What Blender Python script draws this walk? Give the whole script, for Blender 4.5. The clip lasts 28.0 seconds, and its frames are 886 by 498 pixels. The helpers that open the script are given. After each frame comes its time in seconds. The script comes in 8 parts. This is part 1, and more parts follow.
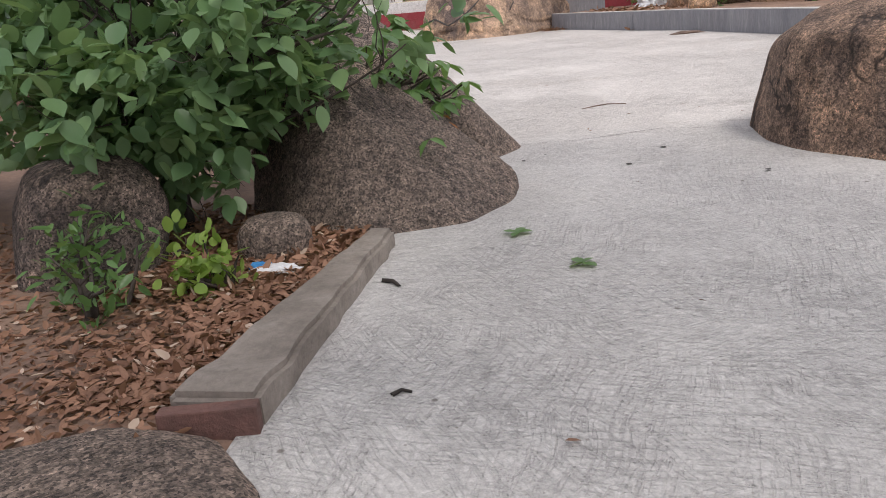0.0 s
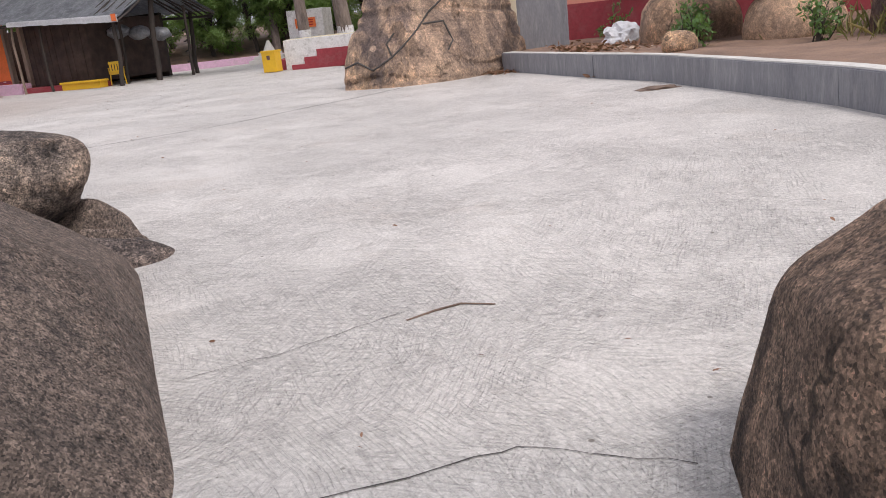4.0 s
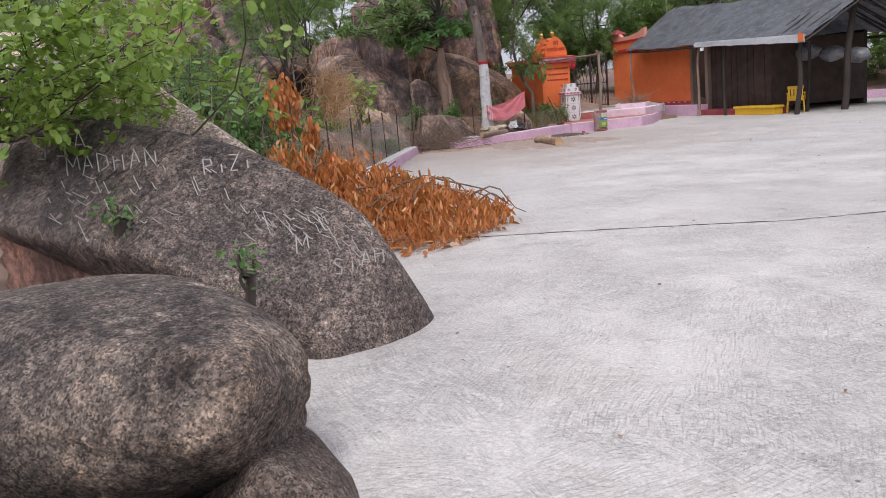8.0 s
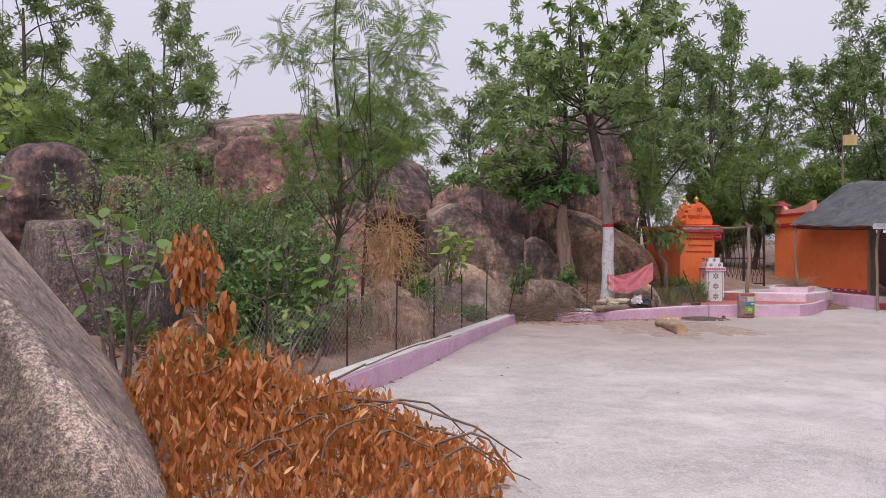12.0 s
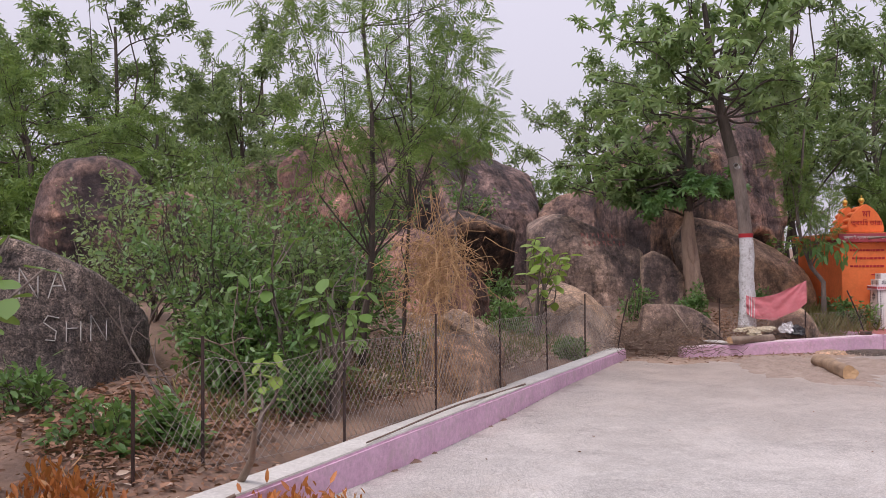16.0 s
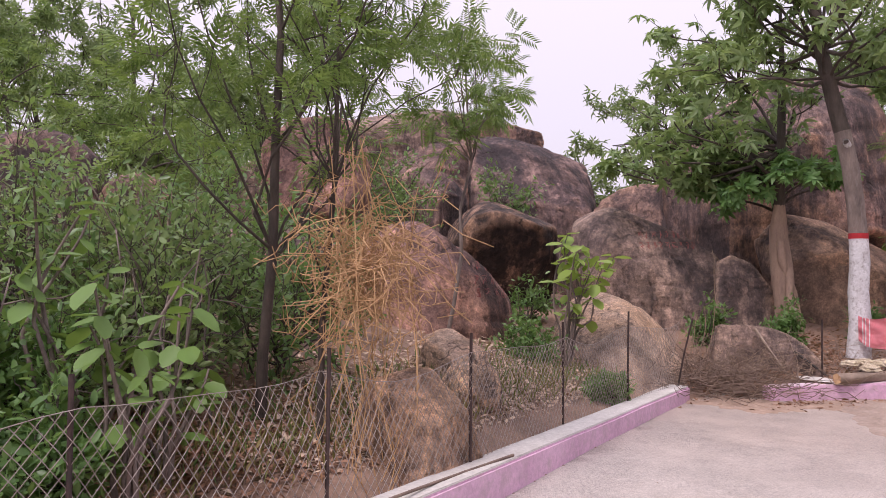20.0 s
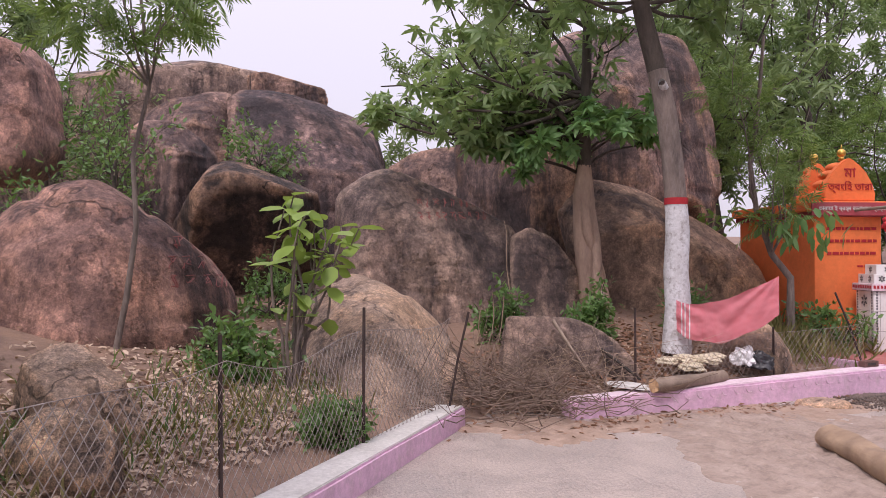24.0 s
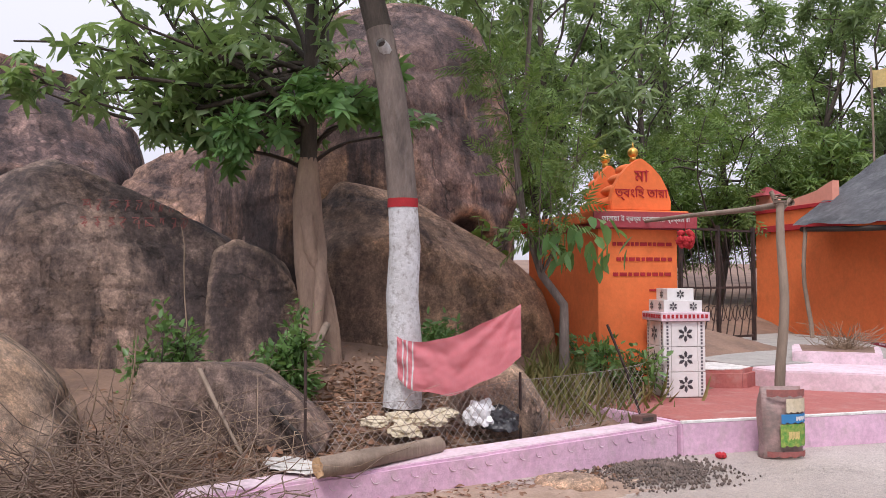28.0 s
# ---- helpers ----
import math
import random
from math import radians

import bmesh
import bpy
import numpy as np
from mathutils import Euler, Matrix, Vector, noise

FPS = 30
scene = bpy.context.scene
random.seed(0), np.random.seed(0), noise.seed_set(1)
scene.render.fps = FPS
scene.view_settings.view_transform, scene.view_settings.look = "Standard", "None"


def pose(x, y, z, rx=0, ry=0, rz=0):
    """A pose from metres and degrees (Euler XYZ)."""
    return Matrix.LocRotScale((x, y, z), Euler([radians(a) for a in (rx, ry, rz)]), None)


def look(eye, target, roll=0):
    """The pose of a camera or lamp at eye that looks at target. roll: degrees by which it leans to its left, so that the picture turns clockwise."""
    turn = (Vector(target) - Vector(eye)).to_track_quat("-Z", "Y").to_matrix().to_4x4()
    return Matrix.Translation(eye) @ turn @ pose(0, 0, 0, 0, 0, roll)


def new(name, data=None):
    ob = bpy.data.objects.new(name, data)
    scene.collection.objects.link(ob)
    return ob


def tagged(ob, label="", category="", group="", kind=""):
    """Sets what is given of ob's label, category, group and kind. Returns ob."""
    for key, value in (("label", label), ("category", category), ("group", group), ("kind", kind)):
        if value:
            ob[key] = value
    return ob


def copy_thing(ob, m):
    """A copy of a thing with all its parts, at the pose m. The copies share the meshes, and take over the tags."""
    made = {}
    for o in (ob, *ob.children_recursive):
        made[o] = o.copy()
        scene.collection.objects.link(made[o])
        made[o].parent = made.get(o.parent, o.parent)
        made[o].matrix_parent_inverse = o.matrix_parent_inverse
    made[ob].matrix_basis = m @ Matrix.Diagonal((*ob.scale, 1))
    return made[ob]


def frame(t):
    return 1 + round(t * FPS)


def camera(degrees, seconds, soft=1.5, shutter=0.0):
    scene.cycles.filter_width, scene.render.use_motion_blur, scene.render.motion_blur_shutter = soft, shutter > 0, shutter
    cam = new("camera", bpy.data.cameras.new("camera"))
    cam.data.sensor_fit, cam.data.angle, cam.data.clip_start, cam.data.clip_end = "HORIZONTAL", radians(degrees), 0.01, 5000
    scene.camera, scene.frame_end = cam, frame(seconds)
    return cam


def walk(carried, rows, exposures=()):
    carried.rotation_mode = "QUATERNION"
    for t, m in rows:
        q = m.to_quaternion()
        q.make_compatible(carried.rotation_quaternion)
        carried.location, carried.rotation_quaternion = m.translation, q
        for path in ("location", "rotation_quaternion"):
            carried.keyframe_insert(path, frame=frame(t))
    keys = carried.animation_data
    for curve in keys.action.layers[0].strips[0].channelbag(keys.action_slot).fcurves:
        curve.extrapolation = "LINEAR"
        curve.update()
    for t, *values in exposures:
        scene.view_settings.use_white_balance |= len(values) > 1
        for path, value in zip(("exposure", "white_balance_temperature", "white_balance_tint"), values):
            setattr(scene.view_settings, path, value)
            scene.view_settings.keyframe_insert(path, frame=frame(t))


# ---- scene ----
cam = camera(56.6, 28.0, soft=0.45)
METRES, EYE, TILT, LEAN, TURN = 28.0, 0.93, 0.0, 0.0, 0.0
ROWS = [
    (0.0, 0.0, 0.0, 0.0, -1.54, -16.83, 5.09),
    (0.5, 0.0032, 0.0141, 0.0006, 7.17, -15.97, 2.16),
    (1.0, 0.0072, 0.0294, 0.0016, 7.13, -16.3, 7.64),
    (1.5, 0.0169, 0.0477, 0.0042, 7.05, -14.88, 6.76),
    (2.0, 0.0229, 0.0661, 0.0052, 5.51, -16.02, 5.92),
    (2.5, 0.0325, 0.0826, 0.005, 1.21, -17.45, 8.35),
    (3.0, 0.0424, 0.1003, 0.0073, 0.92, -15.91, 5.87),
    (3.5, 0.0494, 0.1194, 0.009, -3.12, -16.21, 6.16),
    (5.5, 0.0674, 0.1932, 0.013, 10.68, -13.35, 5.71),
    (6.0, 0.0661, 0.2125, 0.0151, 14.67, -13.61, 6.19),
    (6.5, 0.0694, 0.2307, 0.016, 20.08, -13.23, 6.15),
    (7.0, 0.0672, 0.2498, 0.017, 27.02, -13.3, 4.68),
    (7.5, 0.0633, 0.2659, 0.0177, 31.95, -13.05, 5.06),
    (8.0, 0.0612, 0.2834, 0.0199, 45.37, -10.37, 4.98),
    (8.5, 0.0555, 0.2991, 0.0208, 49.5, -8.86, 0.51),
    (9.0, 0.0507, 0.3164, 0.0212, 51.69, -8.98, 1.46),
    (9.5, 0.0444, 0.3366, 0.0225, 52.89, -8.14, 0.6),
    (10.0, 0.0342, 0.3527, 0.0243, 53.32, -6.67, 0.29),
    (10.5, 0.0273, 0.3688, 0.0256, 55.71, -3.5, 0.24),
    (11.0, 0.0191, 0.3826, 0.0266, 56.19, -3.6, -0.28),
    (11.5, 0.0102, 0.3964, 0.0278, 56.49, -2.92, 1.16),
    (12.0, 0.0035, 0.4113, 0.0291, 56.8, 0.15, -0.41),
    (12.5, -0.007, 0.4244, 0.03, 56.9, 0.34, -1.07),
    (13.0, -0.0135, 0.4398, 0.0306, 56.88, 0.9, -1.8),
    (13.5, -0.0213, 0.453, 0.031, 56.76, 1.15, -1.69),
    (15.5, -0.0732, 0.4946, 0.031, 58.16, 1.6, -0.49),
    (16.0, -0.0866, 0.5088, 0.0303, 66.23, 1.45, 0.48),
    (16.5, -0.1015, 0.5209, 0.0295, 65.63, 0.62, 0.65),
    (17.0, -0.1146, 0.5356, 0.0294, 65.63, 0.55, 0.15),
    (17.5, -0.129, 0.547, 0.0294, 66.01, 0.54, 0.51),
    (18.0, -0.1441, 0.5592, 0.0308, 66.78, 1.16, 0.88),
    (18.5, -0.158, 0.5705, 0.03, 71.52, 1.65, 0.48),
    (19.0, -0.1752, 0.581, 0.03, 71.5, 1.65, 0.38),
    (19.5, -0.1878, 0.594, 0.03, 71.68, 1.99, -0.1),
    (20.0, -0.2018, 0.6044, 0.0295, 71.61, 1.86, -0.56),
    (20.5, -0.2166, 0.6147, 0.0289, 70.95, 1.77, -0.53),
    (21.0, -0.2317, 0.6253, 0.0286, 70.05, 1.42, -0.16),
    (21.5, -0.2477, 0.6328, 0.0284, 63.65, 0.56, 0.47),
    (23.5, -0.2935, 0.6831, 0.0288, 60.11, -0.26, 0.59),
    (24.0, -0.3053, 0.6972, 0.0289, 59.54, 0.6, 0.23),
    (24.5, -0.3132, 0.7108, 0.0287, 58.93, 1.39, -0.17),
    (25.0, -0.3209, 0.7259, 0.0279, 58.98, 1.69, -0.37),
    (25.5, -0.3284, 0.7394, 0.0275, 59.0, 1.59, 1.28),
    (26.0, -0.3327, 0.755, 0.028, 59.14, 1.58, 1.65),
    (26.5, -0.3375, 0.7715, 0.0271, 54.16, 1.08, 1.65),
    (27.0, -0.3424, 0.789, 0.0272, 51.38, 1.4, 1.53),
    (27.5, -0.3438, 0.8053, 0.027, 51.78, 1.66, 1.0),
    (28.0, -0.3502, 0.8212, 0.0278, 51.29, 2.19, 0.09),
]
walk(cam, [(t, pose(0, 0, EYE, TILT, LEAN, TURN) @ pose(METRES * x, METRES * y, METRES * z, 90 + pitch, roll, yaw)) for t, x, y, z, yaw, pitch, roll in ROWS],
     exposures=[(0, 0.32, 6500, 11), (1, 0.38, 6500, 11), (3, 0.34, 6550, 13), (5.5, 0.23, 6150, 11), (8, 0.31, 6150, 12), (10, 0.35, 6250, 16), (11, 0.29, 6300, 22), (12.2, 0.21, 6350, 20), (13.5, 0.17, 6350, 20), (15.5, 0.24, 6400, 20), (17, 0.36, 6450, 20), (20, 0.58, 6550, 27), (21.5, 0.58, 6550, 26), (24, 0.53, 6430, 24), (26, 0.53, 6370, 20), (28, 0.6, 6300, 15)])
# ---- world and light: bright overcast sky, sun behind thin cloud ----
world = bpy.data.worlds.new("overcast")
scene.world = world
world.use_nodes = True
wn, wl = world.node_tree.nodes, world.node_tree.links
sky = wn.new("ShaderNodeTexSky")
sky.sky_type, sky.sun_disc = "NISHITA", False
sky.sun_elevation, sky.sun_rotation = radians(56), radians(140)
sky.dust_density, sky.air_density = 4.0, 1.0
veil = wn.new("ShaderNodeMixRGB")
veil.inputs[0].default_value = 0.82
veil.inputs[2].default_value = (7.6, 7.5, 8.1, 1)
wl.new(sky.outputs[0], veil.inputs[1])
height = wn.new("ShaderNodeSeparateXYZ")
wl.new(wn.new("ShaderNodeTexCoord").outputs["Generated"], height.inputs[0])
dome = wn.new("ShaderNodeMapRange")
dome.inputs["From Min"].default_value, dome.inputs["From Max"].default_value = 0.0, 1.0
dome.inputs["To Min"].default_value, dome.inputs["To Max"].default_value = 0.62, 1.16
wl.new(height.outputs["Z"], dome.inputs["Value"])
cloud = wn.new("ShaderNodeVectorMath")
cloud.operation = "SCALE"
wl.new(veil.outputs[0], cloud.inputs[0])
wl.new(dome.outputs[0], cloud.inputs["Scale"])
wl.new(cloud.outputs[0], wn["Background"].inputs[0])
wn["Background"].inputs[1].default_value = 0.12
sun = new("sun", bpy.data.lights.new("sun", "SUN"))
sun.data.energy, sun.data.angle, sun.data.color = 1.5, radians(14), (1.0, 0.95, 0.88)
sun.matrix_world = look((0, 0, 28), (-11.0, 15.5, 0))

# ---- materials ----
MATS = {}


def nodes_of(m):
    m.use_nodes = True
    return m.node_tree.nodes, m.node_tree.links


def noise_node(n, l, coord, scale, detail=4.0, rough=0.6):
    t = n.new("ShaderNodeTexNoise")
    t.inputs["Scale"].default_value, t.inputs["Detail"].default_value, t.inputs["Roughness"].default_value = scale, detail, rough
    l.new(coord, t.inputs["Vector"])
    return t.outputs["Fac"]


def ramp_node(n, l, fac, lo, hi, a=0.0, b=1.0):
    r = n.new("ShaderNodeMapRange")
    r.inputs[1].default_value, r.inputs[2].default_value, r.inputs[3].default_value, r.inputs[4].default_value = lo, hi, a, b
    l.new(fac, r.inputs[0])
    return r.outputs[0]


def mix_node(n, l, fac, a, b, kind="MIX"):
    m = n.new("ShaderNodeMixRGB")
    m.blend_type = kind
    for k, v in enumerate((fac, a, b)):
        if isinstance(v, (int, float)):
            m.inputs[k].default_value = v
        elif isinstance(v, tuple):
            m.inputs[k].default_value = (*v, 1)
        else:
            l.new(v, m.inputs[k])
    return m.outputs[0]


def surface(name, base, second=None, rough=0.85, big=0.9, fine=14.0, bump=0.25, bump_scale=40.0, amount=0.5, grime=None, grime_fac=0.35,
            metal=0.0, stretch=(1, 1, 1), vary=0.0):
    """A two-scale material: base and second colours by a broad noise, fine grain, grime patches, bump."""
    m = MATS[name] = bpy.data.materials.new(name)
    n, l = nodes_of(m)
    b = n["Principled BSDF"]
    g = n.new("ShaderNodeNewGeometry")
    mp = n.new("ShaderNodeMapping")
    mp.inputs["Scale"].default_value = stretch
    l.new(g.outputs["Position"], mp.inputs["Vector"])
    co = mp.outputs[0]
    second = second or tuple(0.75 * c for c in base)
    col = mix_node(n, l, ramp_node(n, l, noise_node(n, l, co, big), 0.35, 0.65), base, second)
    grain = noise_node(n, l, co, fine, 6.0, 0.7)
    col = mix_node(n, l, amount, col, mix_node(n, l, ramp_node(n, l, grain, 0.25, 0.75), (0.55, 0.55, 0.55), (1.35, 1.35, 1.35)), "MULTIPLY")
    if grime:
        gr = ramp_node(n, l, noise_node(n, l, co, big * 2.7, 8.0, 0.7), 0.5, 0.68, 0.0, grime_fac)
        col = mix_node(n, l, gr, col, grime)
    if vary:
        o = n.new("ShaderNodeObjectInfo")
        col = mix_node(n, l, vary, col, mix_node(n, l, o.outputs["Random"], (0.5, 0.5, 0.5), (1.4, 1.4, 1.4)), "MULTIPLY")
    l.new(col, b.inputs["Base Color"])
    b.inputs["Roughness"].default_value, b.inputs["Metallic"].default_value = rough, metal
    if bump:
        bp = n.new("ShaderNodeBump")
        bp.inputs["Strength"].default_value, bp.inputs["Distance"].default_value = bump, 0.02
        l.new(noise_node(n, l, co, bump_scale, 6.0, 0.65), bp.inputs["Height"])
        l.new(bp.outputs[0], b.inputs["Normal"])
    return m


def granite(name, light, dark, stain, tan=None, stain_lo=0.5, speck=0.5, scale=1.0, blotch=0.5, fine=1.0, mottle=0.0, flake=0.0):
    """Weathered granite: mottled body, coarse crystal speckle, dark run-off streaks, warm patches and paler convex
    edges.
    """
    m = MATS[name] = bpy.data.materials.new(name)
    n, l = nodes_of(m)
    b = n["Principled BSDF"]
    g = n.new("ShaderNodeNewGeometry")
    co = g.outputs["Position"]
    mp = n.new("ShaderNodeMapping")
    mp.inputs["Scale"].default_value = (1.8 * scale, 1.8 * scale, 0.3 * scale)
    l.new(co, mp.inputs["Vector"])
    col = mix_node(n, l, ramp_node(n, l, noise_node(n, l, co, 1.1 * scale, 9.0, 0.7), 0.42, 0.58), light, dark)
    if tan:
        col = mix_node(n, l, ramp_node(n, l, noise_node(n, l, co, 0.6 * scale, 9.0, 0.68), 0.52, 0.59, 0, 0.9), col, tan)
    run = ramp_node(n, l, noise_node(n, l, mp.outputs[0], 1.3, 11.0, 0.72), stain_lo, stain_lo + 0.09, 0, 0.9)
    col = mix_node(n, l, run, col, stain)
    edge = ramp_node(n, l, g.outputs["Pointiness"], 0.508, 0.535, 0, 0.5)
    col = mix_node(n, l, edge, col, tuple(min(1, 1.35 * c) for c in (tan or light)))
    patch = ramp_node(n, l, noise_node(n, l, co, 3.3 * scale, 12.0, 0.8), 0.57, 0.66, 0, 0.12 + 0.6 * blotch)
    col = mix_node(n, l, patch, col, tuple(min(1, 1.55 * c) for c in light))
    dirt = ramp_node(n, l, noise_node(n, l, co, 7.0 * scale, 12.0, 0.8), 0.5, 0.62, 0, blotch)
    col = mix_node(n, l, dirt, col, tuple(1.1 * c for c in stain))
    lich = n.new("ShaderNodeTexVoronoi")
    lich.inputs["Scale"].default_value = 9.0 * scale
    l.new(co, lich.inputs["Vector"])
    spot = n.new("ShaderNodeMath")
    spot.operation = "MULTIPLY"
    l.new(ramp_node(n, l, lich.outputs["Distance"], 0.16, 0.24, 0.6, 0.0), spot.inputs[0])
    l.new(ramp_node(n, l, noise_node(n, l, co, 1.9 * scale, 4.0), 0.55, 0.6), spot.inputs[1])
    col = mix_node(n, l, spot.outputs[0], col, tuple(min(1, 1.7 * c) for c in light))
    for sc, lo, hi, amt in ((120, 0.25, 1.9, speck), (42, 0.5, 1.5, speck * 0.7)):
        v = n.new("ShaderNodeTexVoronoi")
        v.inputs["Scale"].default_value = sc
        l.new(co, v.inputs["Vector"])
        sp = mix_node(n, l, ramp_node(n, l, v.outputs["Color"], 0.15, 0.85), (lo, lo, lo), (hi, hi * 0.97, hi * 0.93))
        col = mix_node(n, l, amt, col, sp, "MULTIPLY")
    for sc, dep, amt in ((26, 10.0, 0.9 * fine), (6.5, 8.0, blotch * fine)):
        grain = noise_node(n, l, co, sc, dep, 0.82)
        col = mix_node(n, l, amt, col, mix_node(n, l, ramp_node(n, l, grain, 0.36, 0.64), (0.38, 0.37, 0.38), (1.62, 1.6, 1.55)), "MULTIPLY")
    for sc, stretch, amt in ((0.9, (1, 1, 0.45), mottle), (2.8, (1, 1, 0.7), 0.9 * mottle), (9.0, (1, 1, 1), 0.8 * mottle)):
        if mottle:
            mv = n.new("ShaderNodeMapping")
            mv.inputs["Scale"].default_value, mv.inputs["Location"].default_value = stretch, (3.1 * sc, 1.7, 0.4)
            l.new(co, mv.inputs["Vector"])
            col = mix_node(n, l, amt, col, mix_node(n, l, ramp_node(n, l, noise_node(n, l, mv.outputs[0], sc, 9.0, 0.72), 0.4, 0.62), (0.42, 0.40, 0.42), (1.5, 1.46, 1.4)), "MULTIPLY")
    vein = n.new("ShaderNodeMath")
    vein.operation = "ABSOLUTE"
    sub_ = n.new("ShaderNodeMath")
    sub_.operation = "SUBTRACT"
    sub_.inputs[1].default_value = 0.5
    l.new(noise_node(n, l, co, 0.33 * scale, 6.0, 0.6), sub_.inputs[0])
    l.new(sub_.outputs[0], vein.inputs[0])
    line = ramp_node(n, l, vein.outputs[0], 0.0012, 0.004, 1.0, 0.0)
    gate_ = n.new("ShaderNodeMath")
    gate_.operation = "MULTIPLY"
    l.new(line, gate_.inputs[0])
    l.new(ramp_node(n, l, noise_node(n, l, co, 1.6 * scale, 2.0), 0.47, 0.53), gate_.inputs[1])
    col = mix_node(n, l, ramp_node(n, l, gate_.outputs[0], 0, 1, 0, min(0.85, 2.6 * blotch)), col, tuple(0.35 * c for c in stain))
    scarp = []
    for sc, at0, gain, off in ((0.55, 0.53, 1.28, 2.0), (1.5, 0.56, 1.3, 9.0), (1.1, 0.57, 0.62, 17.0)):
        fm = n.new("ShaderNodeMapping")
        fm.inputs["Location"].default_value, fm.inputs["Scale"].default_value = (off, 0.6 * off, off), (1, 1, 0.75)
        l.new(co, fm.inputs["Vector"])
        mask = ramp_node(n, l, noise_node(n, l, fm.outputs[0], sc * (0.6 + 0.8 * scale), 7.0, 0.62), at0, at0 + 0.012)
        scarp.append(mask)
        if flake:
            col = mix_node(n, l, flake, col, mix_node(n, l, mask, (1, 1, 1), (gain, gain * 0.97, gain * 0.93)), "MULTIPLY")
    l.new(col, b.inputs["Base Color"])
    b.inputs["Roughness"].default_value = 0.88
    last = None
    for mask in scarp if flake else ():
        bf = n.new("ShaderNodeBump")
        bf.inputs["Strength"].default_value, bf.inputs["Distance"].default_value = 0.9, 0.05
        bf.invert = True
        l.new(mask, bf.inputs["Height"])
        if last:
            l.new(last, bf.inputs["Normal"])
        last = bf.outputs[0]
    b0, b1, b2 = (n.new("ShaderNodeBump") for _ in range(3))
    b0.inputs["Strength"].default_value, b0.inputs["Distance"].default_value = min(1.0, 3 * blotch), 0.06
    b0.invert = True
    if last:
        l.new(last, b0.inputs["Normal"])
    l.new(gate_.outputs[0], b0.inputs["Height"])
    b1.inputs["Strength"].default_value, b1.inputs["Distance"].default_value = 0.9, 0.14
    l.new(noise_node(n, l, co, 3.6, 11.0, 0.7), b1.inputs["Height"])
    b2.inputs["Strength"].default_value, b2.inputs["Distance"].default_value = 0.9, 0.016
    l.new(noise_node(n, l, co, 70, 5.0, 0.7), b2.inputs["Height"])
    l.new(b0.outputs[0], b1.inputs["Normal"])
    l.new(b1.outputs[0], b2.inputs["Normal"])
    l.new(b2.outputs[0], b.inputs["Normal"])
    return m


def foliage(name, a, b_, back=0.45, rough=0.45, dry=None):
    """Leaves: colour varies leaf by leaf, light passes through."""
    m = MATS[name] = bpy.data.materials.new(name)
    n, l = nodes_of(m)
    b = n["Principled BSDF"]
    g = n.new("ShaderNodeNewGeometry")
    col = mix_node(n, l, g.outputs["Random Per Island"], a, b_)
    col = mix_node(n, l, ramp_node(n, l, noise_node(n, l, g.outputs["Position"], 1.7), 0.35, 0.65, 0, 0.5), col, tuple(0.6 * c for c in b_))
    if dry:
        w = n.new("ShaderNodeTexWhiteNoise")
        w.noise_dimensions = "1D"
        l.new(g.outputs["Random Per Island"], w.inputs["W"])
        col = mix_node(n, l, ramp_node(n, l, w.outputs["Value"], 0.93, 0.94), col, dry)
    l.new(col, b.inputs["Base Color"])
    b.inputs["Roughness"].default_value = rough
    t = n.new("ShaderNodeBsdfTranslucent")
    l.new(mix_node(n, l, 0.35, col, (0.25, 0.32, 0.03)), t.inputs[0])
    s = n.new("ShaderNodeMixShader")
    s.inputs[0].default_value = back
    l.new(b.outputs[0], s.inputs[1])
    l.new(t.outputs[0], s.inputs[2])
    l.new(s.outputs[0], n["Material Output"].inputs[0])
    return m


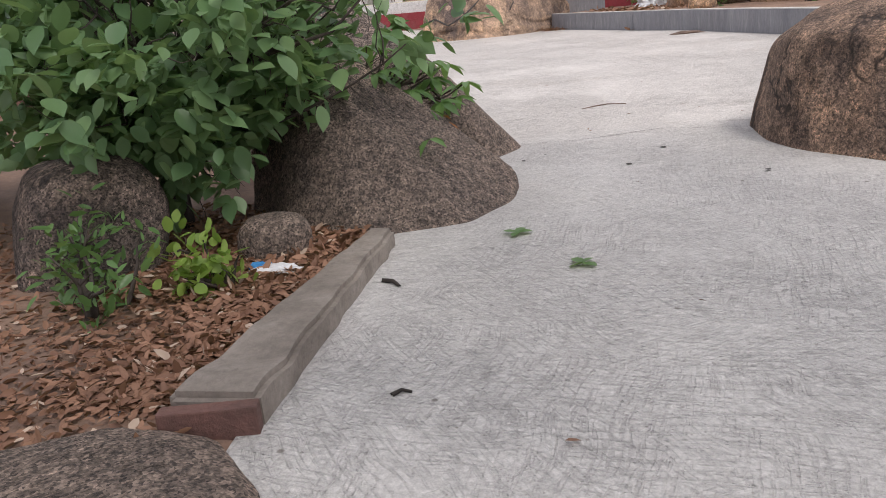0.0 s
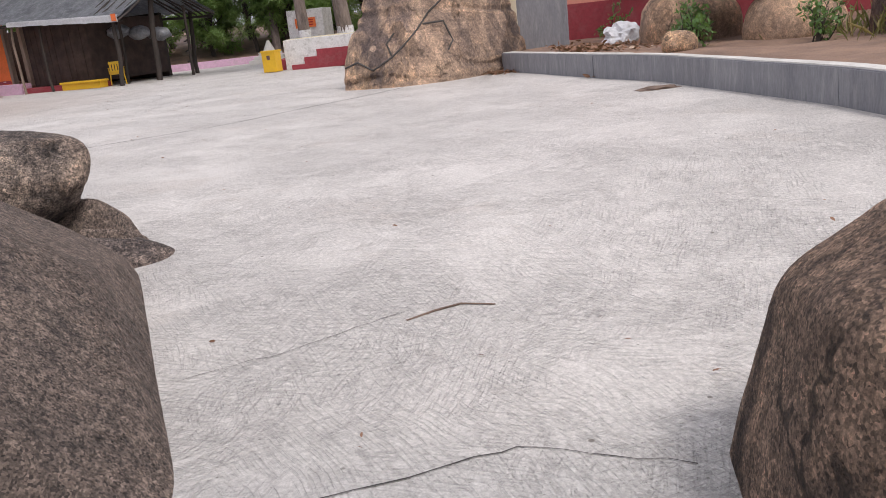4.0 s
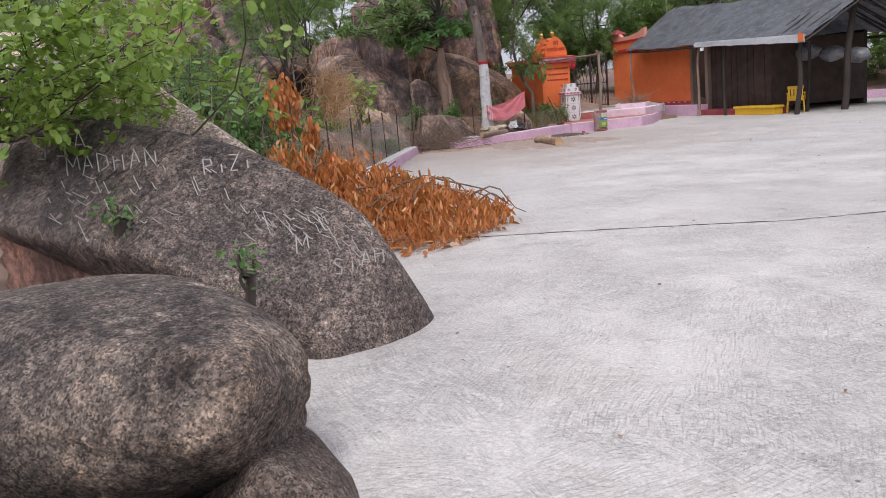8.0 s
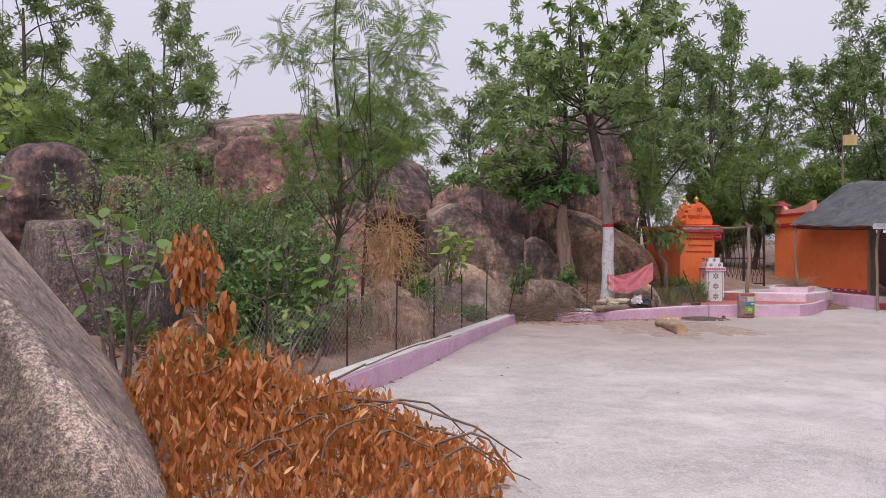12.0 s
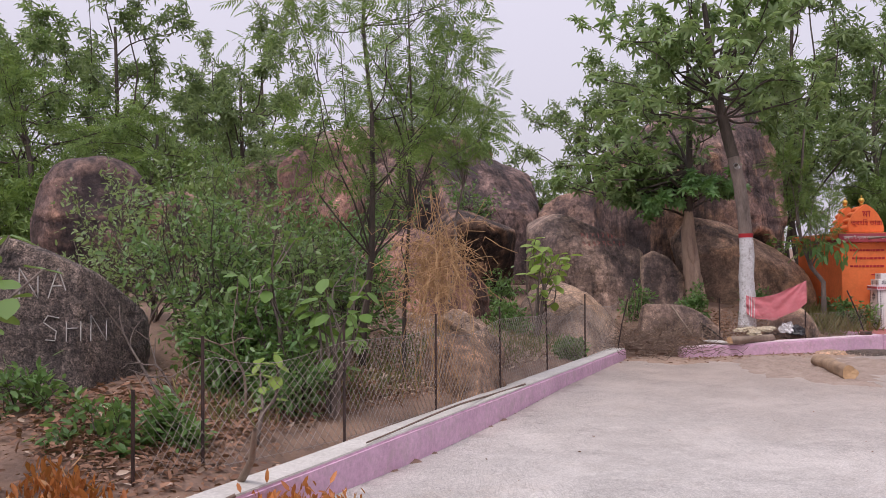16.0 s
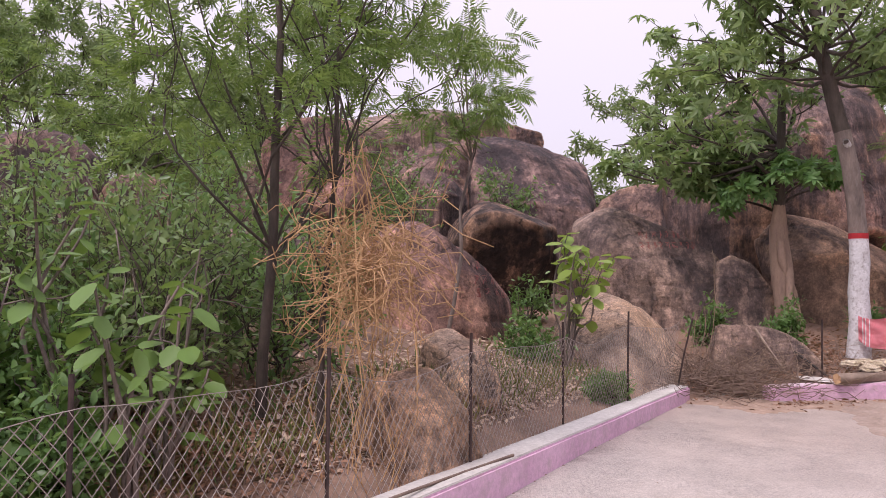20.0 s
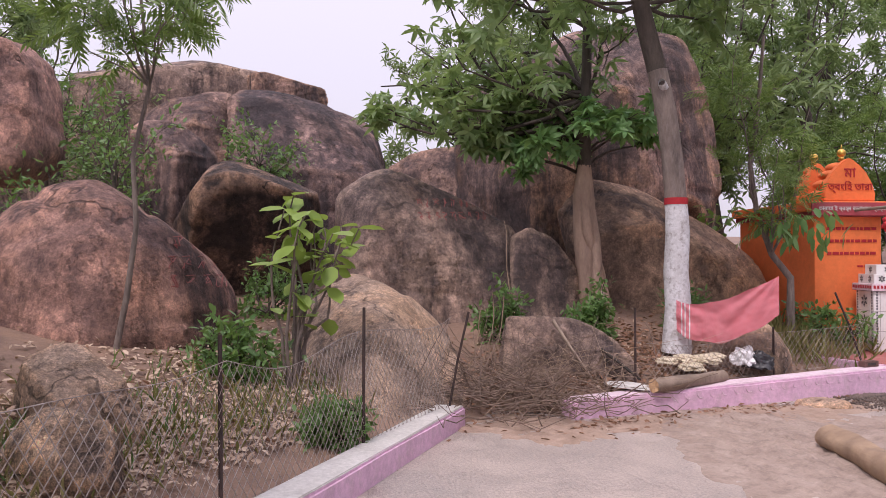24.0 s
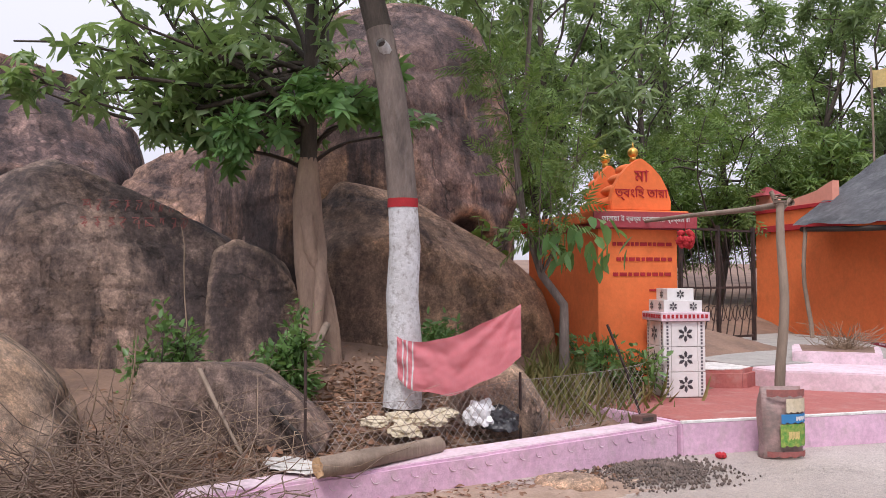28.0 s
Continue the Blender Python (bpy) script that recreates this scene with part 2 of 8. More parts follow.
def concrete_ground():
    """Hand-broomed concrete: short fine strokes that turn from patch to patch, pale worn areas, grey areas, a greyer
    southern pour, grit.
    """
    m = MATS["courtyard"] = bpy.data.materials.new("courtyard_concrete")
    n, l = nodes_of(m)
    b = n["Principled BSDF"]
    co = n.new("ShaderNodeNewGeometry").outputs["Position"]
    heights = []
    for k, (turn, sx, sy) in enumerate(((20, 75, 5), (68, 90, 6), (112, 70, 4.5), (155, 85, 6))):
        mp = n.new("ShaderNodeMapping")
        mp.inputs["Rotation"].default_value = (0, 0, radians(turn))
        l.new(co, mp.inputs["Vector"])
        bow = n.new("ShaderNodeTexNoise")
        bow.inputs["Scale"].default_value = 1.3
        l.new(mp.outputs[0], bow.inputs["Vector"])
        arc = n.new("ShaderNodeVectorMath")
        arc.operation = "MULTIPLY_ADD"
        arc.inputs[1].default_value = (0.22, 0.22, 0)
        l.new(bow.outputs["Color"], arc.inputs[0])
        l.new(mp.outputs[0], arc.inputs[2])
        fit = n.new("ShaderNodeMapping")
        fit.inputs["Scale"].default_value = (sx, sy, 0)
        l.new(arc.outputs[0], fit.inputs["Vector"])
        stroke = noise_node(n, l, fit.outputs[0], 1.0, 2.0, 0.55)
        where = n.new("ShaderNodeMapping")
        where.inputs["Location"].default_value = (7.3 * k, 3.1 * k, 0)
        l.new(co, where.inputs["Vector"])
        mask = ramp_node(n, l, noise_node(n, l, where.outputs[0], 0.75, 9.0, 0.72), 0.44, 0.53)
        deep = n.new("ShaderNodeMath")
        deep.operation = "MULTIPLY"
        l.new(ramp_node(n, l, stroke, 0.36, 0.5, 1.0, 0.0), deep.inputs[0])
        l.new(mask, deep.inputs[1])
        heights.append(deep.outputs[0])
    grit = noise_node(n, l, co, 45, 10.0, 0.88)
    tone = noise_node(n, l, co, 0.22, 6.0, 0.65)
    col = mix_node(n, l, ramp_node(n, l, tone, 0.35, 0.65), (0.63, 0.595, 0.56), (0.55, 0.52, 0.49))
    col = mix_node(n, l, ramp_node(n, l, noise_node(n, l, co, 2.4, 12.0, 0.8), 0.45, 0.68, 0, 0.4), col, (0.43, 0.405, 0.385))
    col = mix_node(n, l, ramp_node(n, l, noise_node(n, l, co, 0.6, 10.0, 0.75), 0.55, 0.68, 0, 0.35), col, (0.60, 0.52, 0.45))
    # greyer southern pour; the overhanging tree's shade is put into this grey too
    south = n.new("ShaderNodeSeparateXYZ")
    l.new(co, south.inputs[0])
    edge = n.new("ShaderNodeMath")
    edge.operation = "MULTIPLY_ADD"
    edge.inputs[1].default_value = 0.5
    l.new(noise_node(n, l, co, 1.8, 6.0, 0.65), edge.inputs[0])
    l.new(south.outputs["Y"], edge.inputs[2])
    col = mix_node(n, l, ramp_node(n, l, edge.outputs[0], 6.1, 6.75, 0.7, 0.0), col, (0.50, 0.485, 0.47))
    away = n.new("ShaderNodeVectorMath")
    away.operation = "DISTANCE"
    away.inputs[1].default_value = (-14.2, 25.8, 0)
    l.new(co, away.inputs[0])
    ragged = n.new("ShaderNodeMath")
    ragged.operation = "MULTIPLY_ADD"
    ragged.inputs[1].default_value = 4.0
    l.new(noise_node(n, l, co, 0.7, 9.0, 0.7), ragged.inputs[0])
    l.new(away.outputs["Value"], ragged.inputs[2])
    col = mix_node(n, l, ramp_node(n, l, ragged.outputs[0], 4.5, 11.0, 0.95, 0.0), col, (0.43, 0.355, 0.31))
    for h in heights:
        col = mix_node(n, l, ramp_node(n, l, h, 0, 1, 0, 0.27), col, (0.27, 0.255, 0.245))
    col = mix_node(n, l, 0.7, col, mix_node(n, l, ramp_node(n, l, grit, 0.34, 0.66), (0.42, 0.42, 0.42), (1.58, 1.58, 1.58)), "MULTIPLY")
    for sc, rad, amt in ((4.0, 0.045, 0.85), (14.0, 0.075, 0.6), (31.0, 0.11, 0.45)):
        dots = n.new("ShaderNodeTexVoronoi")
        dots.inputs["Scale"].default_value = sc
        l.new(co, dots.inputs["Vector"])
        pick = n.new("ShaderNodeMath")
        pick.operation = "MULTIPLY"
        l.new(ramp_node(n, l, dots.outputs["Distance"], rad * 0.7, rad * 1.2, amt, 0.0), pick.inputs[0])
        l.new(ramp_node(n, l, dots.outputs["Color"], 0.5, 0.55), pick.inputs[1])
        col = mix_node(n, l, pick.outputs[0], col, (0.14, 0.12, 0.10))
    l.new(col, b.inputs["Base Color"])
    b.inputs["Roughness"].default_value = 0.55
    last = None
    for h in heights + [grit]:
        bb = n.new("ShaderNodeBump")
        bb.inputs["Strength"].default_value, bb.inputs["Distance"].default_value = (0.6, 0.006) if h is grit else (0.55, 0.01)
        bb.invert = h is not grit
        l.new(h, bb.inputs["Height"])
        if last:
            l.new(last, bb.inputs["Normal"])
        last = bb.outputs[0]
    l.new(last, b.inputs["Normal"])
    return m


concrete_ground()
surface("soil", (0.28, 0.18, 0.13), (0.165, 0.106, 0.08), big=1.4, fine=22, bump=0.7, bump_scale=18, grime=(0.27, 0.17, 0.11), grime_fac=0.6)
surface("mud_board", (0.085, 0.055, 0.046), (0.045, 0.03, 0.026), big=2.5, fine=26, bump=0.6, grime=(0.05, 0.035, 0.03), grime_fac=0.6)
surface("old_cement", (0.31, 0.27, 0.235), (0.2, 0.17, 0.145), big=3.2, fine=34, bump=0.8, bump_scale=20, grime=(0.12, 0.10, 0.085), grime_fac=0.6)
surface("faded_yellow", (0.66, 0.50, 0.20), (0.55, 0.42, 0.18), big=3, fine=20, bump=0)
surface("cement", (0.42, 0.40, 0.37), (0.33, 0.32, 0.30), big=2.2, fine=30, bump=0.4, grime=(0.18, 0.17, 0.16))
surface("grey_plaster", (0.27, 0.27, 0.29), (0.21, 0.21, 0.23), big=1.5, fine=20, stretch=(3, 3, 0.5), grime=(0.42, 0.41, 0.41), grime_fac=0.5)
surface("pale_cement", (0.6, 0.58, 0.55), (0.5, 0.48, 0.45), big=1.8, fine=24, grime=(0.3, 0.28, 0.26))
surface("pink_paint", (0.70, 0.46, 0.60), (0.62, 0.39, 0.53), big=2.0, fine=18, bump=0.3, grime=(0.45, 0.36, 0.36), grime_fac=0.55)
surface("pale_pink", (0.74, 0.60, 0.66), (0.66, 0.5, 0.57), big=2.4, fine=20, grime=(0.42, 0.36, 0.36), grime_fac=0.5)
surface("red_floor", (0.42, 0.14, 0.12), (0.36, 0.11, 0.10), big=1.3, fine=22, grime=(0.45, 0.28, 0.25), grime_fac=0.5)
surface("maroon_paint", (0.34, 0.05, 0.065), (0.27, 0.04, 0.05), big=1.0, fine=14, grime=(0.3, 0.15, 0.14))
surface("orange_paint", (0.80, 0.195, 0.055), (0.74, 0.165, 0.045), big=1.0, fine=12, bump=0.15, amount=0.25, grime=(0.5, 0.13, 0.04), grime_fac=0.4)
surface("salmon_paint", (0.72, 0.32, 0.24), (0.66, 0.28, 0.21), big=0.6, fine=9, bump=0.12, amount=0.2)
surface("red_paint", (0.45, 0.025, 0.03), (0.38, 0.02, 0.03), big=2, fine=20, amount=0.3)
surface("white_paint", (0.76, 0.75, 0.74), (0.66, 0.65, 0.63), big=3, fine=26, grime=(0.3, 0.28, 0.26), grime_fac=0.6)
surface("yellow_paint", (0.75, 0.45, 0.02), (0.68, 0.4, 0.02), big=2, fine=16, amount=0.25, rough=0.5)
surface("cream_paint", (0.62, 0.55, 0.40), (0.55, 0.48, 0.34), big=1, fine=14)
surface("gold", (0.8, 0.5, 0.12), (0.7, 0.42, 0.1), rough=0.3, metal=0.9, bump=0.05)
surface("black_plastic", (0.02, 0.02, 0.024), (0.035, 0.035, 0.04), rough=0.35, bump=0.5, bump_scale=12)
surface("white_plastic", (0.72, 0.72, 0.74), (0.6, 0.6, 0.62), rough=0.4, bump=0.4, bump_scale=14)
# black plastic whose reflected sheen is put into the lighter greys
surface("tarp", (0.24, 0.25, 0.27), (0.13, 0.135, 0.15), rough=0.5, big=1.6, fine=9, bump=1.0, bump_scale=7.0, amount=0.8, grime=(0.40, 0.40, 0.42), grime_fac=0.6)
surface("dark_wood", (0.055, 0.042, 0.036), (0.03, 0.024, 0.02), big=3, fine=26, bump=0.6, bump_scale=26, stretch=(1, 1, 0.25))
surface("weathered_wood", (0.30, 0.23, 0.18), (0.2, 0.15, 0.115), big=4, fine=30, bump=0.6, stretch=(1, 1, 0.2))
surface("log_bark", (0.42, 0.29, 0.19), (0.25, 0.17, 0.115), big=5, fine=20, bump=0.9, bump_scale=20)
surface("log_core", (0.52, 0.35, 0.2), (0.42, 0.26, 0.14), big=6, fine=30)
surface("bark_grey", (0.24, 0.19, 0.165), (0.12, 0.095, 0.085), big=4, fine=24, bump=0.9, bump_scale=24, stretch=(1.6, 1.6, 0.5), grime=(0.36, 0.31, 0.28))
surface("bark_dark", (0.10, 0.078, 0.065), (0.05, 0.04, 0.034), big=4, fine=24, bump=0.9, bump_scale=24, stretch=(1.6, 1.6, 0.5))
surface("root_bark", (0.38, 0.265, 0.2), (0.27, 0.185, 0.145), big=3, fine=18, bump=0.7, stretch=(1.5, 1.5, 0.5))
surface("white_wash", (0.70, 0.70, 0.72), (0.58, 0.57, 0.58), big=5, fine=28, bump=0.7, bump_scale=24, grime=(0.2, 0.17, 0.15), grime_fac=0.8)
surface("rust_iron", (0.075, 0.045, 0.04), (0.04, 0.028, 0.026), big=8, fine=40, metal=0.3, rough=0.7)
surface("wire", (0.44, 0.39, 0.36), (0.28, 0.225, 0.2), big=4, fine=30, metal=0.5, rough=0.6, bump=0)
surface("brick", (0.17, 0.085, 0.07), (0.11, 0.06, 0.05), big=7, fine=40, bump=0.6)
surface("dry_twig", (0.22, 0.155, 0.12), (0.13, 0.09, 0.07), big=5, fine=30, bump=0.2)
surface("dry_straw", (0.36, 0.26, 0.18), (0.24, 0.17, 0.12), big=4, fine=24, bump=0)
surface("vine_straw", (0.60, 0.38, 0.20), (0.42, 0.25, 0.12), big=3, fine=20, bump=0)
surface("gravel", (0.24, 0.18, 0.15), (0.11, 0.085, 0.075), big=9, fine=60, bump=0.8, vary=0.3)
surface("crack", (0.09, 0.08, 0.075), (0.05, 0.045, 0.04), big=9, fine=40)
surface("scratch", (0.5, 0.47, 0.45), (0.4, 0.38, 0.36), big=9, fine=60, bump=0.3)
surface("faint_red", (0.33, 0.10, 0.09), (0.24, 0.10, 0.09), big=6, fine=40, bump=0.2)
surface("spilt_earth", (0.40, 0.29, 0.225), (0.31, 0.215, 0.16), big=4, fine=30, bump=0.5, grime=(0.2, 0.14, 0.11))
surface("bare_rock", (0.38, 0.295, 0.245), (0.29, 0.215, 0.175), big=3, fine=26, bump=0.8, bump_scale=16, grime=(0.16, 0.12, 0.10), grime_fac=0.6)
surface("paper", (0.55, 0.47, 0.33), (0.62, 0.55, 0.42), big=9, fine=30, bump=0.3)
surface("text_red", (0.42, 0.02, 0.03), bump=0, amount=0.1)
surface("text_white", (0.75, 0.74, 0.72), bump=0, amount=0.1)
surface("motif_grey", (0.13, 0.12, 0.14), bump=0, amount=0.2)
surface("tile_white", (0.72, 0.70, 0.70), (0.66, 0.64, 0.64), rough=0.25, bump=0.05, amount=0.15)
surface("blue_print", (0.05, 0.25, 0.55), bump=0, amount=0.3)
surface("green_print", (0.10, 0.28, 0.05), (0.3, 0.35, 0.08), big=20, fine=40, bump=0.2)
surface("sack_pink", (0.36, 0.235, 0.22), (0.22, 0.165, 0.15), big=9, fine=30, bump=0.4, rough=0.5)
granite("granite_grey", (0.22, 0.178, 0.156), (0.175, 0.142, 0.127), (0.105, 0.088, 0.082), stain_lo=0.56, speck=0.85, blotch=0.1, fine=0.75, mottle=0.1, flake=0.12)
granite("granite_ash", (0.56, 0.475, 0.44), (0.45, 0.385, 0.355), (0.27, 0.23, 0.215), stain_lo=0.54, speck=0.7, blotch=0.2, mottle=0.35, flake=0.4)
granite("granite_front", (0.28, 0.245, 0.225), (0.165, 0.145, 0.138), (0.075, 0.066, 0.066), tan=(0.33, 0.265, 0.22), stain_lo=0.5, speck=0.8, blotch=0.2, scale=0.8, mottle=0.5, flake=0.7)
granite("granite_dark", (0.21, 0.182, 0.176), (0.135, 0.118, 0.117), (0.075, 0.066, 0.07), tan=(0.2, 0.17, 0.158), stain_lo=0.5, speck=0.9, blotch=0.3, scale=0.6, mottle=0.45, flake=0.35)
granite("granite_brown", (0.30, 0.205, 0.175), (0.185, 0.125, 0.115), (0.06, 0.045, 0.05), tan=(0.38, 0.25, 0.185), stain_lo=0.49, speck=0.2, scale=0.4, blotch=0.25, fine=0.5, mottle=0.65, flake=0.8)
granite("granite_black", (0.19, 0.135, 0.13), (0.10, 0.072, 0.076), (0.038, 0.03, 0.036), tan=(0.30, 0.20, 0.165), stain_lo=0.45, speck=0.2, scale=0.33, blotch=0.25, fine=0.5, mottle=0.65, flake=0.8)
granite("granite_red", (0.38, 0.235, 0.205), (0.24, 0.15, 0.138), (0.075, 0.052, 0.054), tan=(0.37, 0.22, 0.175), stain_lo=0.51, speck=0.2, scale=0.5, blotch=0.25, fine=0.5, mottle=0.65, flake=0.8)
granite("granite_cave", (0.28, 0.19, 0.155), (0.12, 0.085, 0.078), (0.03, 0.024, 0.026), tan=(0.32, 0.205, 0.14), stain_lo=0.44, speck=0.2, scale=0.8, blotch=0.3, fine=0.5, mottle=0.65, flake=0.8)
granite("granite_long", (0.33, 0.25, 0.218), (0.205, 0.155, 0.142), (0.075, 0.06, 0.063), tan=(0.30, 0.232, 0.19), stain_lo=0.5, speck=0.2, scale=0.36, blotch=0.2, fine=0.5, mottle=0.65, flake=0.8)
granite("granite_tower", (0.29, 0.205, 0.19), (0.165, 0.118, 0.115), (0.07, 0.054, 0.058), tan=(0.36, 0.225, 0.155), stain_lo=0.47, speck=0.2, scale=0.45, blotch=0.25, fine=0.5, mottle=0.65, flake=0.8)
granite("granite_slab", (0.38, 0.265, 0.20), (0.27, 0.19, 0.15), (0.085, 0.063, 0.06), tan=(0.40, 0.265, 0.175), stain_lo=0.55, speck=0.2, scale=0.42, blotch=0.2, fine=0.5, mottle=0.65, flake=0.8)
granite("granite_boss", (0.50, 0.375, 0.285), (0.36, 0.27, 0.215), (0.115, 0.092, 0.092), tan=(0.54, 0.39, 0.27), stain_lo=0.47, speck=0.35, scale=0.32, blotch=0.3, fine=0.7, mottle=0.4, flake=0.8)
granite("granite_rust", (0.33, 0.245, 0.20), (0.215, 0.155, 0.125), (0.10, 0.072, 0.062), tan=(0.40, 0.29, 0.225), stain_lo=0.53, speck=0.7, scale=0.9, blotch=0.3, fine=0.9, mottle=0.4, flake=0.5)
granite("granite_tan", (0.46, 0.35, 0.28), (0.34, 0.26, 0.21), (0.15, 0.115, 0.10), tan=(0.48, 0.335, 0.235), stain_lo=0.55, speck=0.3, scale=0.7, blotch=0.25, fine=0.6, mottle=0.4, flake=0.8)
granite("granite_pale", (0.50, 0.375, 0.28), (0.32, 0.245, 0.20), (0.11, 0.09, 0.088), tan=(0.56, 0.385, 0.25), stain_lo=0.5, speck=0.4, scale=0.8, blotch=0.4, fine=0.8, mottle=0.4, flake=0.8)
foliage("leaf_neem", (0.10, 0.19, 0.055), (0.25, 0.38, 0.11), back=0.45)
foliage("leaf_dark", (0.13, 0.23, 0.085), (0.32, 0.45, 0.19), rough=0.4, back=0.5)
foliage("leaf_bush", (0.075, 0.17, 0.055), (0.20, 0.36, 0.12), rough=0.35)
foliage("leaf_broad", (0.095, 0.20, 0.085), (0.25, 0.40, 0.18), rough=0.4, back=0.4)
foliage("leaf_bright", (0.19, 0.33, 0.05), (0.36, 0.50, 0.12))
foliage("leaf_sap", (0.085, 0.19, 0.045), (0.20, 0.34, 0.085), back=0.35)
foliage("leaf_fig", (0.11, 0.27, 0.085), (0.23, 0.43, 0.15), rough=0.4)
foliage("leaf_far", (0.12, 0.20, 0.10), (0.31, 0.42, 0.19), back=0.55)
foliage("leaf_dry", (0.36, 0.105, 0.03), (0.72, 0.27, 0.085), back=0.3, rough=0.5, dry=(0.74, 0.44, 0.22))
foliage("leaf_litter", (0.15, 0.07, 0.043), (0.37, 0.20, 0.125), back=0.1, rough=0.7, dry=(0.52, 0.40, 0.31))
foliage("leaf_pale", (0.42, 0.29, 0.21), (0.66, 0.51, 0.39), back=0.1, rough=0.7, dry=(0.26, 0.14, 0.09))
foliage("grass_dry", (0.36, 0.26, 0.12), (0.22, 0.25, 0.08), back=0.3, rough=0.6)


def cloth_mat():
    m = MATS["gamcha"] = bpy.data.materials.new("checked_red_cloth")
    n, l = nodes_of(m)
    b = n["Principled BSDF"]
    uv = n.new("ShaderNodeTexCoord").outputs["UV"]
    cols = []
    for axis, s in ((0, 66.0), (1, 30.0)):
        w = n.new("ShaderNodeTexWave")
        w.bands_direction = "XY"[axis]
        w.inputs["Scale"].default_value = s / 6.283 * 1.0
        l.new(uv, w.inputs["Vector"])
        cols.append(ramp_node(n, l, w.outputs["Fac"], 0.6, 0.9))
    col = mix_node(n, l, ramp_node(n, l, cols[0], 0, 1, 0, 0.45), (0.66, 0.10, 0.14), (0.85, 0.62, 0.64))
    col = mix_node(n, l, ramp_node(n, l, cols[1], 0, 1, 0, 0.45), col, (0.80, 0.52, 0.55))
    l.new(col, b.inputs["Base Color"])
    b.inputs["Roughness"].default_value = 0.9
    t = n.new("ShaderNodeBsdfTranslucent")
    l.new(col, t.inputs[0])
    s = n.new("ShaderNodeMixShader")
    s.inputs[0].default_value = 0.25
    l.new(b.outputs[0], s.inputs[1])
    l.new(t.outputs[0], s.inputs[2])
    l.new(s.outputs[0], n["Material Output"].inputs[0])


cloth_mat()
# ---- builders ----
def thing(name, loc, label, category, group="", turn=0.0, kind=""):
    ob = new(name)
    ob.matrix_world = pose(*loc, 0, 0, turn)
    ob.empty_display_size = 0.1
    return tagged(ob, label, category, group, kind)


def finish(me, material, smooth):
    for mt in material if isinstance(material, (list, tuple)) else [material]:
        me.materials.append(MATS[mt])
    if smooth:
        me.shade_smooth()
    return me


def mesh_of(name, bm, material, smooth=False):
    bmesh.ops.recalc_face_normals(bm, faces=bm.faces)
    me = bpy.data.meshes.new(name)
    bm.to_mesh(me)
    bm.free()
    return finish(me, material, smooth)


def part(name, bm, material, parent, label="", smooth=False, kind=""):
    me = bm if isinstance(bm, bpy.types.Mesh) else mesh_of(name, bm, material, smooth)
    ob = new(name, me)
    ob.parent = parent
    return tagged(ob, label, kind=kind)


def solo(name, bm, material, label, category, group="", smooth=False, kind="", loc=(0, 0, 0), turn=0.0):
    me = bm if isinstance(bm, bpy.types.Mesh) else mesh_of(name, bm, material, smooth)
    ob = new(name, me)
    ob.matrix_world = pose(*loc, 0, 0, turn)
    return tagged(ob, label, category, group, kind)


def box(x0, y0, z0, x1, y1, z1, bevel=0.0, bm=None):
    bm = bm or bmesh.new()
    r = bmesh.ops.create_cube(bm, size=1.0, matrix=Matrix.LocRotScale(((x0 + x1) / 2, (y0 + y1) / 2, (z0 + z1) / 2), None, (x1 - x0, y1 - y0, z1 - z0)))
    if bevel:
        es = list({e for v in r["verts"] for e in v.link_edges})
        bmesh.ops.bevel(bm, geom=es, offset=bevel, segments=2, affect="EDGES", profile=0.6)
    return bm


def prism(points, z0, z1, bevel=0.0):
    """An upright prism over a plan outline."""
    bm = bmesh.new()
    vs = [bm.verts.new((x, y, z0)) for x, y in points]
    f = bm.faces.new(vs)
    e = bmesh.ops.extrude_face_region(bm, geom=[f])
    bmesh.ops.translate(bm, verts=[v for v in e["geom"] if isinstance(v, bmesh.types.BMVert)], vec=(0, 0, z1 - z0))
    if bevel:
        bmesh.ops.bevel(bm, geom=[e for e in bm.edges if abs(e.verts[0].co.z - e.verts[1].co.z) < 1e-6 and e.verts[0].co.z > (z0 + z1) / 2] +
                        [e for e in bm.edges if abs(e.verts[0].co.z - e.verts[1].co.z) > 1e-6], offset=bevel, segments=2, affect="EDGES")
    return bm


def mesh_np(name, verts, faces, material, smooth=False):
    me = bpy.data.meshes.new(name)
    verts, faces = np.asarray(verts, np.float32), np.asarray(faces, np.int32)
    k = faces.shape[1]
    me.vertices.add(len(verts))
    me.vertices.foreach_set("co", verts.ravel())
    me.loops.add(faces.size)
    me.loops.foreach_set("vertex_index", faces.ravel())
    me.polygons.add(len(faces))
    me.polygons.foreach_set("loop_start", np.arange(0, faces.size, k, dtype=np.int32))
    me.update(calc_edges=True)
    return finish(me, material, smooth)


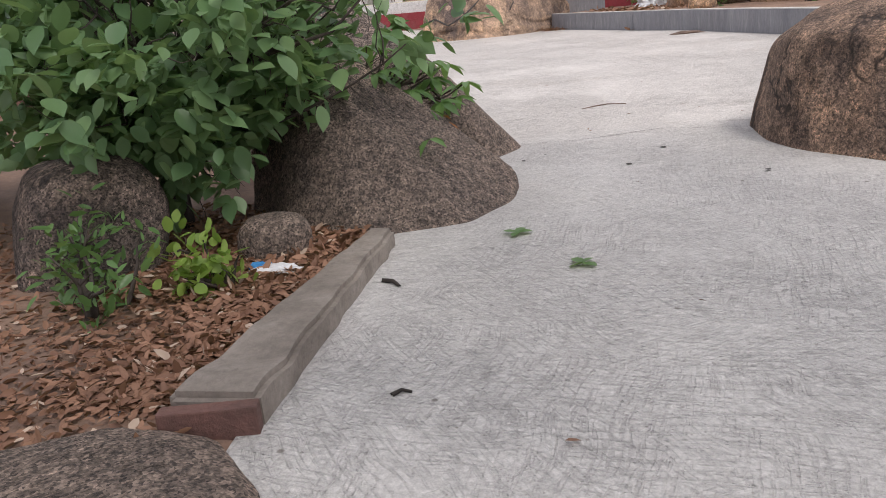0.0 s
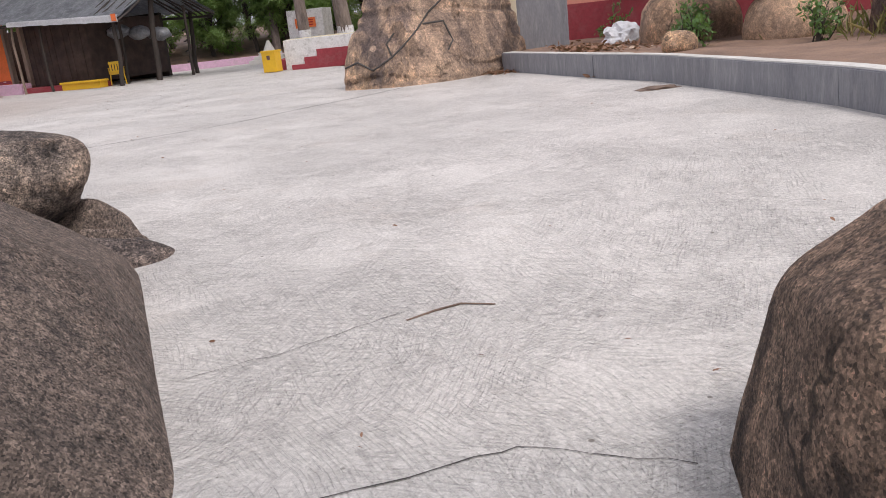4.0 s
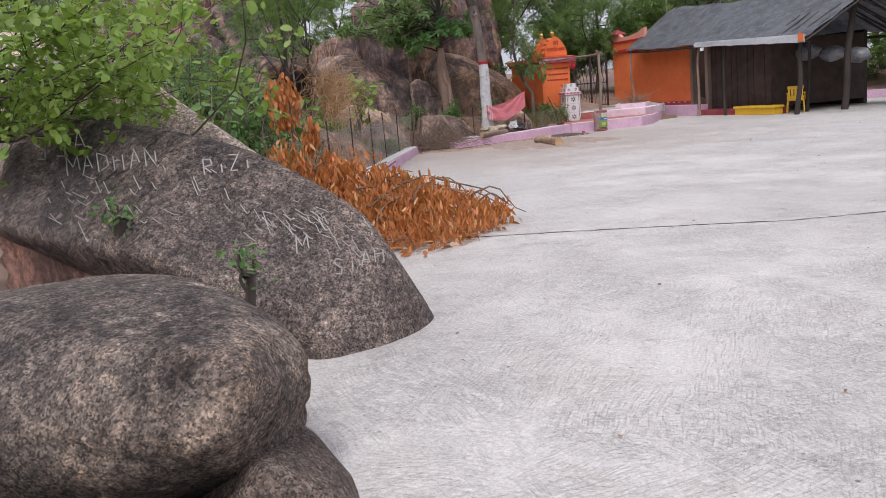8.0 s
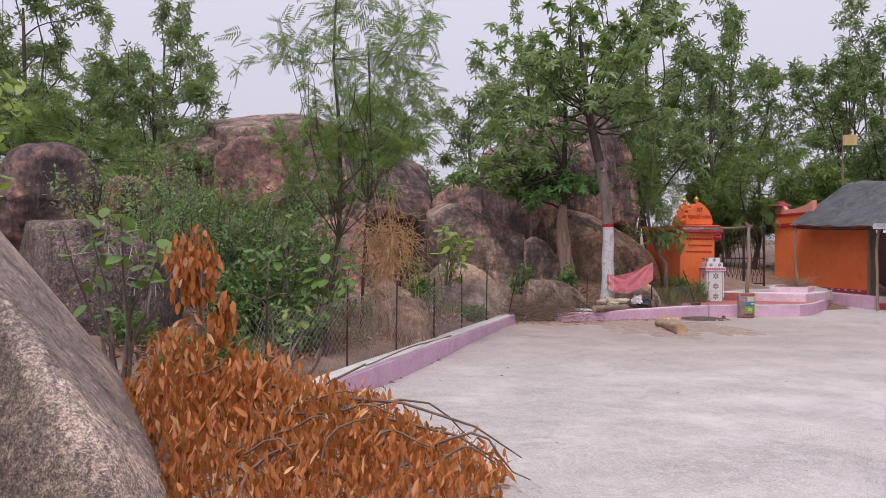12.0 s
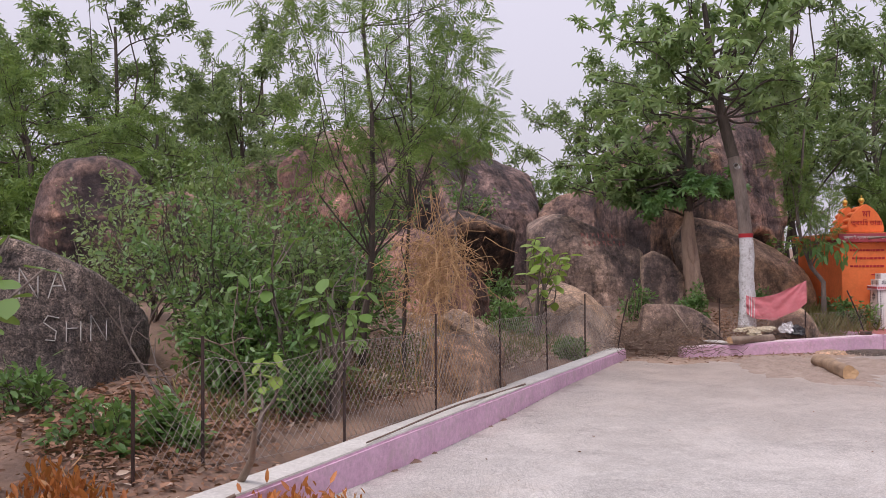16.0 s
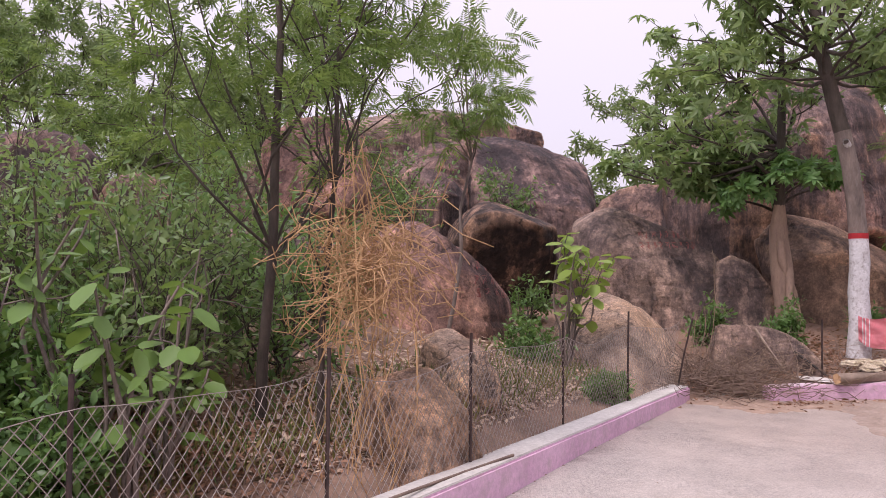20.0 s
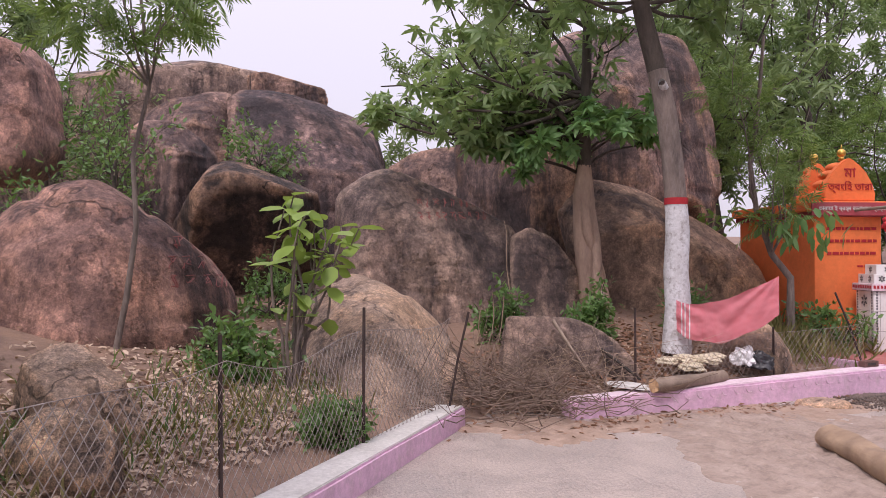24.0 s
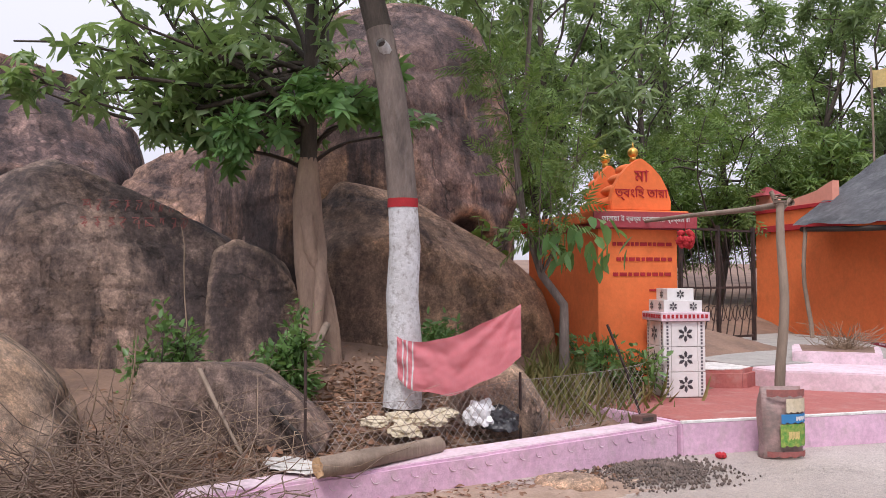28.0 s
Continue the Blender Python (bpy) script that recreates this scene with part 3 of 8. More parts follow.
def tube_mesh(name, paths, material, sides=6):
    """Round tapering limbs: paths of (points, radii), all in one mesh."""
    vs, fs, base = [], [], 0
    ang = np.linspace(0, 2 * np.pi, sides, endpoint=False)
    for pts, rad in paths:
        pts = np.asarray(pts, float)
        rad = np.broadcast_to(np.asarray(rad, float), len(pts))
        d = np.gradient(pts, axis=0)
        d /= np.linalg.norm(d, axis=1)[:, None] + 1e-9
        ref = np.array((0, 0, 1.0)) if abs(d[:, 2]).mean() < 0.8 else np.array((1.0, 0, 0))
        u = np.cross(d, ref)
        u /= np.linalg.norm(u, axis=1)[:, None] + 1e-9
        w = np.cross(d, u)
        ring = pts[:, None] + rad[:, None, None] * (np.cos(ang)[None, :, None] * u[:, None] + np.sin(ang)[None, :, None] * w[:, None])
        vs.append(ring.reshape(-1, 3))
        n = len(pts)
        i, j = np.meshgrid(np.arange(n - 1), np.arange(sides), indexing="ij")
        a, b2 = base + i * sides + j, base + i * sides + (j + 1) % sides
        fs.append(np.stack([a, b2, b2 + sides, a + sides], -1).reshape(-1, 4))
        base += n * sides
    return mesh_np(name, np.concatenate(vs), np.concatenate(fs), material, True)


def bend(a, b, n, rng, wob=0.08, sag=0.0):
    """A wobbling path from a to b."""
    a, b = np.asarray(a, float), np.asarray(b, float)
    t = np.linspace(0, 1, n)[:, None]
    L = np.linalg.norm(b - a)
    k = rng.normal(size=(3, 3)) * wob * L
    off = sum(np.sin(np.pi * (m + 1) * t) * k[m] / (m + 1) for m in range(3))
    p = a + (b - a) * t + off
    p[:, 2] -= sag * L * np.sin(np.pi * t[:, 0])
    return p


# leaf templates: x along the leaf, y across, z up
BLADE = (np.array([(0, 0, 0), (0.3, 0.2, 0.02), (0.72, 0.16, -0.04), (1, 0, -0.14), (0.72, -0.16, -0.04), (0.3, -0.2, 0.02), (0.5, 0, -0.06)]),
         [(0, 1, 6), (1, 2, 6), (2, 3, 6), (3, 4, 6), (4, 5, 6), (5, 0, 6)])
ROUND = (np.array([(0, 0, 0), (0.18, 0.24, 0.03), (0.55, 0.34, 0.0), (0.85, 0.2, -0.06), (1, 0, -0.14), (0.85, -0.2, -0.06), (0.55, -0.34, 0.0), (0.18, -0.24, 0.03), (0.5, 0, -0.07)]),
         [(0, 1, 8), (1, 2, 8), (2, 3, 8), (3, 4, 8), (4, 5, 8), (5, 6, 8), (6, 7, 8), (7, 0, 8)])
OVAL = (np.array([(0, 0, 0), (0.1, 0.16, 0.02), (0.28, 0.28, 0.03), (0.5, 0.33, 0.01), (0.72, 0.26, -0.03), (0.9, 0.11, -0.1), (1.04, 0, -0.17), (0.9, -0.11, -0.1), (0.72, -0.26, -0.03), (0.5, -0.33, 0.01), (0.28, -0.28, 0.03), (0.1, -0.16, 0.02), (0.3, 0, -0.04), (0.7, 0, -0.09)]),
        [(0, 1, 12), (1, 2, 12), (2, 3, 12), (3, 13, 12), (3, 4, 13), (4, 5, 13), (5, 6, 13), (6, 7, 13), (7, 8, 13), (8, 9, 13), (9, 12, 13), (9, 10, 12), (10, 11, 12), (11, 0, 12)])
SLIM = (np.array([(0, 0, 0), (0.45, 0.13, 0.03), (1, 0, -0.12), (0.45, -0.13, 0.03)]), [(0, 1, 2), (0, 2, 3)])


def feather(pairs=7, leaf=0.34, droop=0.25):
    """A compound leaf: pairs of slim leaflets along a drooping midrib."""
    vs, fs = [], []
    for k in range(pairs):
        t = (k + 1) / pairs
        for s in (-1, 1):
            a = radians(62 - 22 * t) * s
            lv = SLIM[0] * leaf * (1 - 0.35 * abs(t - 0.45))
            c, sn = math.cos(a), math.sin(a)
            p = np.stack([lv[:, 0] * c - lv[:, 1] * sn, lv[:, 0] * sn + lv[:, 1] * c, lv[:, 2] - 0.35 * lv[:, 0]], -1) + (t, 0, -droop * t * t)
            fs += [tuple(len(vs) * 4 + i for i in f) for f in SLIM[1]]
            vs.append(p)
    return np.concatenate(vs), fs


def whorl(count=7, tpl=BLADE, droop=0.35):
    """Leaves set round a shoot tip."""
    vs, fs, n = [], [], len(tpl[0])
    for k in range(count):
        a = 2 * math.pi * k / count
        p = tpl[0].copy()
        p[:, 2] -= droop * p[:, 0] ** 2
        c, s = math.cos(a), math.sin(a)
        vs.append(np.stack([p[:, 0] * c - p[:, 1] * s, p[:, 0] * s + p[:, 1] * c, p[:, 2]], -1))
        fs += [tuple(k * n + i for i in f) for f in tpl[1]]
    return np.concatenate(vs), fs


def leaves_mesh(name, pos, aim, size, tpl, material, rng, roll=0.6, up=True):
    """One mesh of many leaves: pos, aim (N, 3), size (N,)."""
    pos, aim = np.asarray(pos, float), np.asarray(aim, float)
    N = len(pos)
    aim = aim / (np.linalg.norm(aim, axis=1)[:, None] + 1e-9)
    z = np.array((0, 0, 1.0)) + rng.normal(size=(N, 3)) * roll
    y = np.cross(z, aim)
    y /= np.linalg.norm(y, axis=1)[:, None] + 1e-9
    z = np.cross(aim, y)
    tv, tf = tpl
    size = np.broadcast_to(np.asarray(size, float), N)
    v = (tv[None, :, 0, None] * aim[:, None] + tv[None, :, 1, None] * y[:, None] + tv[None, :, 2, None] * z[:, None]) * size[:, None, None] + pos[:, None]
    f = np.asarray(tf)[None] + (np.arange(N) * len(tv))[:, None, None]
    return mesh_np(name, v.reshape(-1, 3), f.reshape(-1, 3), material)


def softhull(corners):
    """Unit normals and distances of the faces of a hull, about its middle."""
    bm = bmesh.new()
    for c in corners:
        bm.verts.new(c)
    bmesh.ops.convex_hull(bm, input=bm.verts)
    bmesh.ops.dissolve_limit(bm, angle_limit=radians(9), verts=bm.verts, edges=bm.edges)
    mid = np.mean([v.co for v in bm.verts], axis=0)
    planes = []
    for f in bm.faces:
        nn, d = np.array(f.normal), float(np.dot(np.array(f.calc_center_median()) - mid, np.array(f.normal)))
        planes.append((nn, d) if d > 0 else (-nn, -d))
    bm.free()
    return mid, planes


def boulder(name, label, material, corners=None, c=None, r=None, rot=(0, 0, 0), power=2.4, cuts=(), q=14, lump=0.05, sub=5, seed=0, group="boulders", ridge=0.0, facets=0, scars=0, hollows=()):
    """A weathered block: a rounded body (r, rot) or a soft hull of a few corners, cut by planes, with lumps and scars."""
    bm = bmesh.new()
    bmesh.ops.create_icosphere(bm, subdivisions=sub, radius=1.0)
    d = np.array([v.co for v in bm.verts])
    d /= np.linalg.norm(d, axis=1)[:, None]
    if corners:
        mid, planes = softhull(corners)
        h = sum(np.maximum(0, d @ n_ / max(k, 0.03)) ** q for n_, k in planes)
        out = d / (h ** (1 / q))[:, None]
        size = float(np.mean([k for _, k in planes]))
    else:
        r = np.array(r, float)
        h = (np.abs(d / r) ** power).sum(1) ** (q / power)
        fr = np.random.default_rng(900 + seed)
        for _ in range(facets):
            nn = fr.normal(size=3)
            nn /= np.linalg.norm(nn)
            h = h + np.maximum(0, d @ nn / (float(np.linalg.norm(r * nn)) * fr.uniform(0.84, 0.95))) ** q
        for n_, k in cuts:
            nn = np.array(n_, float)
            nn /= np.linalg.norm(nn)
            h = h + np.maximum(0, d @ nn / k) ** q
        out = d / (h ** (1 / q))[:, None]
        R = np.array(Euler([radians(a) for a in rot]).to_matrix())
        out = out @ R.T
        mid, size = np.array(c, float), float(r.mean())
    s = Vector((seed * 3.7, seed * 1.3, seed * 7.1))
    sr = np.random.default_rng(400 + seed)
    for _ in range(scars):
        nn = sr.normal(size=3)
        nn[2] = abs(nn[2]) * 0.7
        nn /= np.linalg.norm(nn)
        reach = float((out @ nn).max()) * sr.uniform(0.93, 0.98)
        over = np.maximum(0.0, out @ nn - reach)
        out = out - over[:, None] * nn * 0.9
    for v, p in zip(bm.verts, out):
        p = Vector(p)
        u = p * (0.9 / size) + s
        k = 1 + lump * (noise.noise(u * 1.1) + 0.5 * noise.noise(u * 2.6) + 0.28 * noise.noise(u * 6.1) + 0.12 * noise.noise(u * 14.0))
        if ridge:
            w = noise.noise(Vector((u.x * 0.7, u.y * 0.7, u.z * 3.2)) + s)
            k -= ridge * max(0.0, 0.16 - abs(w)) / 0.16
        for hx, hy, hz, reach, deep in hollows:
            e = p * k + Vector((float(mid[0]) - hx, float(mid[1]) - hy, 1.5 * (float(mid[2]) - hz)))
            gap = 1 - e.length / reach + 0.12 * noise.noise(u * 5)
            p = p - Vector((deep, 0, 0)) * max(0.0, min(1.0, gap * 3.5))
        v.co = p * k
    loc = (float(mid[0]), float(mid[1]), float(mid[2]))
    return solo(name, bm, material, label, "boulder", group, smooth=True, loc=loc)


def lettering(name, text, size, material, parent, at_, turn=(90, 0, 0), depth=0.004):
    """Painted or cut letters as real text turned to a mesh."""
    cu = bpy.data.curves.new(name, "FONT")
    cu.body, cu.size, cu.extrude, cu.align_x, cu.align_y = text, size, depth, "CENTER", "CENTER"
    tmp = new("tmp_text", cu)
    me = bpy.data.meshes.new_from_object(tmp.evaluated_get(bpy.context.evaluated_depsgraph_get()))
    bpy.data.objects.remove(tmp)
    me.name = name
    me.materials.clear()
    me.materials.append(MATS[material])
    ob = new(name, me)
    ob.parent = parent
    ob.matrix_local = pose(*at_, *turn)
    return ob


# ---- ground levels ----
def base_level(x, y):
    s = min(1.0, max(0.0, (y - 5.0) / 7.0))
    return -0.17 * (1 - s * s * (3 - 2 * s)) - 0.12 * math.exp(-(((x + 10.6) / 3.2) ** 2 + ((y - 17.6) / 3.6) ** 2))


YARD = [(-0.6, -6), (-0.62, 1.6), (-0.58, 2.05), (-0.28, 3.7), (-0.3, 5.0), (-0.4, 8.2), (-0.9, 8.9), (-1.6, 9.6), (-2.0, 10.4), (-3.2, 11.2), (-4.2, 12.7), (-5.6, 13.2), (-7.2, 14.0), (-9.3, 16.45),
        (-15.85, 24.1), (-16.4, 24.9), (-15.55, 25.2), (-14.9, 29.9), (-14.6, 36.6), (-17.0, 39.0), (-16, 43.5), (-10.0, 45.2), (-4.2, 45.9),
        (-2.4, 36.0), (-1.6, 32.0), (3.4, 24.0), (3.45, 20.7), (4.5, 17.5), (5.15, 15.4), (5.7, 11.6), (5.9, 8), (5.9, -6)]


def yard_distance(P):
    """Signed distance of plan points to the yard's edge; under 0 inside it."""
    P = np.asarray(P, float)
    a = np.array(YARD)
    b = np.roll(a, -1, 0)
    best, inside = np.full(len(P), 1e9), np.zeros(len(P), bool)
    for (ax, ay), (bx, by) in zip(a, b):
        e = np.array((bx - ax, by - ay))
        w = P - (ax, ay)
        t = np.clip((w @ e) / (e @ e), 0, 1)
        best = np.minimum(best, np.hypot(*(w - t[:, None] * e).T))
        cross = (ay > P[:, 1]) != (by > P[:, 1])
        xi = ax + (P[:, 1] - ay) * (bx - ax) / (by - ay if by != ay else 1e-9)
        inside ^= cross & (P[:, 0] < xi)
    return np.where(inside, -best, best)


def ground_level(P):
    """Height of the soil: level with the yard in the south, a rising bank behind the fence, a planter in the east."""
    P = np.asarray(P, float)
    d = yard_distance(P)
    x, y = P[:, 0], P[:, 1]
    base = np.array([base_level(a, b) for a, b in P])
    west = 1 / (1 + np.exp(np.clip(-(y - 12.0) * 1.2, -40, 40))) * (x < -1)
    bank = np.minimum(0.14 * np.clip((d - 0.1) / 0.25, 0, 1) + 0.24 * np.maximum(d - 0.3, 0), 1.1) + 0.055 * np.maximum(0, d - 5)
    flat = 0.03 * np.clip(d / 0.3, 0, 1) + 0.012 * np.maximum(d, 0)
    east = (x > 1) * (y > 6) * np.minimum(0.33, 0.33 * np.maximum(d, 0) / 0.15 + 0.05)
    north = (y > 33) * (x > -16) * 0.05
    rise = np.where((x > 1) & (y > 6), east, west * bank + (1 - west) * (flat + north))
    return base + np.where(d < 0, -0.03, rise - 0.015)


def level(x, y):
    return float(ground_level([(x, y)])[0])


def build_ground():
    xs = np.concatenate([[-900, -400, -200, -120, -80], np.arange(-60, -24, 1.5), np.arange(-24, 9, 0.3), np.arange(9, 30, 1.5), [40, 60, 100, 200, 400, 900]])
    ys = np.concatenate([[-900, -400, -200, -80, -40, -20], np.arange(-10, 0, 1), np.arange(0, 36, 0.3), np.arange(36, 62, 1.0), [70, 90, 130, 200, 400, 900]])
    X, Y = np.meshgrid(xs, ys, indexing="ij")
    P = np.stack([X.ravel(), Y.ravel()], -1)
    Z = ground_level(P)
    d = yard_distance(P)
    far = np.hypot(P[:, 0] + 6, P[:, 1] - 18)
    Z = np.where(far > 70, np.minimum(Z, 2.0), Z)
    Z += np.array([0.05 * noise.noise(Vector((a * 0.9, b * 0.9, 0))) + 0.02 * noise.noise(Vector((a * 3, b * 3, 2))) for a, b in P]) * (d > 0.15)
    n = len(ys)
    i, j = np.meshgrid(np.arange(len(xs) - 1), np.arange(n - 1), indexing="ij")
    a = (i * n + j).ravel()
    me = mesh_np("ground", np.stack([P[:, 0], P[:, 1], Z], -1), np.stack([a, a + n, a + n + 1, a + 1], -1), "soil", True)
    solo("ground", me, None, "reddish brown soil with leaf litter, rising behind the fence", "ground", kind="structure")
    step = 0.2
    xs, ys = np.arange(-17.5, 6.5, step), np.arange(-6, 46.5, step)
    X, Y = np.meshgrid(xs, ys, indexing="ij")
    P = np.stack([X.ravel(), Y.ravel()], -1)
    Z = np.array([base_level(a, b) + 0.012 * noise.noise(Vector((a * 0.5, b * 0.5, 5))) for a, b in P])
    n = len(ys)
    i, j = np.meshgrid(np.arange(len(xs) - 1), np.arange(n - 1), indexing="ij")
    a = (i * n + j).ravel()
    F = np.stack([a, a + n, a + n + 1, a + 1], -1)
    keep = yard_distance(P[F].mean(1)) < 0.1
    F = F[keep]
    D = yard_distance(P)
    e = 0.02
    G = np.stack([yard_distance(P + (e, 0)) - D, yard_distance(P + (0, e)) - D], -1) / e
    near = D > -0.55 * step
    P = np.where(near[:, None], P - G * (D - 0.04)[:, None], P)
    used = np.unique(F)
    back = np.full(len(P), -1)
    back[used] = np.arange(len(used))
    me = mesh_np("courtyard", np.stack([P[:, 0], P[:, 1], Z], -1)[used], back[F], "courtyard", True)
    solo("pavement", me, None, "pale hand-broomed concrete courtyard with hairline cracks", "pavement", kind="structure")


build_ground()
# ---- boulders by the path ----
boulder("boulder", "grey speckled granite boulder with a slanting ridge", "granite_grey", seed=1, lump=0.02, sub=6, q=40, corners=[
    (0.52, 4.92, -0.3), (0.47, 4.6, -0.3), (0.33, 3.98, -0.3), (-0.33, 3.84, -0.3), (-0.74, 4.05, -0.3), (-1.1, 4.7, -0.3), (-0.5, 5.45, -0.3), (0.25, 5.3, -0.3),
    (-0.72, 4.7, 0.66), (-0.4, 5.05, 0.66), (-1.05, 5.0, 0.6), (0.48, 4.8, -0.08)])
boulder("boulder", "grey brown granite boulder with a sharp sloping edge", "granite_grey", seed=2, lump=0.012, sub=6, q=46, corners=[
    (0.74, 6.08, -0.3), (0.7, 6.03, -0.18), (0.5, 5.64, -0.3), (0.1, 5.58, -0.3), (0.36, 6.82, -0.3), (0.28, 7.24, -0.3), (0.1, 8.0, -0.3), (-0.24, 8.8, -0.3), (-0.82, 8.6, 0.26), (-0.53, 8.6, 0.2), (-0.33, 8.62, 0.06), (-0.9, 8.9, -0.3), (-0.9, 5.55, -0.3), (-2.1, 6.2, -0.3), (-2.0, 8.6, -0.3),
    (-0.6, 5.8, 0.62), (0.01, 5.82, 0.56), (0.31, 5.85, 0.17), (0.47, 6.3, 0.02), (-0.94, 7.3, 1.09), (-1.3, 7.1, 1.2), (-0.69, 6.8, 1.08), (-0.45, 7.3, 0.73), (-0.25, 6.8, 0.76), (0.07, 7.3, 0.29), (0.2, 7.3, 0.07),
    (-2.0, 7.2, 1.1), (-0.8, 8.1, 0.45)])
boulder("boulder", "big grey boulder with an undercut lip and a crack", "granite_front", seed=3, lump=0.03, sub=6, q=26, ridge=0.02, corners=[
    (-0.76, 9.45, 0.66), (-1.0, 9.5, 0.77), (-1.65, 9.5, 0.84), (-2.5, 9.45, 0.8), (-0.6, 9.25, 0.68), (-1.2, 9.0, 0.8), (-2.2, 8.7, 0.84), (-3.2, 8.8, 0.68), (-3.5, 9.4, 0.55), (-0.62, 9.1, 0.42), (-0.7, 9.5, 0.45),
    (-0.92, 9.75, 0.47), (-1.0, 9.75, 0.62), (-1.25, 9.75, 0.7), (-2.1, 9.75, 0.75), (-1.02, 9.75, 0.28), (-1.2, 9.75, 0.1), (-2.8, 10.1, 0.35), (-1.6, 10.0, -0.3), (-0.8, 9.4, 0.2), (-1.1, 9.05, 0.08), (-1.5, 8.6, 0.12), (-2.4, 8.2, 0.1), (-3.3, 8.2, 0.1), (-1.4, 9.3, -0.12), (-2.6, 9.6, -0.3), (-3.4, 9.0, -0.3), (-2.0, 8.6, -0.25), (-1.6, 8.42, 0.5), (-2.6, 8.0, 0.48), (-3.5, 8.3, 0.45)])
boulder("boulder", "small split granite rock", "granite_grey", seed=4, lump=0.02, sub=5, q=26, corners=[
    (-1.6, 9.2, -0.3), (-0.95, 8.98, -0.3), (-0.5, 9.35, -0.3), (-0.47, 9.65, -0.3), (-0.9, 10.0, -0.3), (-1.5, 9.8, -0.3), (-0.68, 9.28, 0.31), (-1.15, 9.35, 0.27), (-0.56, 9.52, 0.1), (-1.1, 9.75, 0.2)])
boulder("boulder", "small split granite rock", "granite_grey", seed=5, lump=0.02, sub=5, q=26, corners=[
    (-0.9, 8.72, -0.3), (-0.33, 8.78, -0.3), (-0.26, 9.15, -0.3), (-0.6, 9.4, -0.3), (-0.42, 8.97, 0.13), (-0.72, 9.0, 0.16), (-0.36, 9.18, 0.02)])
boulder("boulder", "huge dark sloping granite slab scratched with white writing", "granite_dark", seed=6, lump=0.016, sub=6, q=24, corners=[
    (-2.36, 11.92, -0.3), (-2.12, 11.4, -0.3), (-2.08, 10.85, -0.3), (-2.9, 12.1, -0.3), (-4.5, 12.3, -0.3), (-6.5, 12.0, -0.3), (-7.2, 11.0, -0.3), (-2.22, 11.35, 0.45), (-2.5, 11.35, 0.78), (-2.9, 11.4, 0.9), (-3.2, 11.1, 1.2), (-2.9, 11.8, 0.42),
    (-3.6, 11.1, 1.3), (-3.6, 11.6, 0.95), (-4.0, 10.8, 1.45), (-4.6, 10.8, 1.55), (-4.6, 11.4, 1.2), (-5.4, 10.6, 1.65), (-5.4, 11.4, 1.25), (-6.6, 10.6, 1.75), (-2.55, 10.42, 0.34), (-3.2, 10.18, 0.64), (-4.2, 9.98, 0.8), (-5.3, 9.72, 0.88)])
boulder("boulder", "fractured brown rock face under the slab", "granite_red", seed=14, lump=0.04, sub=5, q=24, ridge=0.03, corners=[
    (-2.75, 10.5, -0.3), (-5.6, 9.9, -0.3), (-5.6, 9.88, 0.8), (-2.85, 10.44, 0.42), (-3.36, 10.36, 0.64), (-4.25, 10.17, 0.76), (-2.9, 11.3, -0.3), (-5.6, 11.3, -0.3), (-5.6, 11.3, 0.6), (-3.2, 11.3, 0.4)])
boulder("boulder", "huge pale grey sloping granite boulder", "granite_ash", seed=7, lump=0.016, sub=6, q=24, corners=[
    (-4.18, 12.45, -0.3), (-4.35, 12.82, -0.3), (-5.2, 13.1, -0.3), (-7.0, 13.4, -0.3), (-9.0, 12.0, -0.3), (-6.0, 11.0, -0.3), (-4.3, 12.4, 0.53), (-4.6, 12.45, 0.72), (-5.0, 12.45, 0.88), (-5.4, 12.45, 1.02), (-5.8, 12.4, 1.16), (-6.4, 12.4, 1.36),
    (-7.0, 12.2, 1.75), (-7.0, 12.0, 1.95), (-8.0, 12.0, 2.2), (-7.0, 11.5, 2.45), (-8.6, 11.3, 2.75), (-9.6, 11.0, 2.8), (-9.6, 12.0, -0.3), (-8.0, 10.3, 1.2), (-7.2, 13.0, 0.8), (-5.8, 13.0, 0.5), (-5.0, 12.9, 0.28)])
boulder("boulder", "rounded brown granite boulder with a pale crown", "granite_rust", seed=8, lump=0.025, sub=6, q=40, corners=[
    (2.34, 6.15, -0.3), (2.2, 5.5, -0.3), (2.28, 5.0, -0.3), (2.6, 4.45, -0.3), (3.6, 4.2, -0.3), (4.4, 5.2, -0.3), (4.2, 6.4, -0.3), (3.2, 6.75, -0.3),
    (2.46, 6.05, 0.42), (2.36, 5.4, 0.52), (2.7, 4.75, 0.52), (2.85, 5.95, 0.7), (3.2, 5.0, 0.8), (3.7, 5.7, 0.9), (4.0, 5.2, 0.74)])
boulder("boulder", "large tan boulder with overlapping curved cracks", "granite_boss", seed=9, lump=0.05, sub=6, ridge=0.05, q=18, corners=[
    (-0.1, 20.3, -0.2), (0.9, 19.6, -0.2), (2.1, 19.8, -0.2), (3.1, 20.6, -0.2), (3.6, 22.0, -0.2), (1.5, 23.0, -0.2), (0.2, 22.0, -0.2),
    (0.3, 20.9, 1.5), (0.75, 21.1, 2.3), (1.7, 20.9, 2.9), (2.7, 21.3, 2.3), (2.2, 22.2, 2.7), (3.7, 21.7, 1.3), (3.3, 21.5, 2.0), (0.0, 20.5, 0.8), (4.0, 22.4, -0.2), (3.8, 21.5, 0.5)])
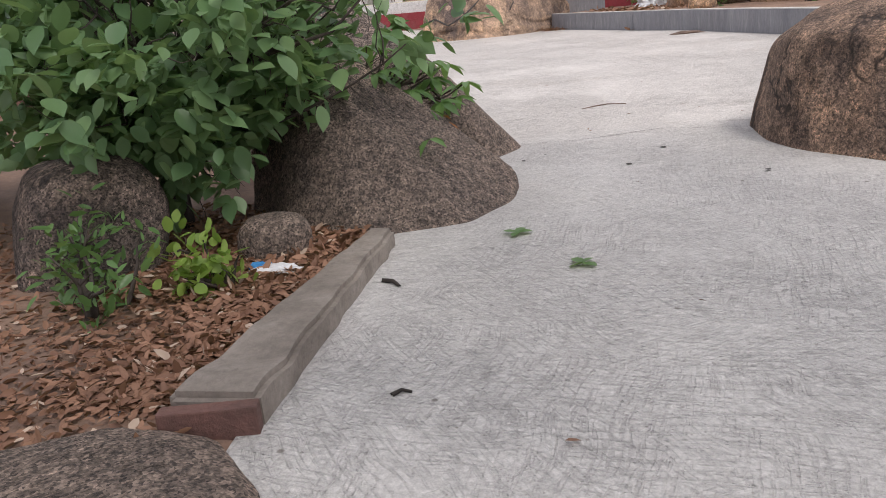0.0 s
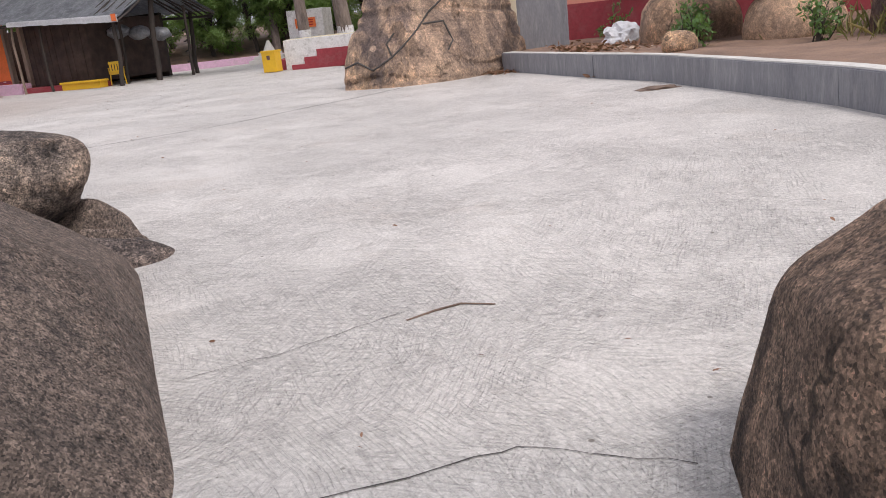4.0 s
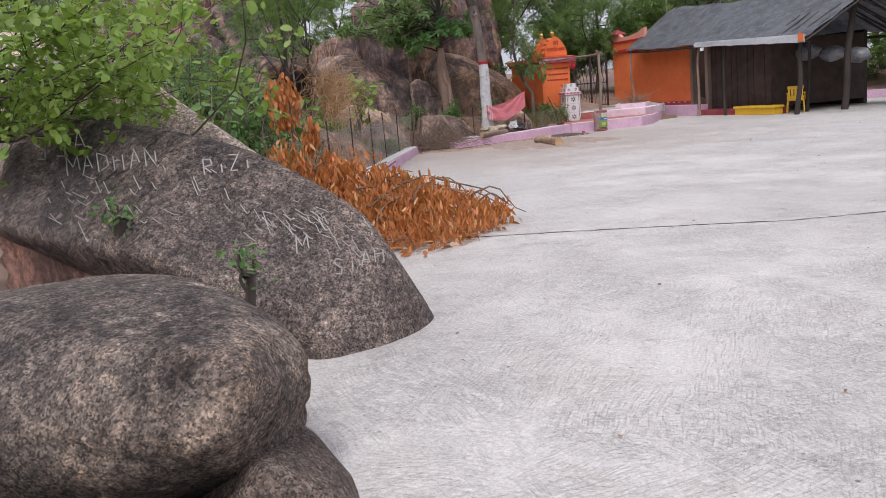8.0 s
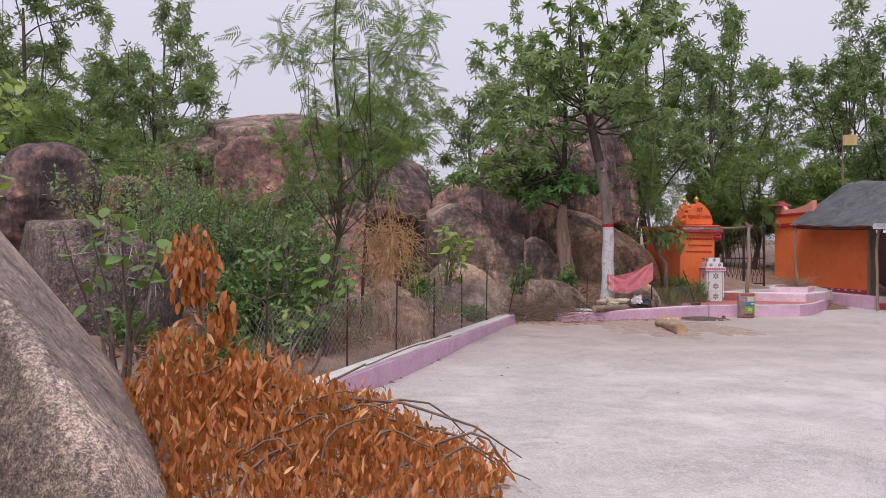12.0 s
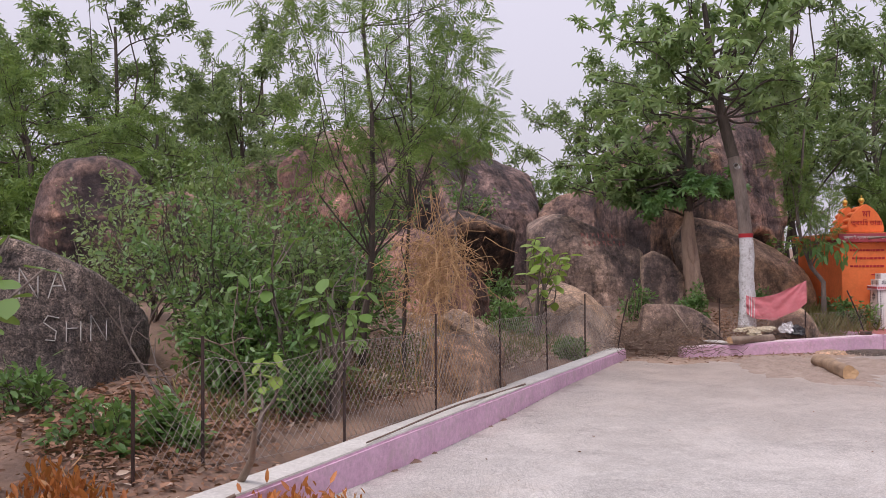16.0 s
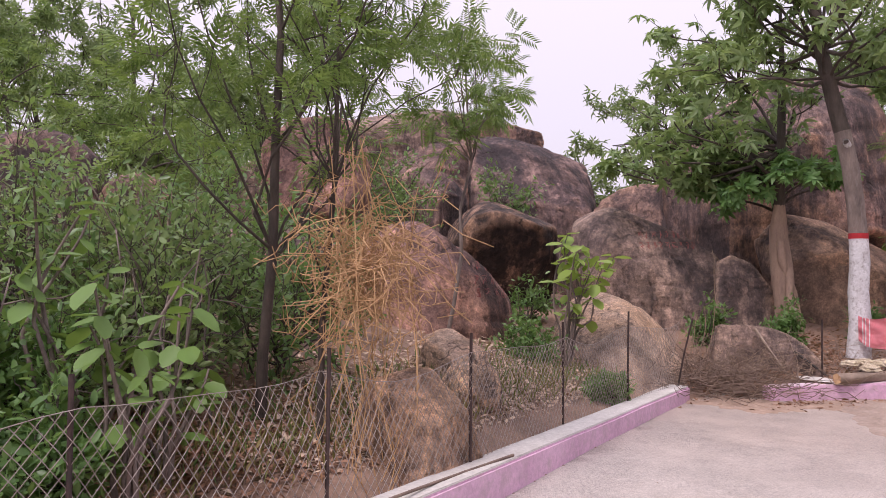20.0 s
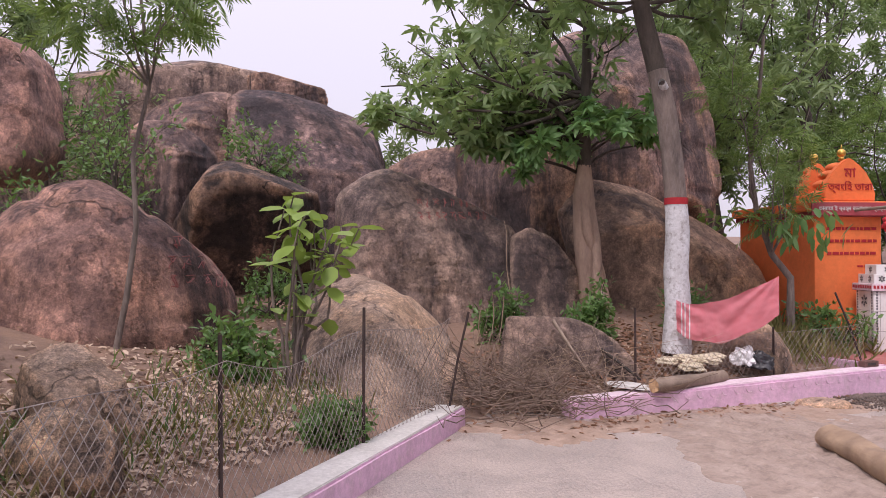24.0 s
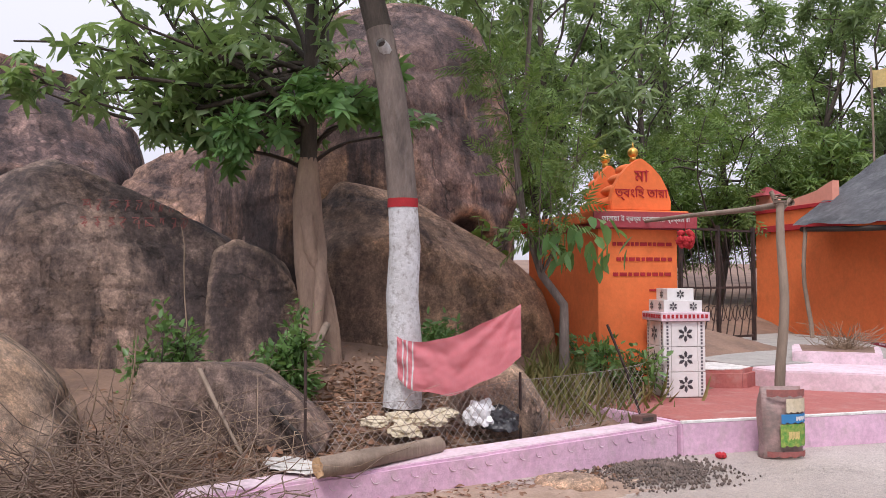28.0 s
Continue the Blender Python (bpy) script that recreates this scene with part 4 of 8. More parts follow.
boulder("boulder", "flat cement-patched stone between the two boulders", "granite_grey", seed=15, lump=0.03, sub=4, q=30, corners=[
    (-0.3, 5.7, -0.3), (0.46, 5.8, -0.3), (0.56, 5.05, -0.3), (-0.3, 5.1, -0.3), (-0.3, 5.7, -0.08), (0.43, 5.76, -0.125), (0.52, 5.12, -0.145), (-0.3, 5.15, -0.08)])
# added filler: its dark granite stands in for the crevice's shade
boulder("boulder", "dark rough filler stone added in the shaded gap under the big boulder", "granite_dark", seed=17, lump=0.07, sub=4, c=(-1.1, 9.0, -0.16), r=(0.5, 0.32, 0.2), rot=(0, 6, 15), power=2.6, facets=4)
boulder("boulder", "low rough stone at the edge of the concrete", "granite_dark", seed=18, lump=0.06, sub=4, c=(-0.5, 8.98, -0.1), r=(0.36, 0.25, 0.2), rot=(0, 8, 10), power=2.8, facets=5)
boulder("boulder", "low flat granite outcrop beside the kerb", "granite_grey", seed=10, lump=0.05, sub=5, c=(-1.05, 1.45, -0.2), r=(0.62, 0.62, 0.14), rot=(0, 0, 20), power=3.0)
boulder("boulder", "grey rock under the bush", "granite_dark", seed=11, lump=0.06, sub=4, c=(-1.62, 3.72, 0.0), r=(0.33, 0.3, 0.4), rot=(0, 10, 30), power=3)
boulder("boulder", "small rounded rock in leaf litter", "granite_grey", seed=13, lump=0.06, sub=4, c=(-0.78, 3.75, -0.1), r=(0.17, 0.15, 0.15), power=2.8)

# ---- boulder hill behind the fence ----
HILL = [
    ("dome-shaped reddish brown boulder daubed with red paint", "granite_red", (-19.2, 21.1, 0.78), (1.55, 1.82, 1.9), (0.5, -8.6, 57.8), 2.15, 0.03),
    ("pointed tan boulder inside the fence", "granite_tan", (-17.5, 23.9, -0.35), (2.7, 1.2, 1.6), (6, 26, -19.5), 2.05, 0.04),
    ("small brown rock under the hanging cloth", "granite_tan", (-16.05, 28.7, 0.2), (0.7, 0.42, 0.8), (20, -2, -5), 2.2, 0.05),
    ("blocky brown boulder high among the bushes", "granite_red", (-22.6, 19.8, 3.85), (1.0, 1.1, 1.15), (0, -6, 61), 3.6, 0.07),
    ("dark boulder high on the west slope", "granite_black", (-22.8, 14.5, 2.9), (1.35, 1.5, 1.5), (0, 2, 89), 2.3, 0.06),
    ("small round boulder between bushes", "granite_brown", (-22.1, 16.3, 2.8), (0.7, 0.7, 0.85), (0, 8, 0), 2.2, 0.05),
    ("sloping brown slab under bushes", "granite_brown", (-19.5, 18.6, 1.4), (2.0, 1.4, 1.1), (0, 10, 30), 2.4, 0.06),
    ("pale broken rock on the soil", "granite_pale", (-14.2, 20.1, 0.42), (0.42, 0.3, 0.36), (10, 14, 40), 2.3, 0.1),
    ("pale broken rock on the soil", "granite_tan", (-15.05, 20.45, 0.5), (0.36, 0.28, 0.3), (-8, 10, 10), 2.4, 0.1),
    ("brown boulder at the foot of the ridge", "granite_brown", (-25.4, 29.6, 1.6), (2.0, 2.0, 2.8), (0, -8, 10), 2.3, 0.06),
]
for k, (label, material, c, r, rot, power, lump) in enumerate(HILL):
    boulder("boulder", label, material, c=c, r=r, rot=rot, power=power, lump=lump, seed=20 + k, sub=6 if r[0] > 1.5 else 5, group="hill boulders", ridge=0.03, facets=7 if r[0] > 0.6 else 16, q=24)

# the large angular blocks of the hill
HULLS = [
    ("overhanging boulder that roofs a small dark cave", "granite_cave", 0.02, [(-20.79, 22.5, 2.85), (-20.71, 22.9, 3.05), (-20.6, 23.35, 3.0), (-20.45, 23.9, 2.75), (-22.11, 22.45, 2.4), (-22.08, 22.65, 2.9), (-22.0, 22.98, 3.26), (-21.96, 23.3, 3.38),
        (-21.88, 23.65, 3.33), (-21.7, 24.25, 3.05), (-21.5, 24.8, 2.8), (-21.9, 24.9, 1.6), (-22.9, 22.8, 0.2), (-22.7, 24.6, 0.2), (-24.2, 23.2, 2.9), (-24.0, 23.9, 3.45), (-23.7, 25.2, 2.95), (-24.1, 23.6, -0.2), (-23.7, 25.3, -0.2)]),
    ("vast dark ridge slab with a sharp upright edge", "granite_black", 0.03, [(-25.68, 24.5, 3.7), (-25.6, 24.5, 0.5), (-25.2, 26.1, 2.9), (-24.8, 27.3, 3.2), (-24.9, 27.5, 0.5), (-27.45, 24.75, 5.45), (-27.1, 26.0, 5.5), (-26.6, 27.4, 4.9), (-28.5, 25.45, 5.95),
        (-28.25, 26.4, 5.9), (-27.9, 27.4, 5.65), (-27.4, 28.6, 5.1), (-27.3, 29.0, 4.0), (-27.4, 29.0, 0.5), (-31.4, 26.2, 6.1), (-30.2, 29.8, 5.2), (-31.4, 26.2, 0.5), (-30.2, 29.8, 0.5)]),
    ("purplish brown ridge block beside the dark slab", "granite_brown", 0.035, [(-27.4, 23.55, 4.35), (-27.3, 24.15, 4.95), (-27.1, 24.9, 4.05), (-29.0, 23.0, 4.8), (-28.9, 23.8, 5.6), (-28.7, 24.8, 5.85), (-28.6, 25.3, 5.8), (-28.0, 25.35, 1.0), (-28.4, 23.0, 1.0),
        (-32.0, 23.5, 5.2), (-31.5, 26.1, 6.15), (-32.0, 23.5, 1.0), (-31.5, 26.1, 1.0)]),
    ("long dark sloping boulder with faint red writing", "granite_long", 0.022, [(-19.8, 24.6, 1.4), (-19.7, 24.6, 0.0), (-19.3, 25.75, 0.0), (-18.7, 26.85, 0.0), (-18.75, 26.8, 0.9), (-19.69, 25.0, 2.5), (-20.67, 24.65, 2.78), (-20.56, 25.0, 3.08),
        (-20.41, 25.4, 3.2), (-20.19, 25.9, 3.03), (-19.76, 26.7, 2.66), (-19.38, 27.3, 2.2), (-20.0, 27.8, 0.0), (-21.4, 24.9, 0.0), (-20.0, 27.8, 1.95), (-22.9, 25.8, 3.05), (-22.7, 26.4, 3.35), (-21.5, 28.6, 2.2), (-22.9, 25.9, 0.0), (-21.6, 28.5, 0.0)]),
    ("grey rounded block wedged beside the roots", "granite_long", 0.03, [(-18.6, 26.6, 0.9), (-18.6, 26.6, 0.1), (-18.1, 27.3, 0.1), (-19.05, 26.9, 2.05), (-18.9, 27.14, 2.25), (-18.66, 27.45, 2.05), (-18.44, 27.75, 1.55), (-18.36, 27.86, 0.9), (-18.36, 27.86, 0.1), (-20.0, 27.6, 2.0),
        (-19.6, 28.2, 1.95), (-20.0, 27.6, 0.1), (-19.4, 28.5, 0.1)]),
    ("tall dark tower of granite behind the tree", "granite_tower", 0.03, [(-21.05, 28.8, 2.7), (-21.0, 28.8, 0.2), (-19.5, 30.6, 2.7), (-19.5, 30.6, 0.2), (-20.95, 28.95, 4.2), (-20.0, 30.1, 5.0), (-23.35, 28.5, 4.9), (-23.3, 28.5, 0.2), (-22.9, 29.2, 5.6),
        (-22.0, 30.4, 6.4), (-21.2, 31.5, 6.65), (-20.55, 32.15, 6.3), (-20.3, 32.4, 5.8), (-20.15, 32.55, 4.5), (-19.9, 32.8, 3.4), (-20.1, 32.8, 2.9), (-20.6, 32.3, 0.2), (-25.9, 30.2, 5.5), (-24.4, 32.3, 7.0), (-22.5, 34.5, 6.4), (-25.9, 30.2, 0.2), (-22.3, 34.7, 0.2)]),
    ("slanting brown slab with a sharp crest leaning on the tower rock", "granite_slab", 0.02, [(-19.0, 28.4, 0.9), (-18.9, 28.4, 0.1), (-18.1, 29.4, 0.1), (-19.05, 28.4, 1.95), (-18.4, 29.1, 2.4), (-20.2, 28.7, 2.7), (-19.9, 29.1, 3.16), (-19.4, 29.7, 3.0), (-19.1, 30.0, 2.66),
        (-18.75, 30.4, 2.55), (-18.3, 30.85, 2.12), (-17.8, 31.2, 1.6), (-17.42, 31.05, 1.05), (-17.35, 31.0, 0.1), (-21.6, 29.9, 2.5), (-20.7, 31.0, 3.05), (-19.5, 32.1, 2.1), (-21.2, 30.3, 0.1), (-19.2, 32.4, 0.1)]),
    ("low angular grey rock behind the kerb", "granite_long", 0.025, [(-16.91, 25.35, 1.0), (-16.88, 25.28, 0.7), (-16.66, 25.83, 1.03), (-16.42, 26.2, 0.94), (-16.19, 26.46, 0.75), (-15.93, 26.68, 0.4), (-16.85, 25.25, 0.1), (-16.3, 26.02, 0.05), (-15.95, 26.6, 0.1),
        (-17.7, 25.9, 0.95), (-17.2, 26.7, 0.9), (-16.6, 27.1, 0.4), (-17.9, 25.8, 0.1), (-16.7, 27.2, 0.1), (-17.4, 27.0, 0.1)]),
    ("dark boulder with white scribbles beside the fence", "granite_dark", 0.03, [(-11.0, 13.1, -0.1), (-10.85, 14.1, -0.1), (-11.5, 14.75, -0.1), (-12.4, 15.0, -0.1), (-13.5, 14.5, -0.1), (-13.0, 12.7, -0.1), (-11.2, 13.0, 2.05), (-11.25, 13.75, 2.15), (-11.35, 14.35, 1.85),
        (-12.05, 14.95, 1.3), (-13.4, 14.4, 1.7), (-13.0, 12.9, 2.15), (-10.75, 13.5, 0.7)]),
    ("layered brown ledge on top of the hill", "granite_long", 0.03, [(-31.4, 22.0, 6.45), (-31.3, 23.0, 6.75), (-31.1, 24.6, 6.88), (-30.95, 25.2, 7.1), (-30.7, 26.1, 6.98), (-30.55, 26.7, 6.85), (-30.5, 26.7, 5.0), (-31.3, 21.8, 5.0),
        (-35.9, 22.4, 7.4), (-35.3, 26.2, 8.1), (-34.9, 28.0, 7.85), (-35.9, 22.4, 0.5), (-34.9, 28.0, 0.5), (-31.0, 22.0, 0.5), (-30.6, 26.7, 0.5)]),
    ("cracked capping slab on the ridge", "granite_brown", 0.03, [(-29.9, 26.2, 6.68), (-29.85, 26.65, 6.75), (-29.6, 27.45, 6.53), (-29.35, 28.1, 6.3), (-29.3, 28.2, 5.95), (-29.7, 27.0, 5.8), (-29.9, 26.2, 5.95), (-31.5, 26.5, 6.9), (-31.0, 28.4, 6.5), (-31.2, 28.4, 5.6), (-31.6, 26.4, 5.6)]),
    ("brown hump far along the ridge", "granite_long", 0.05, [(-31.5, 22.4, 6.0), (-31.5, 22.4, 0.5), (-33.0, 17.5, 4.6), (-33.0, 17.0, 0.5), (-36.0, 22.4, 7.0), (-36.5, 18.0, 5.0), (-37.0, 22.0, 0.5), (-37.0, 17.5, 0.5), (-32.0, 20.0, 5.6)]),
    ("smooth brown rock rising from the soil behind the fence", "granite_slab", 0.04, [(-11.55, 18.75, 0.0), (-12.2, 19.55, 0.0), (-13.0, 19.4, 0.0), (-12.9, 18.4, 0.0), (-11.9, 18.9, 0.55), (-12.3, 19.4, 0.6), (-12.9, 19.2, 0.95), (-12.8, 18.6, 0.85)]),
    ("rounded rock stacked on the slope behind the fence", "granite_tan", 0.04, [(-14.6, 20.0, 0.2), (-14.9, 20.7, 0.2), (-15.6, 20.6, 0.2), (-15.5, 19.8, 0.2), (-14.7, 20.1, 0.75), (-15.0, 20.6, 0.85), (-15.5, 20.3, 1.15), (-15.4, 19.9, 1.0)]),
    ("wedge-shaped dark rock below the ridge", "granite_black", 0.035, [(-24.3, 23.0, 3.7), (-24.2, 22.8, 1.0), (-25.3, 22.35, 4.2), (-25.27, 22.6, 4.45), (-25.2, 22.95, 4.5), (-25.1, 23.45, 4.3), (-25.0, 24.0, 3.8), (-25.0, 24.0, 1.0), (-25.3, 22.4, 1.0),
        (-26.9, 22.6, 4.4), (-26.6, 24.0, 4.1), (-26.9, 22.7, 1.0), (-26.6, 24.0, 1.0)]),
]
for k, (label, material, lump, corners) in enumerate(HULLS):
    boulder("boulder", label, material, corners=corners, lump=lump, seed=60 + k, sub=6, group="hill boulders", ridge=0.02, q=48, scars=5,
            hollows=((-19.6, 31.5, 2.55, 0.85, 0.55), (-19.75, 32.3, 2.3, 0.8, 0.5)) if material == "granite_tower" else ())

# ---- kerbs and low walls ----
def strip(a, b, width, h0, h1, bevel=0.02, n=10, seed=0, drop=0.08, width1=None, rough=1.0, flat=False):
    """A kerb from a to b (its yard edge), width to the left of a-b, uneven along its length."""
    a, b = Vector(a), Vector(b)
    u = (b - a).normalized()
    side = Vector((-u.y, u.x))
    bm = bmesh.new()
    rows = []
    for k in range(n + 1):
        t = k / n
        p = a.lerp(b, t)
        z = 0.0 if flat else base_level(p.x, p.y)
        h = h0 + (h1 - h0) * t + 0.008 * rough * noise.noise(Vector((seed, t * 9, 0)))
        o = 0.008 * rough * noise.noise(Vector((seed, t * 11, 4)))
        q = p + side * (width + ((width1 or width) - width) * t + 0.008 * (rough - 1) * noise.noise(Vector((seed, t * 14, 8))))
        rows.append([bm.verts.new(v) for v in ((p.x + u.y * o, p.y - u.x * o, z - drop), (p.x + u.y * o, p.y - u.x * o, z + h), (q.x, q.y, z + h + 0.004), (q.x, q.y, z - drop))])
    for r0, r1 in zip(rows, rows[1:]):
        for k in range(4):
            bm.faces.new((r0[k], r0[(k + 1) % 4], r1[(k + 1) % 4], r1[k]))
    bm.faces.new(rows[0])
    bm.faces.new(rows[-1])
    bmesh.ops.recalc_face_normals(bm, faces=bm.faces)
    if bevel:
        es = [e for e in bm.edges if len(e.link_faces) == 2 and e.calc_face_angle() > 0.8]
        bmesh.ops.bevel(bm, geom=es, offset=bevel, segments=2, affect="EDGES")
    return bm


K1A, K1B = (-7.6, 14.42), (-15.78, 24.04)
kerb = thing("kerb", (0, 0, 0), "pink painted concrete kerb with a pale cement top", "kerb", kind="structure")
part("kerb_body", strip(K1A, K1B, 0.3, 0.2, 0.2, seed=1, n=24, drop=0.25, flat=True), "pink_paint", kerb)
part("kerb_cap", strip((K1A[0] - 0.015, K1A[1] - 0.012), (K1B[0] - 0.0, K1B[1] - 0.03), 0.275, 0.212, 0.212, seed=2, n=24, bevel=0.008, drop=-0.19, flat=True), "pale_cement", kerb, "worn pale cement top")
kerb2 = thing("kerb", (0, 0, 0), "pink painted kerb with white swirl motifs in front of the tree", "kerb", kind="structure")
part("kerb_body", strip((-14.68, 29.84), (-15.43, 25.18), -0.28, 0.31, 0.19, seed=3, n=14), "pink_paint", kerb2)
part("kerb_cap", strip((-14.71, 29.8), (-15.455, 25.22), -0.25, 0.318, 0.198, seed=4, n=14, bevel=0.008, drop=-0.18), "pale_pink", kerb2, "scuffed pale pink top")
kerb3 = thing("kerb", (0, 0, 0), "rough cement kerb with a broken brick end", "kerb", kind="structure")
part("kerb_body", strip((-0.55, 2.08), (-0.22, 3.8), 0.28, 0.1, 0.09, seed=5, n=40, bevel=0.02, width1=0.13, rough=2.6), "old_cement", kerb3)
wallg = thing("low_wall", (0, 0, 0), "low grey plastered retaining wall of the planter", "wall", kind="structure")
GW = [(3.4, 20.9), (4.5, 17.3), (5.05, 15.6), (5.65, 11.6), (5.95, 8.0)]
for k, (a, b) in enumerate(zip(GW, GW[1:])):
    part("wall_body", strip(a, b, -0.24, 0.36, 0.36, seed=6 + k, n=8, bevel=0.012), "grey_plaster", wallg)
    part("wall_cap", strip((a[0] + 0.012, a[1]), (b[0] + 0.012, b[1]), -0.22, 0.372, 0.372, seed=6 + k, n=8, bevel=0.006, drop=-0.34), "pale_cement", wallg, "pale cement top")

# ---- hut: local x along the front, y to the back ----
HUT = thing("hut", (-20.15, 40.6, 0.0), "orange plastered hut with sagging black tarpaulin roof and open porch", "hut", turn=-26.0)
part("front_wall", box(0, 0, 0.4, 5.8, 0.2, 2.78, 0.01), "orange_paint", HUT, "orange plastered front wall")
part("side_wall", box(0, 0.2, 0.4, 0.2, 4.2, 2.78), "orange_paint", HUT)
part("red_band", box(-0.06, -0.06, 2.78, 5.86, 0.24, 2.92, 0.01), "red_paint", HUT, "dark red band along the wall top")
part("parapet", box(0.02, 0.0, 2.92, 2.6, 0.2, 3.22, 0.01), "orange_paint", HUT)
part("parapet_band", box(-0.03, -0.04, 3.22, 2.6, 0.22, 3.3, 0.01), "red_paint", HUT)
bm = bmesh.new()
prof = [(0.0, 3.3), (2.6, 3.3), (2.6, 3.72), (2.1, 3.56), (1.4, 3.46), (0.75, 3.46), (0.55, 3.62), (0.0, 3.62)]
f = bm.faces.new([bm.verts.new((x, 0.02, z)) for x, z in prof])
e = bmesh.ops.extrude_face_region(bm, geom=[f])
bmesh.ops.translate(bm, verts=[v for v in e["geom"] if isinstance(v, bmesh.types.BMVert)], vec=(0, 0.16, 0))
part("parapet_crest", bm, "salmon_paint", HUT, "curved salmon parapet crest")
bm = bmesh.new()
bmesh.ops.create_cone(bm, cap_ends=True, segments=4, radius1=0.42, radius2=0.04, depth=0.22, matrix=pose(0.28, 0.12, 3.73, 0, 0, 45))
part("parapet_cap", bm, "maroon_paint", HUT)
part("plinth", box(-0.1, -0.5, -0.02, 6.9, 0.0, 0.4, 0.015), "pink_paint", HUT, "pink painted plinth")
part("wall_base_band", box(0.0, -0.02, 0.42, 5.8, -0.002, 0.55), "maroon_paint", HUT)
for k in range(30):
    part("scallop", box(0.06 + k * 0.19, -0.03, 0.5, 0.2 + k * 0.19, -0.022, 0.53, 0.0), "pale_pink", HUT) if k % 2 == 0 else None
part("door_frame", box(5.8, 0.02, 0.38, 5.95, 0.22, 2.6), "weathered_wood", HUT)
part("door_frame", box(6.72, 0.02, 0.3, 6.9, 0.22, 2.6), "weathered_wood", HUT)
part("door_leaf", box(5.95, 0.7, 0.3, 6.72, 0.76, 2.5), "dark_wood", HUT)
for k in range(11):
    x = 6.92 + k * 0.297
    part("board", box(x, 0.16 + 0.015 * (k % 3), 0.22, x + 0.285, 0.2 + 0.015 * (k % 3), 2.62, 0.006), "mud_board", HUT)
part("porch_sill", box(6.9, -0.35, -0.02, 11.0, 0.15, 0.2, 0.02), "maroon_paint", HUT)
part("partition_wall", box(10.12, 0.2, 0.2, 10.2, 4.2, 2.5), "mud_board", HUT, "dark brown partition wall")
part("back_wall", box(0, 4.2, 0, 10.2, 4.35, 2.6), "dark_wood", HUT)
for k in range(3):
    bm = bmesh.new()
    bmesh.ops.create_icosphere(bm, subdivisions=3, radius=1.0)
    for v in bm.verts:
        v.co = Vector((v.co.x * 0.5, v.co.y * 0.3, v.co.z * 0.26)) * (1 + 0.25 * noise.noise(v.co * 2 + Vector((k * 5, 0, 0)))) + Vector((10.8 + 0.55 * k, 1.2 + 0.5 * k, 1.95 - 0.12 * k))
    part("porch_sack", bm, "tarp", HUT, "dark bundle slung under the porch roof", smooth=True)


def roof_point(s, w):
    """s: 0 to 1 along the hut, w: -1 front eave, 0 ridge, 1 back eave."""
    x = 2.4 + 10.5 * s + (0.2 if w == 0 else 0)
    eave, ridge = 2.82 - 0.45 * s, 4.45 - 0.8 * s
    z = ridge + (eave - ridge) * abs(w)
    z -= 0.10 * math.sin(math.pi * abs(w)) * (0.6 + 0.4 * math.sin(9 * s))
    return x + 0.1 * math.sin(3 * w), 1.6 + (2.4 if w < 0 else 2.9) * w, z


bm = bmesh.new()
NS, NW = 44, 20
grid = []
for a in range(NS + 1):
    grid.append([])
    for b in range(NW + 1):
        p = Vector(roof_point(a / NS, -1 + 2 * b / NW))
        p.z += 0.05 * noise.noise(p * 1.3) + 0.035 * noise.noise(p * 3.7) + 0.02 * abs(noise.noise(Vector((p.x * 2.2, p.y * 0.5, 1))))
        if b in (0, NW):
            p.z += 0.07 * noise.noise(Vector((p.x * 1.9, 3, 0)))
            p.y += 0.08 * noise.noise(Vector((p.x * 2.3, 9, 0)))
        grid[-1].append(bm.verts.new(p))
for a in range(NS):
    for b in range(NW):
        bm.faces.new((grid[a][b], grid[a + 1][b], grid[a + 1][b + 1], grid[a][b + 1]))
bmesh.ops.solidify(bm, geom=bm.faces, thickness=0.025)
part("roof", bm, "tarp", HUT, "wrinkled sagging black tarpaulin roof", smooth=True)
bm = bmesh.new()
rows = []
for k in range(26):
    x = 7.4 + 5.6 * k / 25
    s = (x - 2.4) / 10.5
    ze = 2.82 - 0.45 * s
    rows.append([bm.verts.new((x, -0.86 + 0.03 * noise.noise(Vector((x * 4, 0, 0))), ze + 0.1)), bm.verts.new((x, -0.93, ze + 0.02)),
                 bm.verts.new((x, -0.9 + 0.05 * noise.noise(Vector((x * 5, 2, 0))), ze - 0.07 - 0.09 * max(0, s - 0.55) * 2 - 0.05 * abs(noise.noise(Vector((x * 6, 7, 0))))))])
for r0, r1 in zip(rows, rows[1:]):
    for k in range(2):
        bm.faces.new((r0[k], r1[k], r1[k + 1], r0[k + 1]))
bmesh.ops.solidify(bm, geom=bm.faces, thickness=0.012)
part("eave_sheet", bm, "white_plastic", HUT, "torn white plastic sheet along the eave", smooth=True)
part("flag_rag", box(12.75, -0.95, 2.25, 12.95, -0.92, 2.5), "orange_paint", HUT, "orange rag")
rngh = np.random.default_rng(5)
